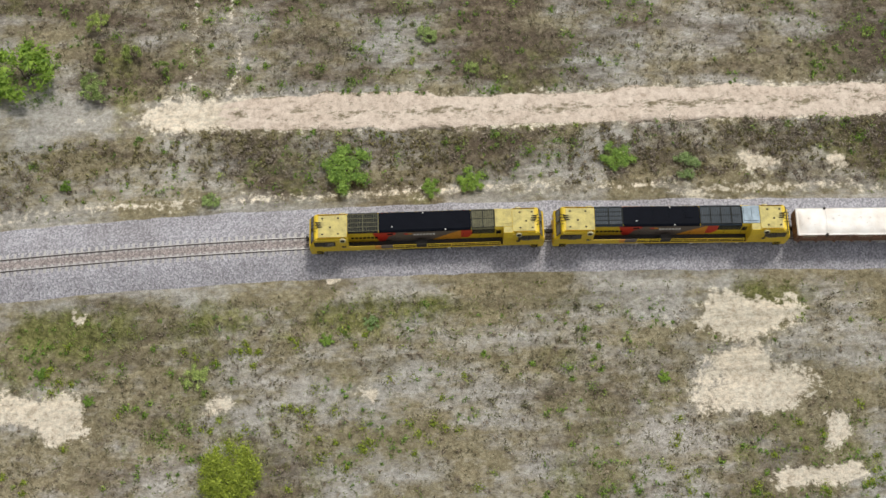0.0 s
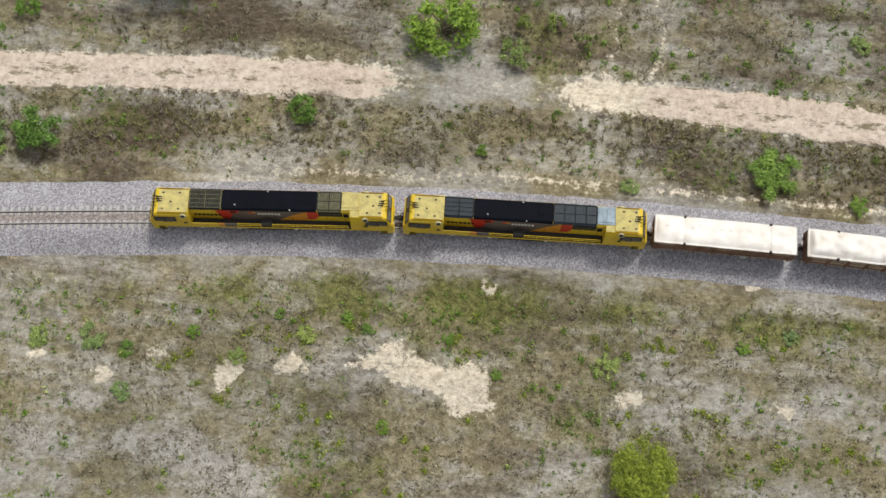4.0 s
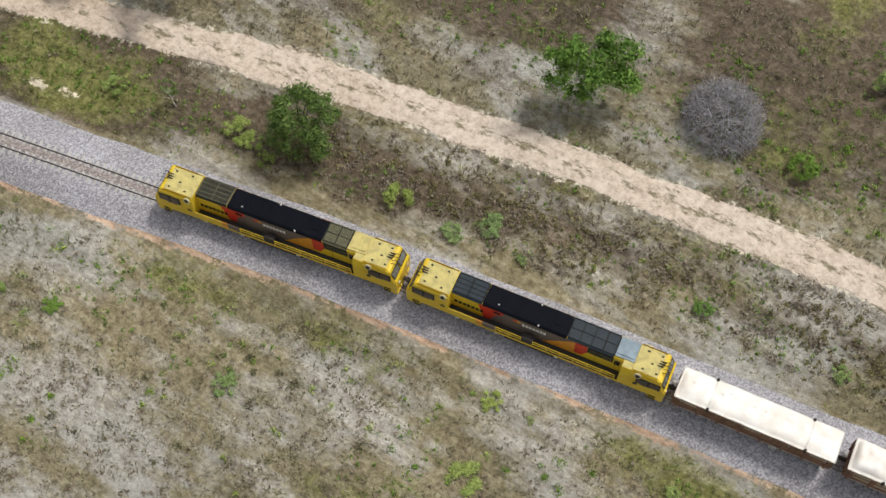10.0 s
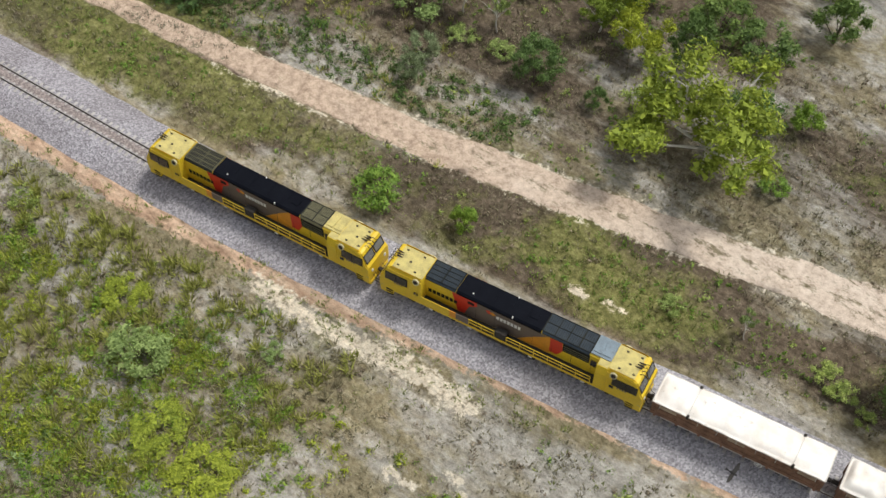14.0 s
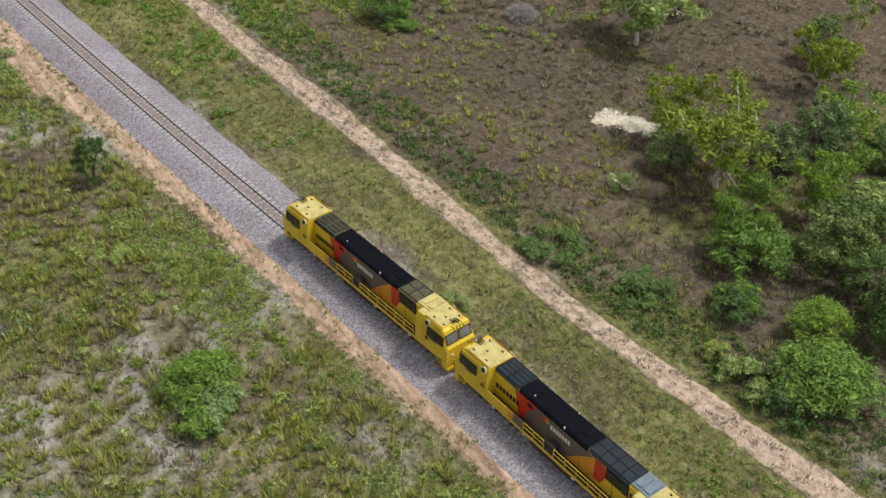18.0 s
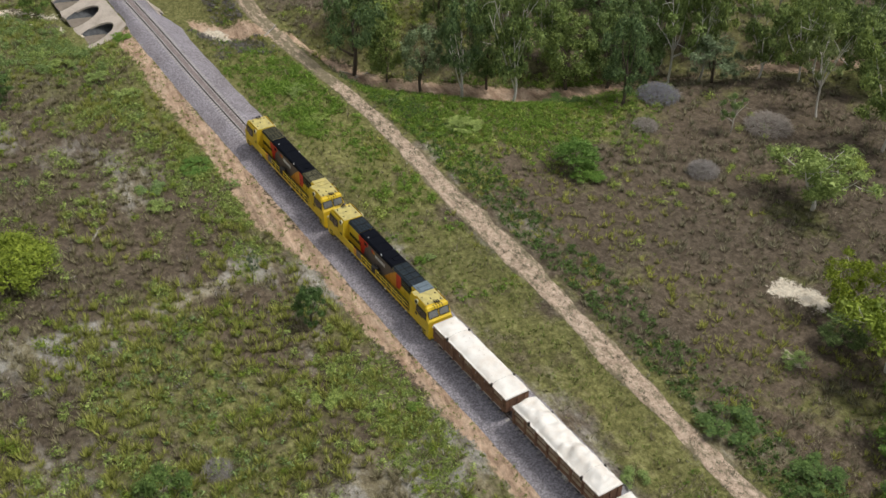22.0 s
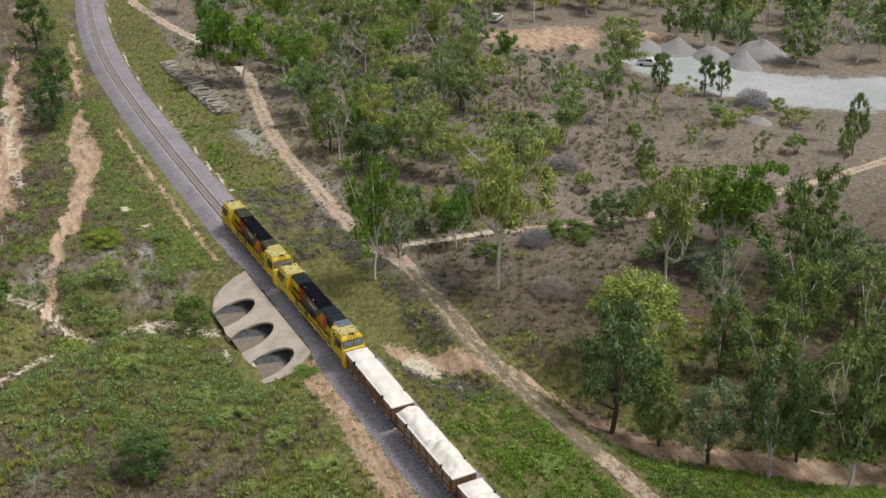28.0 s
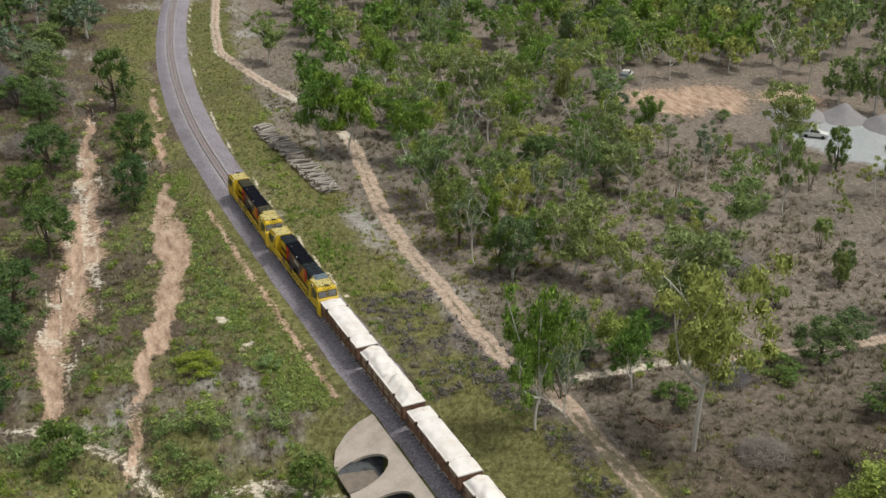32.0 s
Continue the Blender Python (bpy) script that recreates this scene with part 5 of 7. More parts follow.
    for x in (-3.9, 3.6):
        bm = fresh()
        path = [(half_w + 0.06) * math.cos(math.pi * k / 10) for k in range(11)]
        pts = [(x + 0.02 * y, y, 2.70 + rise * (1 - abs(y / (half_w + 0.06)) ** 3)) for k, y in enumerate(path)]
        for p, q in zip(pts, pts[1:]):
            rod(bm, p, q, 0.013, 5)
        part("tie_rope", bm, TARP_EDGE, w, "grey rope tied over the tarpaulin")
    for k in range(4):
        bm = fresh()
        x = -0.9 - 0.17 * k
        box(bm, x - 0.07, x + 0.07, 0.28, 0.42, 2.90, 2.935)
        part("lettering_bar", bm, GREY_SIDE, w) if not lumpy else bm.free()
    for sx in (-1, 1):
        bogie(w, sx * 4.2, (-0.9, 0.9), 2.7, 0.95, 0.42)
    bm = fresh()
    cx, cz = -1.9, 1.0
    ring = [(cx + 0.26 * math.cos(k * math.pi / 8), 1.42, cz + 0.26 * math.sin(k * math.pi / 8)) for k in range(16)]
    for p, q in zip(ring, ring[1:] + ring[:1]):
        rod(bm, p, q, 0.028, 5)
    for k in range(0, 16, 4):
        rod(bm, (cx, 1.42, cz), ring[k], 0.02, 5)
    part("brake_wheel", bm, WHITE, w, "white hand brake wheel")
    return w


LOCO_A = locomotive("yellow diesel locomotive with red and grey panels and dusty roof", False)
LOCO_B = locomotive("yellow diesel locomotive with red and grey panels and silver roof sheet", True)
WAGON_FLAT = wagon("rusty brown goods wagon under a taut white tarpaulin", False, 1)
WAGON_LUMPY = wagon("rusty brown goods wagon under two bulging white tarpaulins", True, 3)
WAGONS = [WAGON_FLAT, WAGON_LUMPY]
WAGONS += [copy_thing(WAGON_FLAT, pose(0, 0, 0)), copy_thing(WAGON_LUMPY, pose(0, 0, 0)), copy_thing(WAGON_FLAT, pose(0, 0, 0))]
# (thing, half distance between its pivots, distance of its middle behind the train's front)
CONSIST = [(LOCO_A, 6.3, 10.7), (LOCO_B, 6.3, 10.7 + 22.3)] + [(w, 4.2, 10.7 + 22.3 + 17.55 + 13.35 * k) for k, w in enumerate(WAGONS)]



# ------------------------------------------------------------------ plants
def leaf_tris(rng, centres, radii, per, size, droop=0.0, up=0.35, inner=0.28):
    """Leaves as slim triangles in ellipsoidal clumps, broad sprays within and small leaves on the outside: verts and faces."""
    n = len(centres) * per
    c = np.repeat(np.asarray(centres, float), per, 0)
    r = np.repeat(np.asarray(radii, float), per, 0)
    d = rng.normal(size=(n, 3))
    d /= np.linalg.norm(d, axis=1)[:, None]
    deep = rng.uniform(size=n) < inner
    rad = np.where(deep, rng.uniform(0.05, 0.7, n), rng.uniform(0.55, 1.08, n))
    p = c + d * r * rad[:, None]
    nrm = d * 0.9 + rng.normal(size=(n, 3)) * 0.5 + np.array([0, 0, up])
    nrm /= np.linalg.norm(nrm, axis=1)[:, None]
    t = np.cross(nrm, rng.normal(size=(n, 3)))
    t[:, 2] -= droop
    t /= np.linalg.norm(t, axis=1)[:, None]
    b = np.cross(nrm, t)
    s = (size * rng.uniform(0.6, 1.4, n) * np.where(deep, 1.8, 0.8))[:, None]
    v = np.stack([p - t * s + b * s * 0.42, p - t * s * 0.8 - b * s * 0.42, p + t * s], 1).reshape(-1, 3)
    return v, np.arange(3 * n).reshape(-1, 3)


def limb_path(rng, a, b, bend, steps=4):
    a, b = np.array(a, float), np.array(b, float)
    ts = np.linspace(0, 1, steps + 1)
    off = rng.normal(size=3) * bend
    return [a + (b - a) * t + off * math.sin(math.pi * t) + np.array([0, 0, -bend]) * math.sin(math.pi * t) * 0.5 for t in ts]


def limb_mesh(paths, sides=6):
    """Tapered tubes along paths of (points, radius at the start, radius at the end)."""
    verts, faces = [], []
    for pts, r0, r1 in paths:
        base, n = len(verts), len(pts)
        for i, p in enumerate(pts):
            q = np.asarray(pts[min(i + 1, n - 1)]) - np.asarray(pts[max(i - 1, 0)])
            q = q / max(1e-9, np.linalg.norm(q))
            u = np.cross(q, (0.3, 0.9, 0.1))
            u /= max(1e-9, np.linalg.norm(u))
            w = np.cross(q, u)
            r = r0 + (r1 - r0) * i / (n - 1)
            for k in range(sides):
                a = 2 * math.pi * k / sides
                verts.append(np.asarray(p) + r * (math.cos(a) * u + math.sin(a) * w))
        for i in range(n - 1):
            for k in range(sides):
                a, b2 = base + i * sides + k, base + i * sides + (k + 1) % sides
                faces.append((a, b2, b2 + sides, a + sides))
    return np.array(verts), np.array(faces)


def gum_meshes(seed, bark, leaf, clumps=34, per=160, fork=0.38, spread=0.40, sparse=1.0, size=0.0185):
    """A eucalypt one metre high and one metre wide: bare trunk, rising forked limbs, a crown of separate tufts."""
    rng = np.random.RandomState(seed)
    top = np.array([rng.uniform(-0.06, 0.06), rng.uniform(-0.06, 0.06), fork])
    paths = [(limb_path(rng, (0, 0, -0.02), top, 0.02, 5), 0.019, 0.013)]
    ends, k = [], rng.randint(5, 8)
    for i in range(k):
        a = 2 * math.pi * (i + rng.uniform(-0.35, 0.35)) / k
        r, z = spread * rng.uniform(0.30, 0.98), rng.uniform(0.62, 0.93)
        e = np.array([r * math.cos(a), r * math.sin(a), z])
        pts = limb_path(rng, top - (0, 0, rng.uniform(0, 0.12)), e, 0.05, 6)
        paths.append((pts, 0.0105, 0.003))
        ends.append(e)
        for j in (2, 3, 4, 5):
            f = pts[j] + rng.normal(size=3) * 0.085 + np.array([0, 0, 0.055])
            paths.append((limb_path(rng, pts[j], f, 0.014, 3), 0.0048, 0.0015))
            ends.append(f)
    crown = [ends[i % len(ends)] + rng.normal(size=3) * (0.025 if i < len(ends) else 0.085) for i in range(clumps)]
    crown = [np.clip(c, (-0.44, -0.44, fork + 0.05), (0.44, 0.44, 0.94)) for c in crown]
    radii = [np.array([1, 1, 0.62]) * rng.uniform(0.065, 0.135) * sparse for _ in crown]
    v, f = leaf_tris(rng, crown, radii, per, size, droop=0.5)
    lv, lf = limb_mesh(paths)
    return fast_mesh("trunk", lv, lf, bark, True), fast_mesh("crown", v, f, leaf)


def dense_meshes(seed, bark, leaf, clumps=48, per=150, base=0.16, size=0.0182):
    """A round leafy tree or tall bush one metre high and wide, foliage nearly to the ground."""
    rng = np.random.RandomState(seed)
    crown, radii = [], []
    for _ in range(clumps):
        a, z = rng.uniform(0, 2 * math.pi), base + (0.90 - base) * rng.uniform(0, 1) ** 0.8
        bulge = math.sin(math.pi * min(1, 0.18 + 0.82 * (z - base) / (1 - base))) ** 0.6
        r = 0.40 * bulge * rng.uniform(0.45, 1.0)
        crown.append(np.array([r * math.cos(a), r * math.sin(a), z]))
        radii.append(np.array([1, 1, 0.8]) * rng.uniform(0.075, 0.15))
    v, f = leaf_tris(rng, crown, radii, per, size, droop=0.2)
    paths = [(limb_path(rng, (0, 0, -0.02), (0, 0, 0.5), 0.02, 4), 0.028, 0.016)]
    for i in range(6):
        e = crown[rng.randint(len(crown))]
        paths.append((limb_path(rng, (0, 0, rng.uniform(0.08, 0.4)), e, 0.04, 3), 0.012, 0.003))
    lv, lf = limb_mesh(paths)
    return fast_mesh("trunk", lv, lf, bark, True), fast_mesh("crown", v, f, leaf)


def bush_meshes(seed, bark, leaf, clumps=26, per=105, size=0.026):
    """A low bush one metre high and wide, several stems from the ground, an uneven dome."""
    rng = np.random.RandomState(seed)
    crown, radii = [], []
    for _ in range(clumps):
        a, r = rng.uniform(0, 2 * math.pi), 0.40 * rng.uniform(0, 1) ** 0.55
        crown.append(np.array([r * math.cos(a), r * math.sin(a), 0.12 + 0.72 * math.sqrt(max(0, 1 - (r / 0.44) ** 2)) * rng.uniform(0.55, 1.0)]))
        radii.append(np.array([1, 1, 0.9]) * rng.uniform(0.10, 0.17))
    v, f = leaf_tris(rng, crown, radii, per, size)
    paths = [(limb_path(rng, (rng.uniform(-0.05, 0.05), rng.uniform(-0.05, 0.05), -0.02), crown[i], 0.04, 3), 0.012, 0.004) for i in range(7)]
    lv, lf = limb_mesh(paths, 5)
    return fast_mesh("stem", lv, lf, bark, True), fast_mesh("foliage", v, f, leaf)


def twig_meshes(seed):
    """A leafless grey bush one metre high and wide: a haze of fine twigs."""
    rng = np.random.RandomState(seed)
    verts, faces = [], []
    for _ in range(2600):
        a, r = rng.uniform(0, 2 * math.pi), 0.46 * rng.uniform(0, 1) ** 0.5
        z = rng.uniform(0.15, 0.92) * math.sqrt(max(0.05, 1 - (r / 0.48) ** 2))
        p = np.array([r * math.cos(a), r * math.sin(a), z])
        d = p / np.linalg.norm(p) * 0.05 + rng.normal(size=3) * 0.045
        w = np.cross(d, rng.normal(size=3))
        w *= 0.0042 / max(1e-6, np.linalg.norm(w))
        at = len(verts)
        verts += [p - d - w, p - d + w, p + d]
        faces.append((at, at + 1, at + 2))
    paths = [(limb_path(rng, (0, 0, -0.02), (0.36 * math.cos(a), 0.36 * math.sin(a), rng.uniform(0.4, 0.8)), 0.05, 3), 0.008, 0.0015) for a in np.linspace(0, 6.0, 14)]
    lv, lf = limb_mesh(paths, 5)
    return fast_mesh("stem", lv, lf, GREY_WOOD, True), fast_mesh("twigs", verts, faces, TWIG_PALE)


KINDS = {
    "gum": [gum_meshes(1, BARK_PALE, LEAF_GUM, 34, 160, 0.30, 0.44), gum_meshes(2, BARK_PALE, LEAF_GUM, 40, 140, 0.36, 0.44), gum_meshes(3, BARK_PALE, LEAF_GUM, 30, 150, 0.27, 0.45, 0.95), gum_meshes(33, BARK_PALE, LEAF_OLIVE, 36, 150, 0.33, 0.45)],
    "creek_gum": [gum_meshes(41, BARK_PALE, LEAF_WOOD, 44, 150, 0.28, 0.44), gum_meshes(42, BARK_PALE, LEAF_WOOD, 48, 140, 0.24, 0.45, 1.05)],
    "bright_gum": [gum_meshes(4, BARK_PALE, LEAF_BRIGHT, 46, 145, 0.24, 0.42, 1.15), gum_meshes(5, BARK_PALE, LEAF_BRIGHT, 42, 145, 0.30, 0.42, 1.1)],
    "yellow_gum": [gum_meshes(6, BARK_PALE, LEAF_YELLOW, 58, 150, 0.26, 0.43, 1.0, 0.0175), gum_meshes(7, BARK_PALE, LEAF_YELLOW, 52, 150, 0.32, 0.42, 1.0, 0.0175)],
    "sparse_gum": [gum_meshes(8, BARK_PALE, LEAF_GREY, 18, 120, 0.40, 0.36, 0.85), gum_meshes(9, BARK_PALE, LEAF_GUM, 18, 120, 0.36, 0.36, 0.9), gum_meshes(34, BARK_PALE, LEAF_OLIVE, 15, 120, 0.42, 0.34, 0.85)],
    "tall_gum": [gum_meshes(46, BARK_PALE, LEAF_OLIVE, 50, 150, 0.44, 0.45, 1.0, 0.017)],
    "olive_gum": [gum_meshes(43, BARK_PALE, LEAF_OLIVE, 46, 140, 0.30, 0.44, 1.05), gum_meshes(44, BARK_PALE, LEAF_OLIVE, 40, 145, 0.34, 0.44)],
    "leafy_tree": [dense_meshes(45, BARK_DARK, LEAF_GUM, 64, 125, 0.14, 0.018)],
    "dark_tree": [dense_meshes(11, BARK_DARK, LEAF_DARK, 52, 145), dense_meshes(12, BARK_DARK, LEAF_DARK, 46, 145)],
    "green_tree": [dense_meshes(13, BARK_DARK, LEAF_WOOD, 52, 150, 0.20), dense_meshes(14, BARK_DARK, LEAF_WOOD, 46, 150, 0.24), dense_meshes(35, BARK_PALE, LEAF_WOOD, 42, 150, 0.30)],
    "grey_tree": [dense_meshes(15, BARK_DARK, LEAF_GREY, 46, 110, 0.22), dense_meshes(16, BARK_DARK, LEAF_GREY, 42, 110, 0.26)],
    "bush": [bush_meshes(21, BARK_DARK, LEAF_GUM), bush_meshes(22, BARK_DARK, LEAF_GUM, 18), bush_meshes(23, BARK_DARK, LEAF_GUM, 26)],
    "bright_bush": [bush_meshes(24, BARK_DARK, LEAF_BRIGHT, 30), bush_meshes(25, BARK_DARK, LEAF_BRIGHT, 26), bush_meshes(26, BARK_DARK, LEAF_BRIGHT, 34)],
    "dark_bush": [bush_meshes(27, BARK_DARK, LEAF_DARK, 30), bush_meshes(28, BARK_DARK, LEAF_DARK, 28)],
    "yellow_bush": [bush_meshes(29, BARK_DARK, LEAF_YELLOW, 34), bush_meshes(30, BARK_DARK, LEAF_YELLOW, 28)],
    "round_bush": [bush_meshes(36, BARK_DARK, LEAF_BRIGHT, 90, 100, 0.017), bush_meshes(37, BARK_DARK, LEAF_BRIGHT, 80, 100, 0.018)],
    "dome_bush": [bush_meshes(38, BARK_DARK, LEAF_YELLOW, 95, 110, 0.017)],
    "grey_bush": [twig_meshes(31), twig_meshes(32)],
}
SAYS = {
    "gum": ("gum_tree", "tall eucalypt with pale bark and olive-green leaves", "tree"),
    "creek_gum": ("gum_tree", "tall eucalypt with white limbs and dark green crown", "tree"),
    "bright_gum": ("gum_tree", "spreading tree with bright green leaves and pale limbs", "tree"),
    "yellow_gum": ("gum_tree", "broad eucalypt with yellow-green crown and bare pale limbs", "tree"),
    "sparse_gum": ("gum_tree", "thin eucalypt with sparse grey-green leaves and pale trunk", "tree"),
    "tall_gum": ("gum_tree", "tall eucalypt with forked white trunk and olive crown", "tree"),
    "olive_gum": ("gum_tree", "eucalypt with a soft olive crown and pale limbs", "tree"),
    "leafy_tree": ("tree", "broad round yellow-green tree leafy to the ground", "tree"),
    "dark_tree": ("tree", "dense dark green tree leafy almost to the ground", "tree"),
    "green_tree": ("tree", "dense rounded green tree on the scrub ground", "tree"),
    "grey_tree": ("tree", "dense grey-green tree with a soft outline", "tree"),
    "bush": ("bush", "green bush growing in dry grass", "bush"),
    "bright_bush": ("bush", "bright green leafy bush in dry scrub", "bush"),
    "dark_bush": ("bush", "dense dark green bush in the undergrowth", "bush"),
    "yellow_bush": ("bush", "yellow-green spreading bush in dry grass", "bush"),
    "round_bush": ("bush", "broad dense bright green bush beside the scrub", "bush"),
    "dome_bush": ("bush", "broad dense domed bush with yellow-green leaves", "bush"),
    "grey_bush": ("bush", "leafless grey bush of fine twigs", "bush"),
}
plant_rng = random.Random(5)


def plant(kind, x, y, wide, high):
    if kind == "gum" and -336 < x < -255:
        kind = "creek_gum"
    if kind == "yellow_gum" and x < -300:
        kind = "olive_gum"
    if x < -360 and "gum" in kind:
        wide, high = wide * 1.22, high * 1.10
    name, label, category = SAYS[kind]
    stem, leaves = plant_rng.choice(KINDS[kind])
    size = "tall " if high > 12 and "tall" not in label else ("small " if high < 1.6 else "")
    ob = thing(name, size + label, category, (x, y, float(height(np.array([x]), np.array([y]))[0]) - 0.03), "plants along the railway")
    ob.rotation_euler = (0, 0, plant_rng.uniform(0, 6.28))
    ob.scale = (wide * 1.05, wide * plant_rng.uniform(0.92, 1.12), high * 1.06)
    tall = "tree" in name
    part("trunk" if tall else "stem", stem, None, ob)
    part("crown" if tall else "foliage", leaves, None, ob)
    return ob


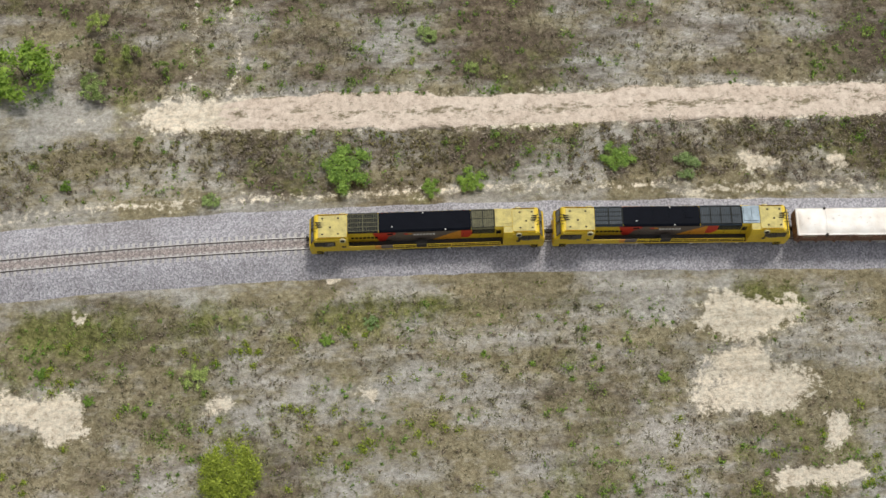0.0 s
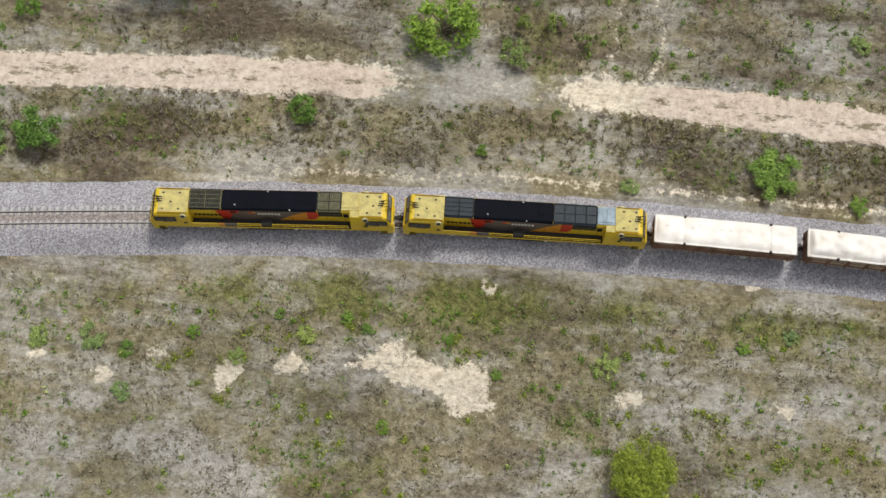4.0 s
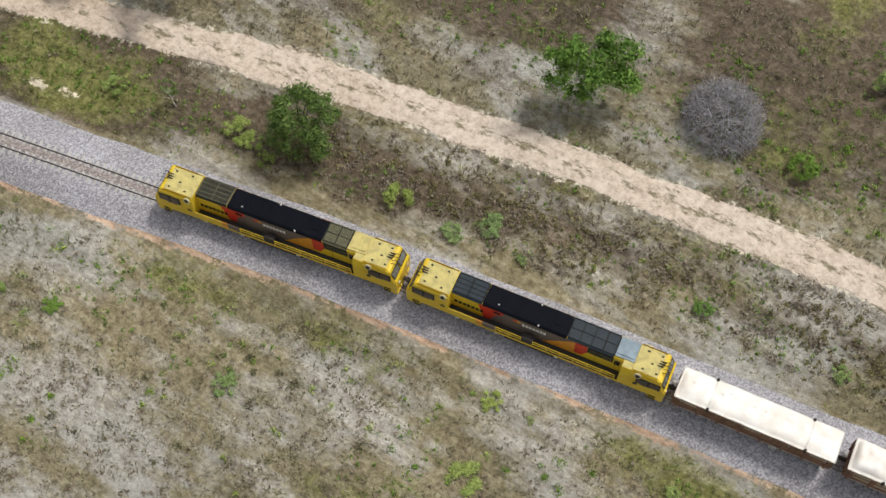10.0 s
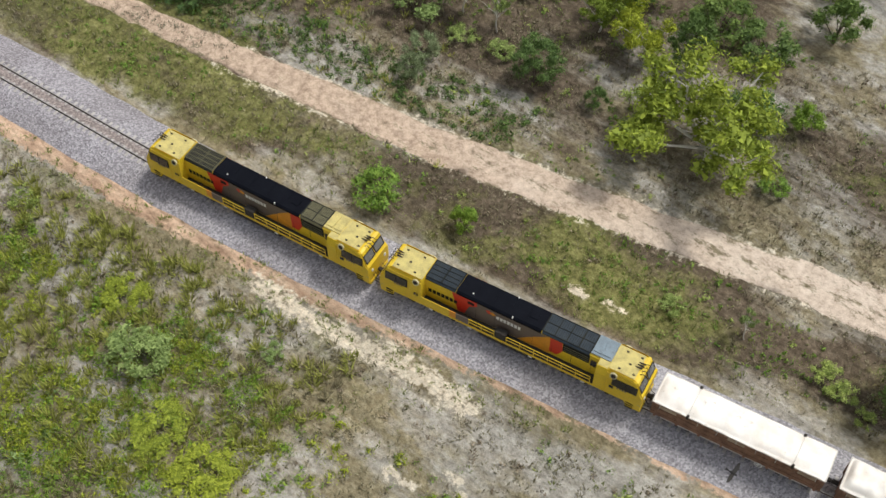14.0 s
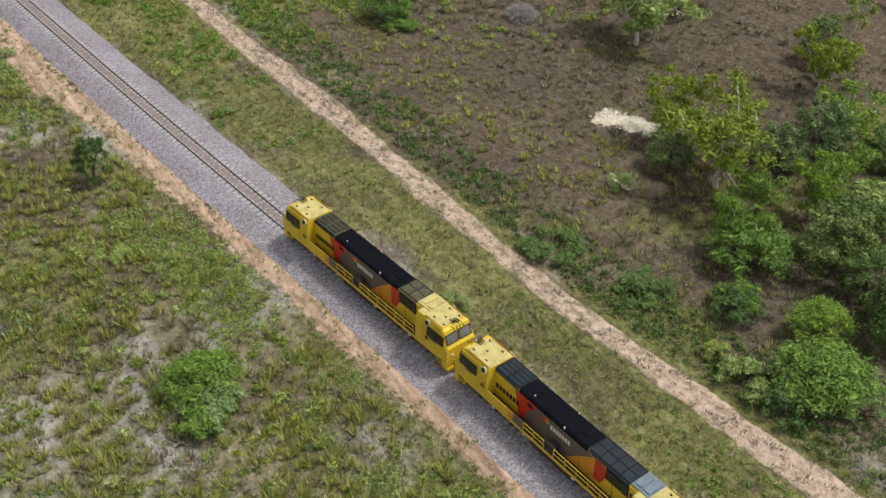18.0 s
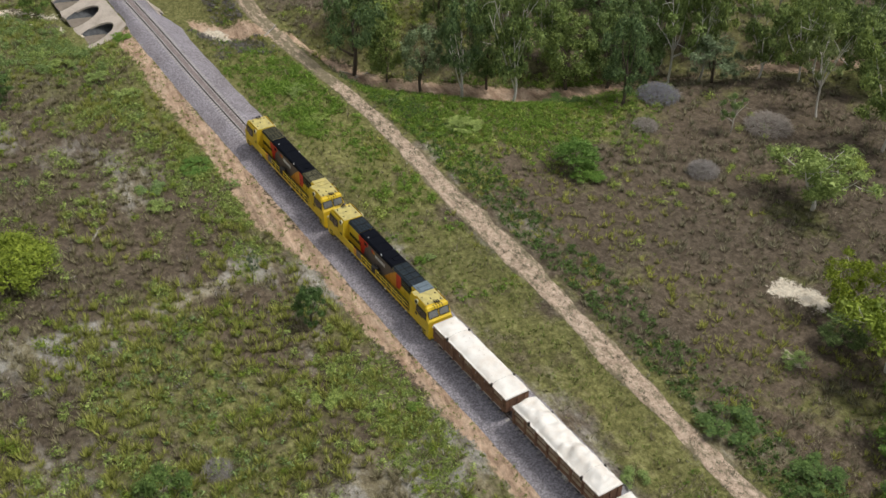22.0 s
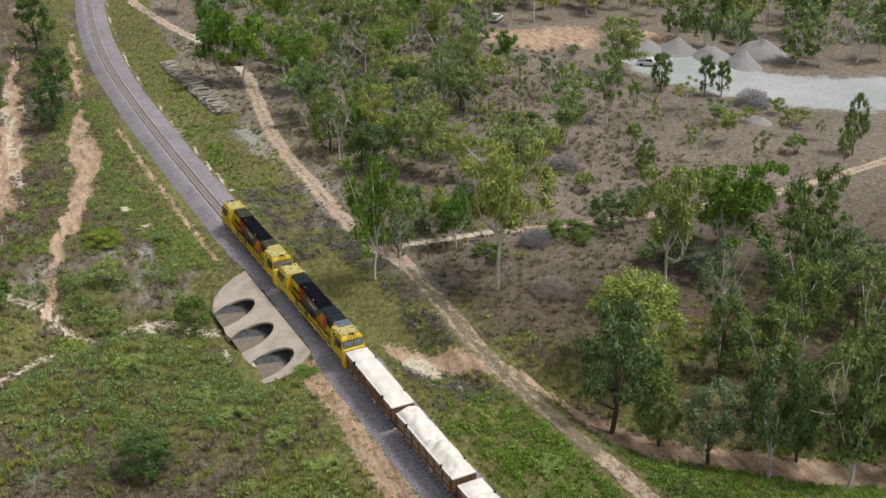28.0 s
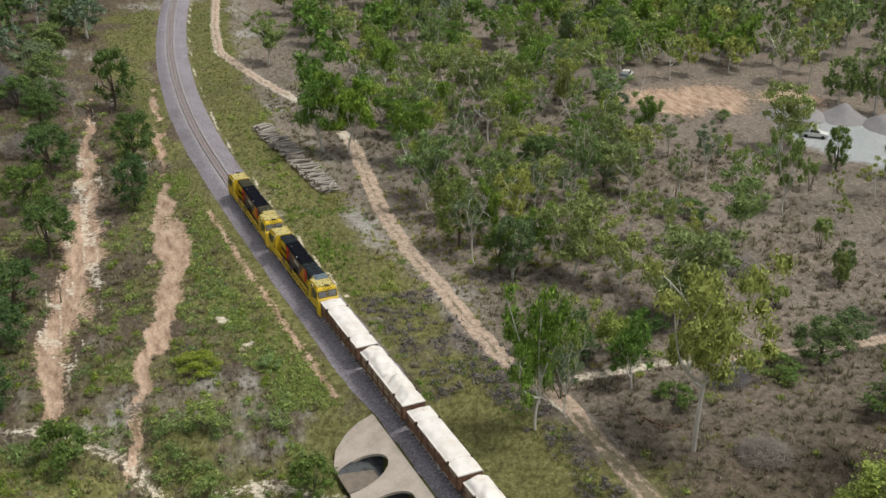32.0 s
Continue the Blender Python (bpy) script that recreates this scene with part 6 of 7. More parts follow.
PLANTS = {
    "bright_bush": "-39 69 4 3, -331 -8.2 3.4 1.0, -215 36 4.5 2.6, -177 56 5 2.6, -191 50 4.5 2.6, -38.6 56.8 7.6 4.0, -6.9 44.5 5.7 1.6, 4.6 42.9 3.0 1.0, 0.8 42.3 2.3 0.8, -34.0 44.6 1.4 0.8, 18.8 44.6 3.9 1.0, -9.6 28.1 1.6 0.5, -44.6 27.5 1.4 0.5, -35.5 26.5 1.3 0.5, "
        "20.6 22.8 1.3 0.5, -40.3 18.2 1.5 0.6, -74.8 42.4 5.3 3.5, -50.8 46.8 3.4 2.4, -57.8 25.0 1.5 0.5, -42.8 26.7 1.2 0.5, -50.5 27.4 1.2 0.5, -63.5 23.0 1.8 0.5, -31.0 23.7 1.3 0.5, -78.7 55.1 2.7 1.8, -94.9 55.3 3.0 2.2, -96.5 39.1 1.9 0.9, -141.4 12.0 2.0 0.5, -174.4 24.8 5.3 3.0, "
        "-167.2 26.8 2.7 3.2, -151.6 53.6 3.3 3.2, -150.2 45.9 2.9 1.8, -224.2 -6.5 4.0 2.2, -291.8 -7.1 4.9 1.0, -263.0 10.9 1.6 0.8, -242.3 1.7 1.6 0.7, -270.4 36.1 4.8 1.2",
    "yellow_bush": "-142 68 3.4 4, -373 -27 6 2.2, -352 -33 4 1.4, -183.0 5.0 4.1 1.1, -172.7 -0.9 5.2 1.0, -167.4 -1.4 5.5 1.0",
    "dome_bush": "-277.5 -30.2 10.2 5.4, -18.2 16.3 6.2 3.2",
    "round_bush": "-218.5 40.4 8.6 4.8, -204.1 34.4 8.6 4.2, -208.5 38.5 6 4, -272.8 35.8 6.2 4.4, -227.5 -5.3 6.4 3.6",
    "bush": "-36 69 2.3 3, -32 70 2.3 2.5, -361 -27 5.5 4, -352 -28 4.4 4.8, -433 75 3.3 2.4, -446 58 3.2 3.4, -371 -19 3.6 1.6, -330 -20 4.5 1.6, -324 -18 4 1.5, -318 -14 4.2 1.5, -312 -11 3.8 1.3, -338 -27 5 2.2, -345 -33 5 2.4, -191 44 4.5 2.4, "
        "-193 41 4 2, -208 30 5 2.4, -201 36 5 2.4, -177 44 3 1.6, -181 43 3.4 1.6, -31.0 57.9 1.9 2.4, -28.1 58.1 2.2 2.5, -31.5 54.5 3.4 2.4, -25.0 56.8 1.4 1.5, 5.4 54.9 1.7 0.9, 25.2 43.2 3.1 0.9, -20.2 42.2 2.2 0.7, -5.6 29.5 1.9 0.5, 1.2 59.0 2.3 0.9, "
        "-79.7 41.9 4.0 1.8, -31.5 61.8 2.8 2.0, -47.9 25.6 2.2 0.6, -53.8 23.3 1.9 0.5, -21.5 25.5 2.7 0.6, -66.5 23.7 3.0 0.6, -63.2 19.1 2.2 0.6, -84.7 39.9 2.0 0.8, -71.2 60.8 1.9 2.5, -71.5 23.3 2.3 0.6, -92.0 19.9 4.3 0.6, -111.1 35.3 1.2 0.6, -114.7 36.8 2.7 0.9, -78.9 40.5 2.5 1.0, "
        "-138.2 33.0 3.2 1.9, -122.9 34.7 3.0 1.8, -91.9 66.6 3.5 2.5, -91.8 24.4 1.7 0.6, -105.8 17.5 3.2 0.6, -117.3 34.4 2.5 0.7, -106.9 23.6 2.3 0.6, -134.4 32.0 2.1 1.5, -150.4 31.0 2.6 1.6, -146.2 10.5 1.9 0.8, -143.0 -1.5 5.1 1.6, -125.7 14.0 2.6 0.6, -136.5 32.5 2.6 1.8, -178.2 2.4 5.9 2.6, "
        "-162.3 -1.3 2.6 1.0, -170.6 8.8 2.3 0.8, -164.8 -5.6 3.0 1.0, -224.6 -5.1 5.8 2.4, -211.1 30.3 2.5 2.0, -296.2 10.7 4.1 0.8, -284.6 -13.1 3.7 1.0, -246.3 -5.5 3.7 1.0, -243.5 -1.7 1.8 0.8, -224.1 -0.6 1.2 0.6, -244.5 1.8 1.4 0.6, -226.4 15.8 3.1 1.0, -263.1 12.1 1.7 0.8, -288.8 -12.8 4.2 1.0, "
        "-287.4 27.4 5.9 1.0, -233.0 38.5 3.5 1.0, -285.8 -3.7 2.4 0.8, -304.4 10.2 4.1 0.8, -354.8 11.0 4.2 7.0, -359.7 19.6 6.6 8.0",
    "dark_bush": "-428 113 8 2.8, -352 35 8 2.6, -363 16 6 2.4, -350 -18 5.6 5, -358 -42 6.4 6, -347 -44 6 5, -340 44 9 5, -350 22 5 2.4, -366 27 6 2.6, -395 47 8 3, -180 52 3.2 2, -204 31 5 2.2, -200 46 5 2.5, -166.7 44.1 2.4 2.5, "
        "-240.4 -22.4 6.3 3.4, -214.4 35.1 4.8 2.8, -289.3 43.4 7.0 1.2, -228.4 27.3 6.0 1.4, -220.0 30.9 5.9 1.4, -322.8 59.7 12.9 7.7",
    "grey_bush": "-352 30 5 2.6, -338 26 6 2.4, -348 60 5 2.2, -392 92 7 3.4, -376 46 6 2.4, -361 9 4 2, -484 -42 9 4.5, -455 -47 8 4, -103.0 56.1 8.2 3.4, -266.0 49.9 4.5 1.5, -242.1 -17.4 3.0 1.0, -284.2 54.9 6.0 1.6, "
        "-271.4 63.5 6.6 1.8, -278.0 49.0 3.8 1.2",
    "dark_tree": "-132.3 35.0 7.4 7.4, -424 -30.5 7.4 8.6, -446 -29 8.2 8.5, -444 -43 11 8, -410 -43 10 8.5, -395 -47 9 7, -428 -46 9 7.5, -474 -31 9.5 12, -463 -44 9 8, -385 -49 9 7, -372 -50 8 6.5, -399 86 4.6 8, -405 80 5 7.5, -398 89 4 7, -417 33 9 7, "
        "-386 15 6 7, -205 44 8 6, -210 45 7 5, -257.3 -3.4 4.2 5.0, -215.2 49.2 8.0 5.5, -317.2 -27.8 6.6 4.8, -338.1 100.7 13.4 17.8",
    "green_tree": "-186 70 7 6, -352 42 8 6, -384 16 7 9, -360 14 6.5 8, -395 12 8 10, -405 14 7 8.5, -408 22 8 9, -371 58 3.6 5.3, -369 56 3.2 5, -358 57 6 5.5, -355 48 6 4.6, -516 -44 12 8, -535 -38 12 9, -200 52 7 6, "
        "-207 51 7 6, -214 46 8 6.5, -194 60 7 6, -311.7 21.1 9.9 16.1, -298.5 32.3 7.8 14.9, -300.2 36.9 7.2 11.8, -295.4 47.1 11.0 11.7, -293.8 52.8 9.7 11.5, -309.8 71.2 16.1 13.4, -364.2 92.8 4.4 10.5, -307.6 24.6 6.5 9.6, -294.2 58.3 9.1 11.2, -304.6 57.0 11.9 11.6, "
        "-274.8 82.2 10.0 11.8",
    "leafy_tree": "-319.5 27.6 12.2 11.5",
    "grey_tree": "-330 66 9 6, -334 46 6 5, -499 -45 12 8, -410 41 6.5 6.5, -195 42 6 5.5, -182 39 4 3, -181.2 36.5 2.9 3.0, -303.0 27.9 8.2 10.0, -314.5 84.2 14.5 13.5, -285.7 64.7 9.8 6.9",
    "bright_gum": "-343 55 10 11, -440 2 13 16.5, -436 6 10 14, -354 19 7.5 9, -428 14 9 11, -465 51 10 8.4, -469 20 9.5 11, -220 41 6.5 6, -65.3 60.2 9.0 6.0, -114.2 52.2 10.2 9.2, -335.2 50.3 13.3 16.6, -350.4 6.1 8.7 17.3",
    "yellow_gum": "-156.0 44.2 15.5 8.8, -366 33 12 11, -416 77 10 10, -448 21 10 8, -450 36 10.5 10.5, -382 24 9 10, -183 46 5 6, -187 54 7 6, -172 52 5.5 5, -168 52 7 5, -236.5 48.0 7.5 7.5, -228.5 46.0 13.0 9.5",
    "tall_gum": "-341.4 19.9 14.5 21, -330.5 38.2 9.5 19",
    "gum": "-179 68 6 7, -329 58 10 13.5, -280 75 9 12, -296 72 9 12, -275 88 9 12, -386 51 9.5 9.5, -392 62 6 14, -458 60 10 9.4, -442 56 9.5 8.5, -422 35 9 7, -405 43 9 9, -464 31 10 10.4, "
        "-376 28 7.5 8, -357 13 6 9, -497 19 8.5 9.5, -496 2 9.5 10, -510 20 10 8, -358 86 3.8 9, -418 52 7.5 6.5, -410 12 8.5 11, -268 100 9 11, -262 88 9 11, -193 50 6.5 8.5, -183 56 10 9.5, -86.7 67.8 4.5 4.2, -254.2 57.2 14.0 8.0, "
        "-293.2 37.1 11.9 18.8, -290.1 65.6 11.5 20.8, -332.3 61.2 8.6 14.3, -301.4 46.8 9.0 11.3, -283.3 70.6 9.1 11.9, -282.9 80.0 9.4 11.5, -261.1 73.4 12.3 16.4",
    "sparse_gum": "-352 10 5 8, -402 18 6 9, -398 30 6 9, -412 26 6 9, -390 36 6 8, -426 24 7 9, -434 30 7 9, -388 40 5 8, -400 62 6 7, -430 44 7 8, -196 68 5 7, -176 68 5 6, -179 46 4.5 5.5, -144.5 32.4 2.6 3.6, "
        "-121.4 63.4 1.3 3.0, -266.6 -6.8 2.0 4.2, -272.6 58.6 5.7 6.0, -290.6 60.8 11.3 14.7",
}
for kind, text in PLANTS.items():
    for row in text.split(","):
        plant(kind, *map(float, row.split()))

# the open woodland west of the creek, tree by tree
wood_rng = random.Random(17)
placed = [tuple(map(float, row.split()))[:2] for text in PLANTS.values() for row in text.split(",")]


def clear_of(x, y, gap):
    a, b = np.array([x]), np.array([y])
    if any(line_distance(a, b, l)[0][0] < 3.4 for l in (MAIN_ROAD, NORTH_TRACK, SIDE_TRACK, FAR_TRACK, GULLY, CLAY_TRACK)) or line_distance(a, b, LOT)[0][0] < 13:
        return False
    if spots(a, b, SAND_SPOTS)[0] > 0.2 or abs(y - float(track_y(max(-602, x)))) < 13:
        return False
    return all((x - p) ** 2 + (y - q) ** 2 > gap * gap for p, q in placed)


def scatter_trees(n, x0, x1, y0, y1, gap, kinds, w, h):
    made, tries = 0, 0
    while made < n and tries < n * 30:
        tries += 1
        x, y = wood_rng.uniform(x0, x1), wood_rng.uniform(y0, y1)
        if clear_of(x, y, gap):
            placed.append((x, y))
            plant(wood_rng.choice(kinds), x, y, wood_rng.uniform(*w), wood_rng.uniform(*h))
            made += 1


scatter_trees(34, -470, -385, 14, 58, 6, ["gum", "gum", "sparse_gum", "sparse_gum", "bright_gum", "yellow_gum"], (5, 8.5), (6.5, 10.5))
scatter_trees(14, -420, -362, 38, 85, 8, ["sparse_gum", "gum", "bush"], (3, 6), (3.5, 7))
scatter_trees(22, -505, -462, 14, 80, 7, ["gum", "sparse_gum", "bright_gum", "green_tree"], (6, 10), (7, 11))
scatter_trees(12, -500, -452, -66, -42, 7, ["dark_tree", "green_tree", "grey_bush", "dark_bush"], (7, 11), (5, 8))
scatter_trees(10, -380, -340, -75, -46, 7, ["dark_bush", "bush", "dark_tree"], (5, 8), (3, 6))
scatter_trees(16, -318, -282, 36, 100, 5, ["green_tree", "creek_gum", "dark_tree", "creek_gum"], (7, 10), (9, 14))
scatter_trees(9, -322, -288, 34, 76, 6, ["green_tree", "gum", "grey_tree", "green_tree", "sparse_gum"], (7, 10), (9, 14))
scatter_trees(16, -330, -270, 62, 110, 8, ["gum", "green_tree", "sparse_gum"], (7, 10), (9, 13))
scatter_trees(16, -238, -194, 38, 64, 4.4, ["green_tree", "bright_gum", "dark_tree", "green_tree", "bright_bush", "bush"], (5, 8.5), (3.5, 7))
scatter_trees(24, -206, -152, 42, 72, 4.2, ["green_tree", "dark_tree", "green_tree", "creek_gum", "dark_bush", "bush"], (4.5, 7.5), (3.5, 6.5))
scatter_trees(26, -268, -150, 64, 108, 5.5, ["sparse_gum", "gum", "green_tree", "yellow_gum", "bush"], (5, 8), (4, 7.5))

scatter_trees(16, -458, -384, 12, 44, 4.3, ["gum", "sparse_gum", "sparse_gum", "gum", "bright_gum"], (4, 6.5), (6, 10))
scatter_trees(10, -415, -365, 60, 95, 6, ["sparse_gum", "bush", "gum"], (2.5, 5), (2.5, 6))


# ------------------------------------------------------------------ far woods, joined
def joined_woods(name, label, rng_seed, n, where, w, h, kinds):
    rng = np.random.RandomState(rng_seed)
    crowns = {}
    for _ in range(n * 6):
        if n <= 0:
            break
        x, y = where(rng)
        if not clear_of(x, y, 4.5):
            continue
        n -= 1
        placed.append((x, y))
        kind = kinds[rng.randint(len(kinds))]
        stem, leaves = KINDS[kind][rng.randint(len(KINDS[kind]))]
        a, ww, hh = rng.uniform(0, 6.28), rng.uniform(*w), rng.uniform(*h)
        rot = np.array([[math.cos(a) * ww, -math.sin(a) * ww, 0], [math.sin(a) * ww, math.cos(a) * ww, 0], [0, 0, hh]])
        for me, bag in ((stem, None), (leaves, leaves.materials[0].name)):
            key = "stem" if bag is None else bag
            co = np.empty(len(me.vertices) * 3)
            me.vertices.foreach_get("co", co)
            vi = np.empty(len(me.loops), dtype=np.int32)
            me.loops.foreach_get("vertex_index", vi)
            quads_ = vi.reshape(-1, 4 if bag is None else 3)
            co = co.reshape(-1, 3) @ rot.T + (x, y, -0.95)
            if bag is not None:
                keep = rng.permutation(len(quads_))[: int(len(quads_) * 0.15)]
                quads_ = quads_[keep]
                used = quads_.ravel()
                mid = co[used].reshape(-1, 3, 3)
                c = mid.mean(1, keepdims=True)
                co = (c + (mid - c) * 2.4).reshape(-1, 3)
                quads_ = np.arange(len(co)).reshape(-1, 3)
            vs, fs = crowns.setdefault(key, ([], []))
            fs.append(quads_ + sum(len(q) for q in vs))
            vs.append(co)
    root = thing(name, label, "woods")
    root["kind"] = "stuff"
    for key, (vs, fs) in crowns.items():
        mat = BARK_PALE if key == "stem" else bpy.data.materials[key]
        tagged(part("trunks" if key == "stem" else "crowns", fast_mesh(name, np.concatenate(vs), np.concatenate(fs), mat), None, root), kind="stuff")


joined_woods("far_woods", "open eucalypt woods reaching into the distance", 41, 250, lambda r: (r.uniform(-615, -495), r.uniform(12, 190)), (7, 11), (8, 12), ["gum", "gum", "sparse_gum", "bright_gum", "green_tree"])
joined_woods("far_woods", "woods beyond the gravel yard", 43, 150, lambda r: (r.uniform(-520, -405), r.uniform(95, 200)), (7, 11), (8, 12), ["gum", "sparse_gum", "green_tree"])
joined_woods("far_woods", "open woods behind the sandy clearing", 45, 34, lambda r: (r.uniform(-505, -458), r.uniform(66, 112)), (6, 10), (7, 11), ["gum", "sparse_gum", "bright_gum"])
joined_woods("far_woods", "dark scrub woods west of the railway", 44, 55, lambda r: (r.uniform(-610, -480), r.uniform(-110, -34)), (8, 12), (6, 10), ["dark_tree", "green_tree", "grey_tree", "gum"])


# ------------------------------------------------------------------ grass and low scrub
def free_ground(rng, n, x0, x1, s0, s1, want):
    """Random places by offset from the line; want(masks, noise) gives the share that is kept."""
    x, s = rng.uniform(x0, x1, n), rng.uniform(s0, s1, n)
    y = track_y(np.clip(x, -602, 62)) + s
    m = masks(x, y)
    clump = value_noise(x, y, 2.6, 71) * 0.6 + value_noise(x, y, 8.0, 72) * 0.6
    bare = np.maximum(np.maximum(m["sand"] * 1.15, m["orange"] * 1.1), m["gravel"] * 1.2) > 0.52
    roads = np.minimum(line_distance(x, y, MAIN_ROAD)[0], np.minimum(line_distance(x, y, NORTH_TRACK)[0] + 0.8, line_distance(x, y, SIDE_TRACK)[0] + 0.9))
    keep = (rng.uniform(size=n) < want(m, clump, x, s)) & ~bare & (np.abs(s) > 4.2) & (roads > 1.9)
    inside_slab = (np.abs(x - CX) < 14) & (np.abs(s) < 11)
    keep &= ~inside_slab
    return x[keep], y[keep]


def tufts(name, label, material, x, y, rng, blades, high, wide, lean, root=0.08):
    """Grass tufts: blades fan out from each root."""
    n = len(x)
    z = height(x, y)
    size = rng.uniform(0.55, 1.35, n)
    a = rng.uniform(0, 2 * math.pi, (n, blades))
    ln = rng.uniform(0.35, 1.0, (n, blades)) * lean * size[:, None]
    hh = rng.uniform(0.6, 1.0, (n, blades)) * high * size[:, None]
    ww = wide * size[:, None] * rng.uniform(0.6, 1.2, (n, blades))
    rr = rng.uniform(0.0, 1.0, (n, blades)) * root * size[:, None] * 3
    bx, by = x[:, None] + np.cos(a) * rr, y[:, None] + np.sin(a) * rr
    bz = np.repeat(z[:, None] - 0.04, blades, 1)
    dx, dy = np.cos(a), np.sin(a)
    v = np.stack([np.stack([bx - dy * ww, by + dx * ww, bz], -1), np.stack([bx + dy * ww, by - dx * ww, bz], -1),
                  np.stack([bx + dx * ln, by + dy * ln, bz + hh], -1)], 2)
    v = v.reshape(-1, 3)
    return tagged(new(name, fast_mesh(name, v, np.arange(len(v)).reshape(-1, 3), material)), label, "grass", kind="stuff")


def clumps_of(name, label, material, x, y, rng, per, wide, high, leaf):
    """Low leafy clumps close to the ground."""
    n = len(x)
    z = height(x, y)
    s = rng.uniform(0.5, 1.4, n)
    c = np.stack([x, y, z + high * s * 0.45], -1)
    r = np.stack([wide * s, wide * s, high * s * 0.6], -1)
    v, f = leaf_tris(rng, c, r, per, leaf)
    return tagged(new(name, fast_mesh(name, v, f, material)), label, "scrub", kind="stuff")


grng = np.random.RandomState(77)
x, y = free_ground(grng, 100000, -225, 62, -36, 40, lambda m, c, x, s: np.clip(0.42 + 1.2 * c, 0.04, 0.95) * np.where(np.abs(s) > 5, 1, 0.4))
tufts("dry_grass", "dry straw-grey grass tufts", GRASS_DRY, x, y, grng, 5, 0.34, 0.05, 0.28)
x, y = free_ground(grng, 90000, -225, 62, -36, 40, lambda m, c, x, s: np.clip(m["lush"] * 0.9 - 0.05 - 0.4 * c, 0, 0.9))
tufts("green_grass", "green grass tufts among the dry grass", GRASS_GREEN, x, y, grng, 5, 0.30, 0.055, 0.26)
x, y = free_ground(grng, 70000, -600, -215, -48, 75, lambda m, c, x, s: np.clip(0.3 + 0.5 * c, 0.05, 0.8))
tufts("dry_grass", "dry brown grass tufts", GRASS_DRY, x, y, grng, 5, 0.46, 0.075, 0.38)
x, y = free_ground(grng, 90000, -600, -215, -48, 60, lambda m, c, x, s: np.clip(m["lush"] * 1.3 - 0.3 - 0.5 * c, 0, 0.95))
tufts("green_grass", "green grass tufts beside the railway", GRASS_GREEN, x, y, grng, 5, 0.38, 0.07, 0.34)


n = 900
x, o = grng.uniform(-335, -150, n), -3.3 - 2.8 * grng.uniform(0, 1, n) ** 0.7
tufts("verge_tufts", "small dark weeds on the bare clay verge", GRASS_GREEN, x, track_y(x) + o, grng, 12, 0.26, 0.05, 0.26)
x = grng.uniform(-305, -195, n)
y = np.interp(-x, [-a for a, _ in MAIN_ROAD], [b for _, b in MAIN_ROAD]) + grng.normal(0, 0.9, n)
tufts("road_tufts", "dry weeds growing in the rubble track", GRASS_DRY, x, y, grng, 12, 0.24, 0.05, 0.26)


def patches(x, y, seed):
    """From -1 to 1, in blotches some metres wide."""
    return np.clip(1.4 * (0.6 * value_noise(x, y, 11, seed) + 0.5 * value_noise(x, y, 4.2, seed + 1)), -1, 1)


def dry_band(x, s):
    """1 on the brown dry meadow short of the creek."""
    return (1 - smooth_step(-276, -262, x)) * smooth_step(-312, -300, x) * smooth_step(-9, -13, s)


def verge(x, y):
    """Distance beyond the dirt road, on the side away from the railway."""
    d = line_distance(x, y, MAIN_ROAD)[0]
    return np.where(y > np.interp(-x, [-a for a, _ in MAIN_ROAD], [b for _, b in MAIN_ROAD]), d, 99.0)


x, y = free_ground(grng, 36000, -225, 62, -36, 40, lambda m, c, x, s: np.clip(m["lush"] * 0.7 - 0.02 - 1.0 * c, 0, 0.9) * (np.abs(s) > 6))
clumps_of("green_scrub", "low bright green weeds", LEAF_BRIGHT, x, y, grng, 18, 0.42, 0.40, 0.085)
x, y = free_ground(grng, 7500, -135, 62, 5.6, 14.5, lambda m, c, x, s: np.clip(0.45 + 0.8 * c, 0, 0.9) * np.exp(-((s - 9.5) / 3.2) ** 2))
clumps_of("bank_scrub", "low olive-brown scrub on the bank beside the track", LEAF_HEATH, x, y, grng, 22, 0.42, 0.40, 0.09)
x, y = free_ground(grng, 3000, -190, 62, -36, 40, lambda m, c, x, s: np.clip(0.10 + 0.75 * patches(x, track_y(x) + s, 151), 0, 0.9) * (np.abs(s) > 6.5))
clumps_of("low_scrub", "low olive-brown heath shrubs in the dry grass", LEAF_HEATH, x, y, grng, 60, 0.85, 0.55, 0.085)
x, y = free_ground(grng, 2600, -190, 62, -36, 40, lambda m, c, x, s: np.clip(0.05 + 0.8 * patches(x, track_y(x) + s, 161), 0, 0.9) * (np.abs(s) > 6.0))
clumps_of("low_scrub", "low fresh green shrubs in the dry grass", LEAF_GUM, x, y, grng, 46, 0.62, 0.5, 0.085)
x, y = free_ground(grng, 2600, -135, 62, 5.6, 15, lambda m, c, x, s: np.clip(0.30 + 0.8 * patches(x * 0.6, track_y(x) + s, 171), 0, 0.9))
clumps_of("low_scrub", "grey-brown twiggy shrubs on the bank", TWIG, x, y, grng, 60, 0.9, 0.6, 0.085)
x, y = free_ground(grng, 13000, -225, 62, -36, 40, lambda m, c, x, s: np.clip(0.5 + 0.7 * c, 0, 0.9) * (np.abs(s) > 6))
clumps_of("dead_scrub", "low grey-brown dead scrub", TWIG, x, y, grng, 26, 0.45, 0.42, 0.075)
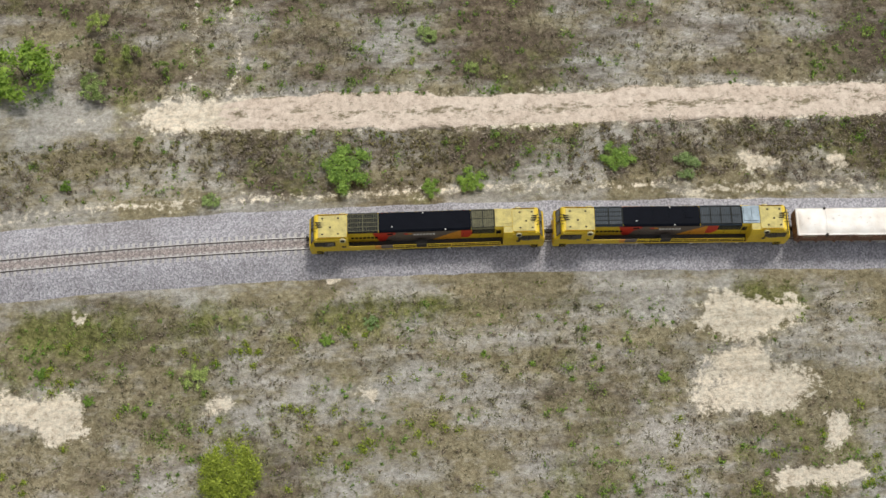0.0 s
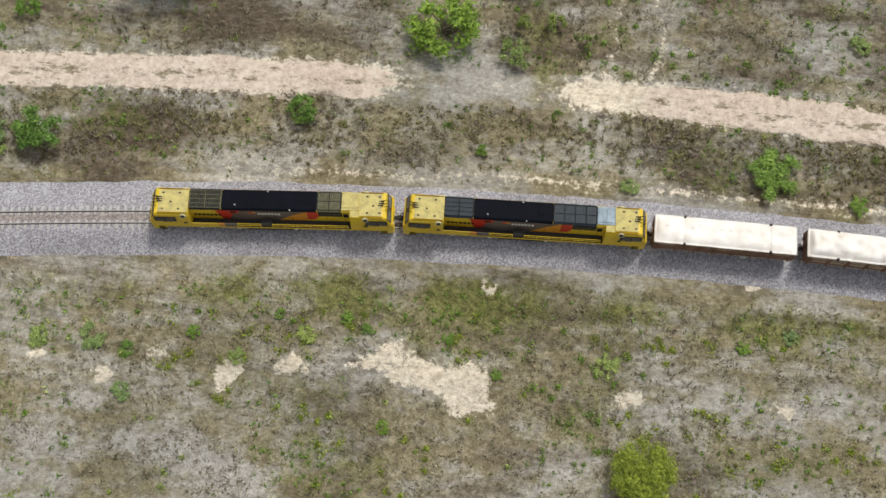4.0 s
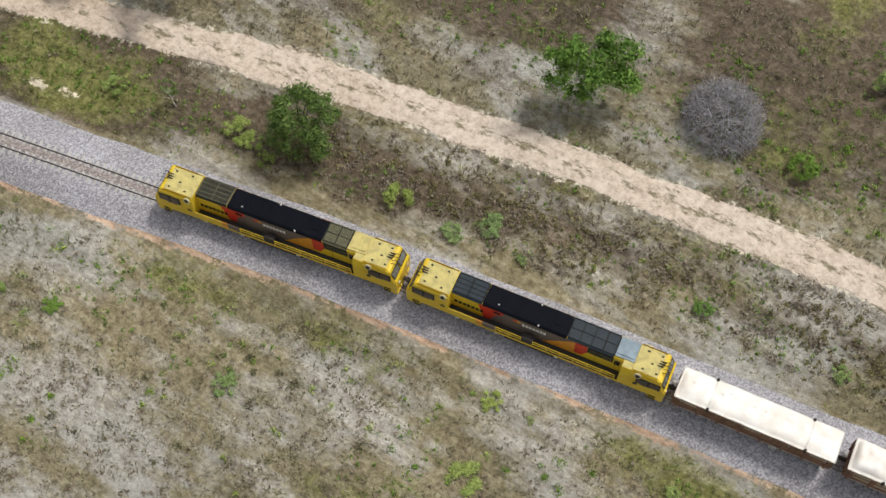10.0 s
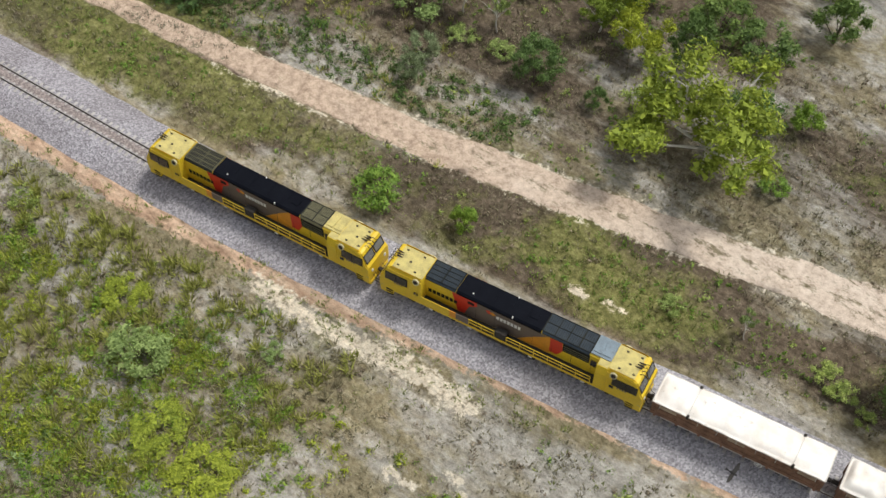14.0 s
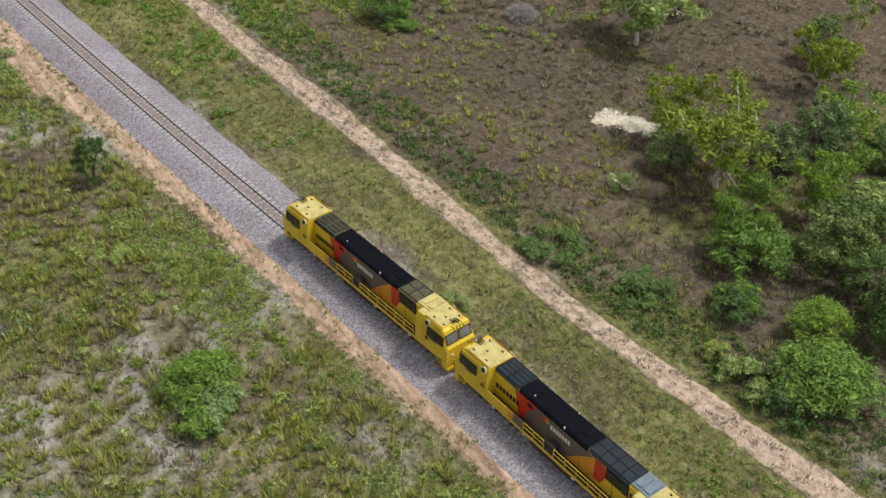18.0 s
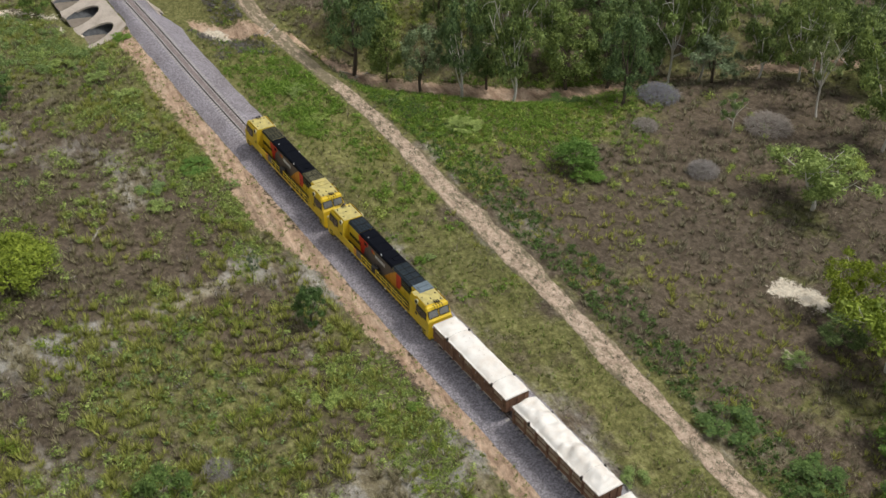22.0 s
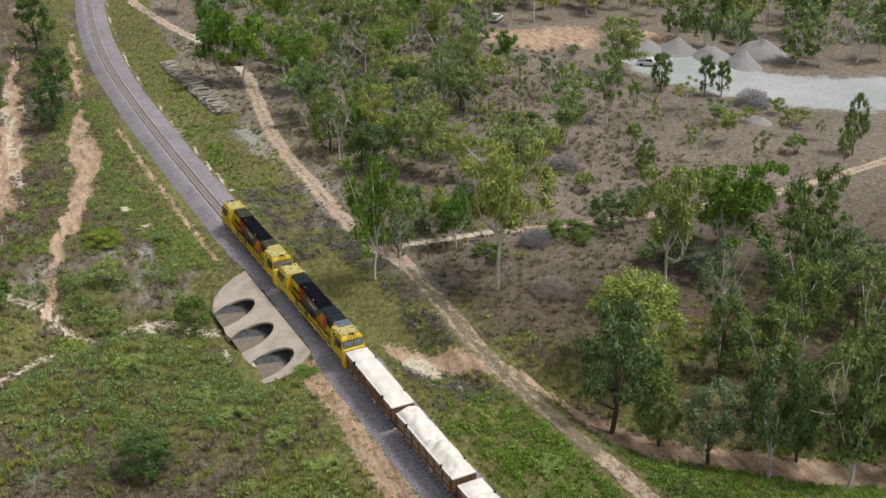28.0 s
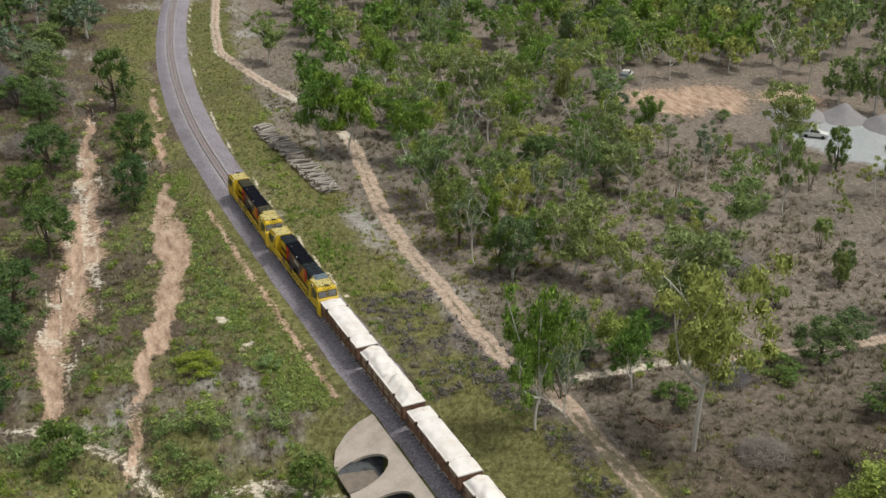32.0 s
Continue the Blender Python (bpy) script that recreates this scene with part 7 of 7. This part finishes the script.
x, y = free_ground(grng, 11500, -345, -165, -50, -6.5, lambda m, c, x, s: np.clip(0.45 + 0.9 * patches(x, track_y(x) + s, 111) + 0.3 * smooth_step(-272, -258, x) - 0.9 * dry_band(x, s), 0, 0.95))
tufts("tussocks", "yellow-olive grass tussocks", TUSSOCK, x, y, grng, 28, 0.78, 0.055, 0.60, 0.10)
x, y = free_ground(grng, 13000, -480, -165, -50, -7, lambda m, c, x, s: np.clip(0.35 - 0.9 * patches(x, track_y(x) + s, 111) + 0.9 * dry_band(x, s), 0, 0.95))
tufts("tussocks", "brown dry grass tussocks", TUSSOCK_BROWN, x, y, grng, 22, 0.62, 0.055, 0.55, 0.10)
x, y = free_ground(grng, 15000, -480, -185, 16, 80, lambda m, c, x, s: np.clip(0.35 + 0.7 * patches(x, track_y(x) + s, 121), 0, 0.8))
tufts("tussocks", "brown dry grass tussocks", TUSSOCK_BROWN, x, y, grng, 20, 0.62, 0.06, 0.55, 0.10)
x, y = free_ground(grng, 9000, -420, -170, 12, 45, lambda m, c, x, s: np.clip(0.2 - 0.8 * patches(x, track_y(x) + s, 121), 0, 0.6))
tufts("tussocks", "olive green grass tussocks", TUSSOCK, x, y, grng, 18, 0.55, 0.055, 0.48, 0.10)
x, y = free_ground(grng, 9000, -310, -170, 6, 32, lambda m, c, x, s: np.where((verge(x, track_y(x) + s) > 2.2) & (verge(x, track_y(x) + s) < 7.5), np.clip(0.75 + 0.5 * c, 0, 0.95), 0.0))
clumps_of("green_scrub", "dense dark green weeds along the road", LEAF_DARK, x, y, grng, 34, 0.60, 0.60, 0.10)
x, y = free_ground(grng, 11000, -440, -192, -12.5, -5.6, lambda m, c, x, s: np.clip(0.30 - 0.9 * c, 0, 0.9))
clumps_of("green_scrub", "fresh green weeds at the edge of the ballast", LEAF_GUM, x, y, grng, 32, 0.50, 0.45, 0.09)
x, y = free_ground(grng, 9000, -480, -165, -48, -9, lambda m, c, x, s: np.clip(m["lush"] * 1.2 - 0.35 - 0.7 * c, 0, 0.95))
clumps_of("green_scrub", "low green weeds and shrubs", LEAF_GUM, x, y, grng, 42, 0.75, 0.65, 0.10)
x, y = free_ground(grng, 9000, -440, -255, 3.8, 16, lambda m, c, x, s: np.clip(0.0 - 0.9 * c, 0, 0.9))
clumps_of("green_scrub", "fresh green weeds between track and road", LEAF_BRIGHT, x, y, grng, 32, 0.55, 0.45, 0.095)
x, y = free_ground(grng, 1900, -326, -268, 5.0, 15.0, lambda m, c, x, s: np.clip(0.30 + 0.9 * patches(x, track_y(x) + s, 191), 0, 0.9) * smooth_step(-324, -308, x) * (1 - smooth_step(-288, -270, x)) * smooth_step(5.0, 8.0, s))
clumps_of("green_scrub", "thick bright green weeds between track and road", LEAF_BRIGHT, x, y, grng, 70, 0.8, 0.75, 0.10)
x, y = free_ground(grng, 5200, -305, -272, 18, 52, lambda m, c, x, s: np.clip(m["lush"] * 1.6 - 0.55, 0, 0.95))
clumps_of("green_scrub", "fresh bright green weeds along the creek meadow", LEAF_BRIGHT, x, y, grng, 34, 0.6, 0.55, 0.095)
x, y = free_ground(grng, 20000, -480, -175, 18, 95, lambda m, c, x, s: np.clip(0.15 + 0.8 * c, 0, 0.9) * (0.25 + 0.75 * smooth_step(-315, -340, x)))
clumps_of("dead_scrub", "mauve-grey dead undergrowth", TWIG, x, y, grng, 34, 0.95, 0.7, 0.095)
x, y = free_ground(grng, 1500, -384, -318, 5, 17, lambda m, c, x, s: np.clip(0.25 + 0.8 * patches(x, track_y(x) + s, 201), 0, 0.9))
clumps_of("dead_scrub", "mauve-brown dead undergrowth beside the track", TWIG, x, y, grng, 50, 1.0, 0.6, 0.10)
x, y = free_ground(grng, 5000, -480, -175, -45, -9, lambda m, c, x, s: np.clip(0.1 + 0.7 * c, 0, 0.9))
clumps_of("dead_scrub", "brown dead undergrowth", TWIG, x, y, grng, 34, 0.75, 0.6, 0.09)
x, y = free_ground(grng, 3900, -222, -135, -36, -10.5, lambda m, c, x, s: np.clip(0.20 + 0.8 * patches(x, track_y(x) + s, 181), 0, 0.9) * np.exp(-((x + 180) / 30) ** 2))
clumps_of("green_scrub", "fresh green shrubs in the pale meadow", LEAF_BRIGHT, x, y, grng, 60, 0.85, 0.6, 0.09)
x, y = free_ground(grng, 4300, -222, -150, -26, -12.0, lambda m, c, x, s: np.clip(0.32 - 0.9 * c, 0, 0.9) * np.exp(-((x + 188) / 26) ** 2))
clumps_of("green_scrub", "bright yellow-green weeds in the meadow", LEAF_YELLOW, x, y, grng, 50, 0.7, 0.5, 0.09)
x, y = free_ground(grng, 2600, -480, -195, -50, -8, lambda m, c, x, s: np.clip(0.25 - 0.8 * patches(x, track_y(x) + s, 131), 0, 0.9))
clumps_of("shrubs", "rounded low green shrubs in the meadow", LEAF_GUM, x, y, grng, 150, 1.2, 1.1, 0.105)
x, y = free_ground(grng, 1800, -480, -215, -50, -8, lambda m, c, x, s: np.clip(0.25 + 0.8 * patches(x, track_y(x) + s, 131), 0, 0.8))
clumps_of("shrubs", "rounded low yellow-green shrubs in the meadow", LEAF_YELLOW, x, y, grng, 140, 1.0, 0.9, 0.10)
x, y = free_ground(grng, 2200, -480, -255, 5, 60, lambda m, c, x, s: np.clip(0.15 - 0.8 * patches(x, track_y(x) + s, 141), 0, 0.8))
clumps_of("shrubs", "low green shrubs under the trees", LEAF_GUM, x, y, grng, 140, 1.0, 0.9, 0.10)

x, y = free_ground(grng, 1950, -108, 62, -36, -8, lambda m, c, x, s: np.clip(0.02 + 1.0 * patches(x, track_y(x) + s, 211), 0, 0.8))
clumps_of("green_scrub", "bright yellow-green weeds in the dry grass", LEAF_YELLOW, x, y, grng, 90, 0.85, 0.4, 0.085)
x, y = free_ground(grng, 1200, -105, 62, 6.5, 40, lambda m, c, x, s: np.clip(-0.02 + 1.0 * patches(x, track_y(x) + s, 221), 0, 0.8))
clumps_of("green_scrub", "bright green weeds in the dry grass", LEAF_BRIGHT, x, y, grng, 90, 0.85, 0.5, 0.085)
x, y = free_ground(grng, 900, -108, 62, -36, -8, lambda m, c, x, s: np.clip(-0.02 + 1.0 * patches(x, track_y(x) + s, 241), 0, 0.8))
clumps_of("green_scrub", "bright green weeds in the pale grass", LEAF_BRIGHT, x, y, grng, 80, 0.75, 0.4, 0.085)
x, y = free_ground(grng, 700, -364, -318, -44, -10, lambda m, c, x, s: np.clip(0.45 + 0.8 * patches(x, track_y(x) + s, 231), 0, 0.9))
clumps_of("shrubs", "dense green shrubs along the creek", LEAF_GUM, x, y, grng, 150, 1.3, 1.2, 0.105)


# ------------------------------------------------------------------ small things beside the line
def log_pile():
    th = thing("log_pile", "long stack of weathered grey timber logs", "log pile")
    rng = np.random.RandomState(9)
    meshes = []
    for k in range(4):
        lv, lf = limb_mesh([(limb_path(rng, (-1.5, 0, 0), (1.5, 0, 0), 0.03, 3), 0.19, 0.15)], 7)
        bm = fresh()
        vs = [bm.verts.new(v) for v in lv]
        for f in lf:
            bm.faces.new([vs[i] for i in f])
        bm.faces.new(vs[:7][::-1])
        bm.faces.new(vs[-7:])
        me = bpy.data.meshes.new("log")
        bm.to_mesh(me)
        bm.free()
        me.materials.append(GREY_WOOD)
        meshes.append(me)
    a, b = np.array((-455, -6.2)), np.array((-421, -0.6))
    d = (b - a) / np.linalg.norm(b - a)
    for i in range(66):
        for layer in range(5):
            f = (i + rng.uniform(-0.4, 0.4)) / 66
            if layer >= 2 and rng.uniform() < 0.3 * (layer - 1) or 0.55 < f < 0.62 and layer:
                continue
            p = a + (b - a) * f + np.array((-d[1], d[0])) * rng.uniform(-0.5, 0.5)
            ob = new("log", meshes[rng.randint(4)])
            ob.parent = th
            ang = math.atan2(d[1], d[0]) + math.pi / 2 + rng.normal() * 0.28
            ob.location = (p[0], p[1], float(height(p[:1], p[1:])[0]) + 0.16 + 0.30 * layer + rng.uniform(-0.02, 0.04))
            ob.rotation_euler = (rng.uniform(0, 6), rng.normal() * 0.05, ang)


log_pile()


def mound(name, label, x, y, rx, ry, h, material, seed, category="rock mound"):
    rng = np.random.RandomState(seed)
    n, k = 14, 30
    verts, faces = [(x, y, 0)], []
    z0 = float(height(np.array([x]), np.array([y]))[0]) - 0.25
    verts[0] = (x, y, z0 + h + 0.2)
    for i in range(1, n + 1):
        for j in range(k):
            a, r = 2 * math.pi * j / k, i / n
            px_, py_ = x + rx * r * math.cos(a), y + ry * r * math.sin(a)
            nz = float(value_noise(px_, py_, 1.7, seed)) * 0.22 + float(value_noise(px_, py_, 0.7, seed + 1)) * 0.08
            verts.append((px_ + rng.normal() * 0.05, py_ + rng.normal() * 0.05, z0 + (h * (1 - r) ** 0.9) * (1 + 0.35 * float(value_noise(px_, py_, 3, seed + 2))) + nz * (1 - r) + 0.2 * (1 - r)))
    for j in range(k):
        faces.append((0, 1 + j, 1 + (j + 1) % k))
    for i in range(n - 1):
        for j in range(k):
            a, b = 1 + i * k + j, 1 + i * k + (j + 1) % k
            faces.append((a, a + k, b + k, b))
    return tagged(new(name, mesh_of(name, verts, faces, material, True)), label, category, "rock mounds in the yard")


for i, (x, y, rx, ry, h) in enumerate(((-431, 91, 5, 4, 2.2), (-427, 97, 5, 4.5, 2.4), (-420, 101, 5.5, 4.5, 2.6), (-414, 104, 5, 4, 2.6), (-420, 113, 6, 5, 3.0), (-432, 86, 4, 3, 1.4))):
    mound("spoil_mound", "grey mound of crushed rock in the yard", x, y, rx, ry, h, GRAVEL, 300 + 3 * i)
mound("spoil_mound", "small grey mound of rock at the yard's edge", -384, 88, 3.6, 2.2, 1.0, GRAVEL, 360)


def parked_car(x, y, turn, body_material, label):
    car = thing("car", label, "car", (x, y, float(height(np.array([x]), np.array([y]))[0]) + 0.02), "parked cars", turn)
    bm = fresh()
    prism(bm, [(-2.35, 0.45), (-2.35, 1.0), (-0.9, 1.02), (0.9, 1.05), (2.2, 0.92), (2.35, 0.5), (1.9, 0.38), (-2.0, 0.38)], -0.88, 0.88)
    bmesh.ops.bevel(bm, geom=bm.edges[:], offset=0.05, segments=2, affect="EDGES")
    part("body", bm, body_material, car)
    bm = fresh()
    prism(bm, [(-0.95, 1.0), (-0.75, 1.68), (0.45, 1.70), (1.1, 1.03)], -0.78, 0.78)
    tapered(bm, 1.1, 0.12, 1.7)
    part("cabin", bm, body_material, car)
    for sy in (-1, 1):
        bm = fresh()
        prism(bm, [(-0.80, 1.10), (-0.66, 1.56), (0.40, 1.58), (0.88, 1.10)], sy * 0.72, sy * 0.79)
        part("side_window", bm, GLASS, car)
        for wx in (-1.45, 1.45):
            bm = fresh()
            rod(bm, (wx, sy * 0.70, 0.35), (wx, sy * 0.90, 0.35), 0.35, 18)
            part("wheel", bm, DARK, car)
    bm = fresh()
    box(bm, -2.3, -1.0, -0.82, 0.82, 1.0, 1.32, 0.04)
    part("tray", bm, SILVER, car, "flat metal tray")
    return car


parked_car(-420, 86, 0.9, WHITE, "white utility vehicle parked at the gravel yard")
parked_car(-463, 70, 2.4, WHITE, "white vehicle parked beside the clearing")
parked_car(-450.5, 6.4, 1.2, GREY_SIDE, "dark vehicle parked under the trees")


def fallen_branch(x, y, length, turn, material, label, seed, thick=0.12, lift=0.05):
    rng = np.random.RandomState(seed)
    z = float(height(np.array([x]), np.array([y]))[0]) + lift
    th = thing("fallen_branch", label, "branch", (x, y, z), "fallen timber", turn)
    main = limb_path(rng, (-length / 2, 0, 0), (length / 2, 0, 0.08), 0.12, 6)
    lv, lf = limb_mesh([(main, thick, thick * 0.35)], 6)
    part("bough", fast_mesh("bough", lv, lf, material, True), None, th)
    for k in (2, 3, 4, 5):
        e = np.asarray(main[k]) + np.array([rng.uniform(0.2, 0.9), rng.choice([-1, 1]) * rng.uniform(0.3, 0.9), rng.uniform(0.05, 0.35)]) * length * 0.25
        lv, lf = limb_mesh([(limb_path(rng, main[k], e, 0.05, 3), thick * 0.5, thick * 0.15)], 5)
        part("twig", fast_mesh("twig", lv, lf, material, True), None, th)


for i, (x, y, l, a) in enumerate(((-312.5, 20.5, 3.2, 0.6), (-326, 13, 4.0, 2.4), (-282, -20.8, 2.6, 2.6), (-347, 18.5, 3.5, 0.5), (-346, 19.4, 3.0, 1.2), (-349, 17.6, 2.8, 2.9), (-52, 13.4, 4.5, 1.75), (-311, 22, 2.5, 1.9))):
    fallen_branch(x, y, l, a, GREY_WOOD if i not in (3, 4, 5) else RUST, "bleached fallen branch on the ground" if i not in (3, 4, 5) else "reddish dead branch on the ground", 500 + i)


def fence_post(x, y):
    bm = fresh()
    z = float(height(np.array([x]), np.array([y]))[0])
    rod(bm, (x, y, z - 0.1), (x, y, z + 1.5), 0.10, 8, 0.08)
    me = bpy.data.meshes.new("post")
    bm.to_mesh(me)
    bm.free()
    me.materials.append(BARK_DARK)
    tagged(new("fence_post", me), "dark weathered wooden post in the grass", "post", "old fence posts")


for x, y in ((-396.9, -41.7), (-397.5, 30), (-403, 50), (-408, 64), (-372, 40)):
    fence_post(x, y)


# ------------------------------------------------------------------ a bird
def bird():
    th = thing("bird", "dark bird of prey gliding low over the railway", "bird")
    body = [((-0.30, 0, 0.0), 0.02), ((-0.15, 0, 0.01), 0.055), ((0.02, 0, 0.015), 0.075), ((0.16, 0, 0.02), 0.055), ((0.24, 0, 0.035), 0.042), ((0.30, 0, 0.03), 0.012)]
    bm = fresh()
    for (p, r), (q, t) in zip(body, body[1:]):
        rod(bm, p, q, r, 10, t)
    part("body", bm, BIRD_BLACK, th)
    for sy in (-1, 1):
        bm = fresh()
        prism(bm, [(0.13, 0.0), (0.17, 0.35), (0.10, 0.62), (0.0, 0.74), (-0.05, 0.60), (-0.09, 0.30), (-0.10, 0.0)], -0.008, 0.008)
        bm.transform(Matrix(((1, 0, 0, 0), (0, 0, sy, sy * 0.03), (0, 1, 0, 0.02), (0, 0, 0, 1))))
        for v in bm.verts:
            v.co.z += 0.14 * abs(v.co.y)
        bmesh.ops.recalc_face_normals(bm, faces=bm.faces[:])
        part("wing", bm, BIRD_BLACK, th)
    bm = fresh()
    prism(bm, [(-0.25, -0.03), (-0.52, -0.09), (-0.47, 0.0), (-0.52, 0.09), (-0.25, 0.03)], -0.006, 0.006)
    bm.transform(Matrix(((1, 0, 0, 0), (0, 0, 1, 0), (0, 1, 0, 0), (0, 0, 0, 1))))
    part("tail", bm, BIRD_BLACK, th)
    return th


BIRD = bird()



# ------------------------------------------------------------------ what moves
FRONT = [(0, -10.6), (2, -36.6), (4.5, -69.2), (6, -88.4), (9, -126.3), (10.5, -145.5), (13, -177.6), (15.5, -209.0), (16, -215.3), (18, -240.4), (19, -253.3), (20, -266.6), (21, -279.6), (22, -292.8), (23, -306.3), (25, -333.0), (25.5, -339.4), (27.5, -365.1), (28, -371.5), (30, -397.4), (32, -422.6)]


def front_at(t):
    """The train's front along the line, smoothed over a second or two."""
    ts, xs = zip(*FRONT)
    some = [np.interp(min(32, max(0, t + d)), ts, xs) + 12.9 * (min(32, max(0, t + d)) - (t + d)) for d in (-1.5, -0.75, 0, 0.75, 1.5)]
    return float(np.interp(-np.mean(some), -TX, TS))


def motions():
    times = np.arange(0, 32.01, 0.8)
    for ob, half, behind in CONSIST:
        rows = []
        for t in times:
            s = front_at(t) - behind
            xa, ya, _ = on_track(s + half)
            xb, yb, _ = on_track(s - half)
            rows.append((float(t), pose((xa + xb) / 2, (ya + yb) / 2, 0, 0, 0, math.degrees(math.atan2(ya - yb, xa - xb)))))
        walk(ob, rows)
    flight = [(0, -286.0, -30.0), (8, -202.0, -10.0), (11, -170.6, 2.6), (12.4, -155.5, 11.4), (13.0, -150.0, 14.6), (13.5, -144.1, 15.6), (15.0, -127.5, 16.5), (20, -72.0, 17.0), (32, 60.0, 20.0)]
    rows = []
    for i, (t, x, y) in enumerate(flight):
        (_, xa, ya), (_, xb, yb) = flight[max(0, i - 1)], flight[min(len(flight) - 1, i + 1)]
        rows.append((t, pose(x, y, 12.0, 8 if i % 2 else -5, 0, math.degrees(math.atan2(yb - ya, xb - xa)))))
    walk(BIRD, rows)


motions()
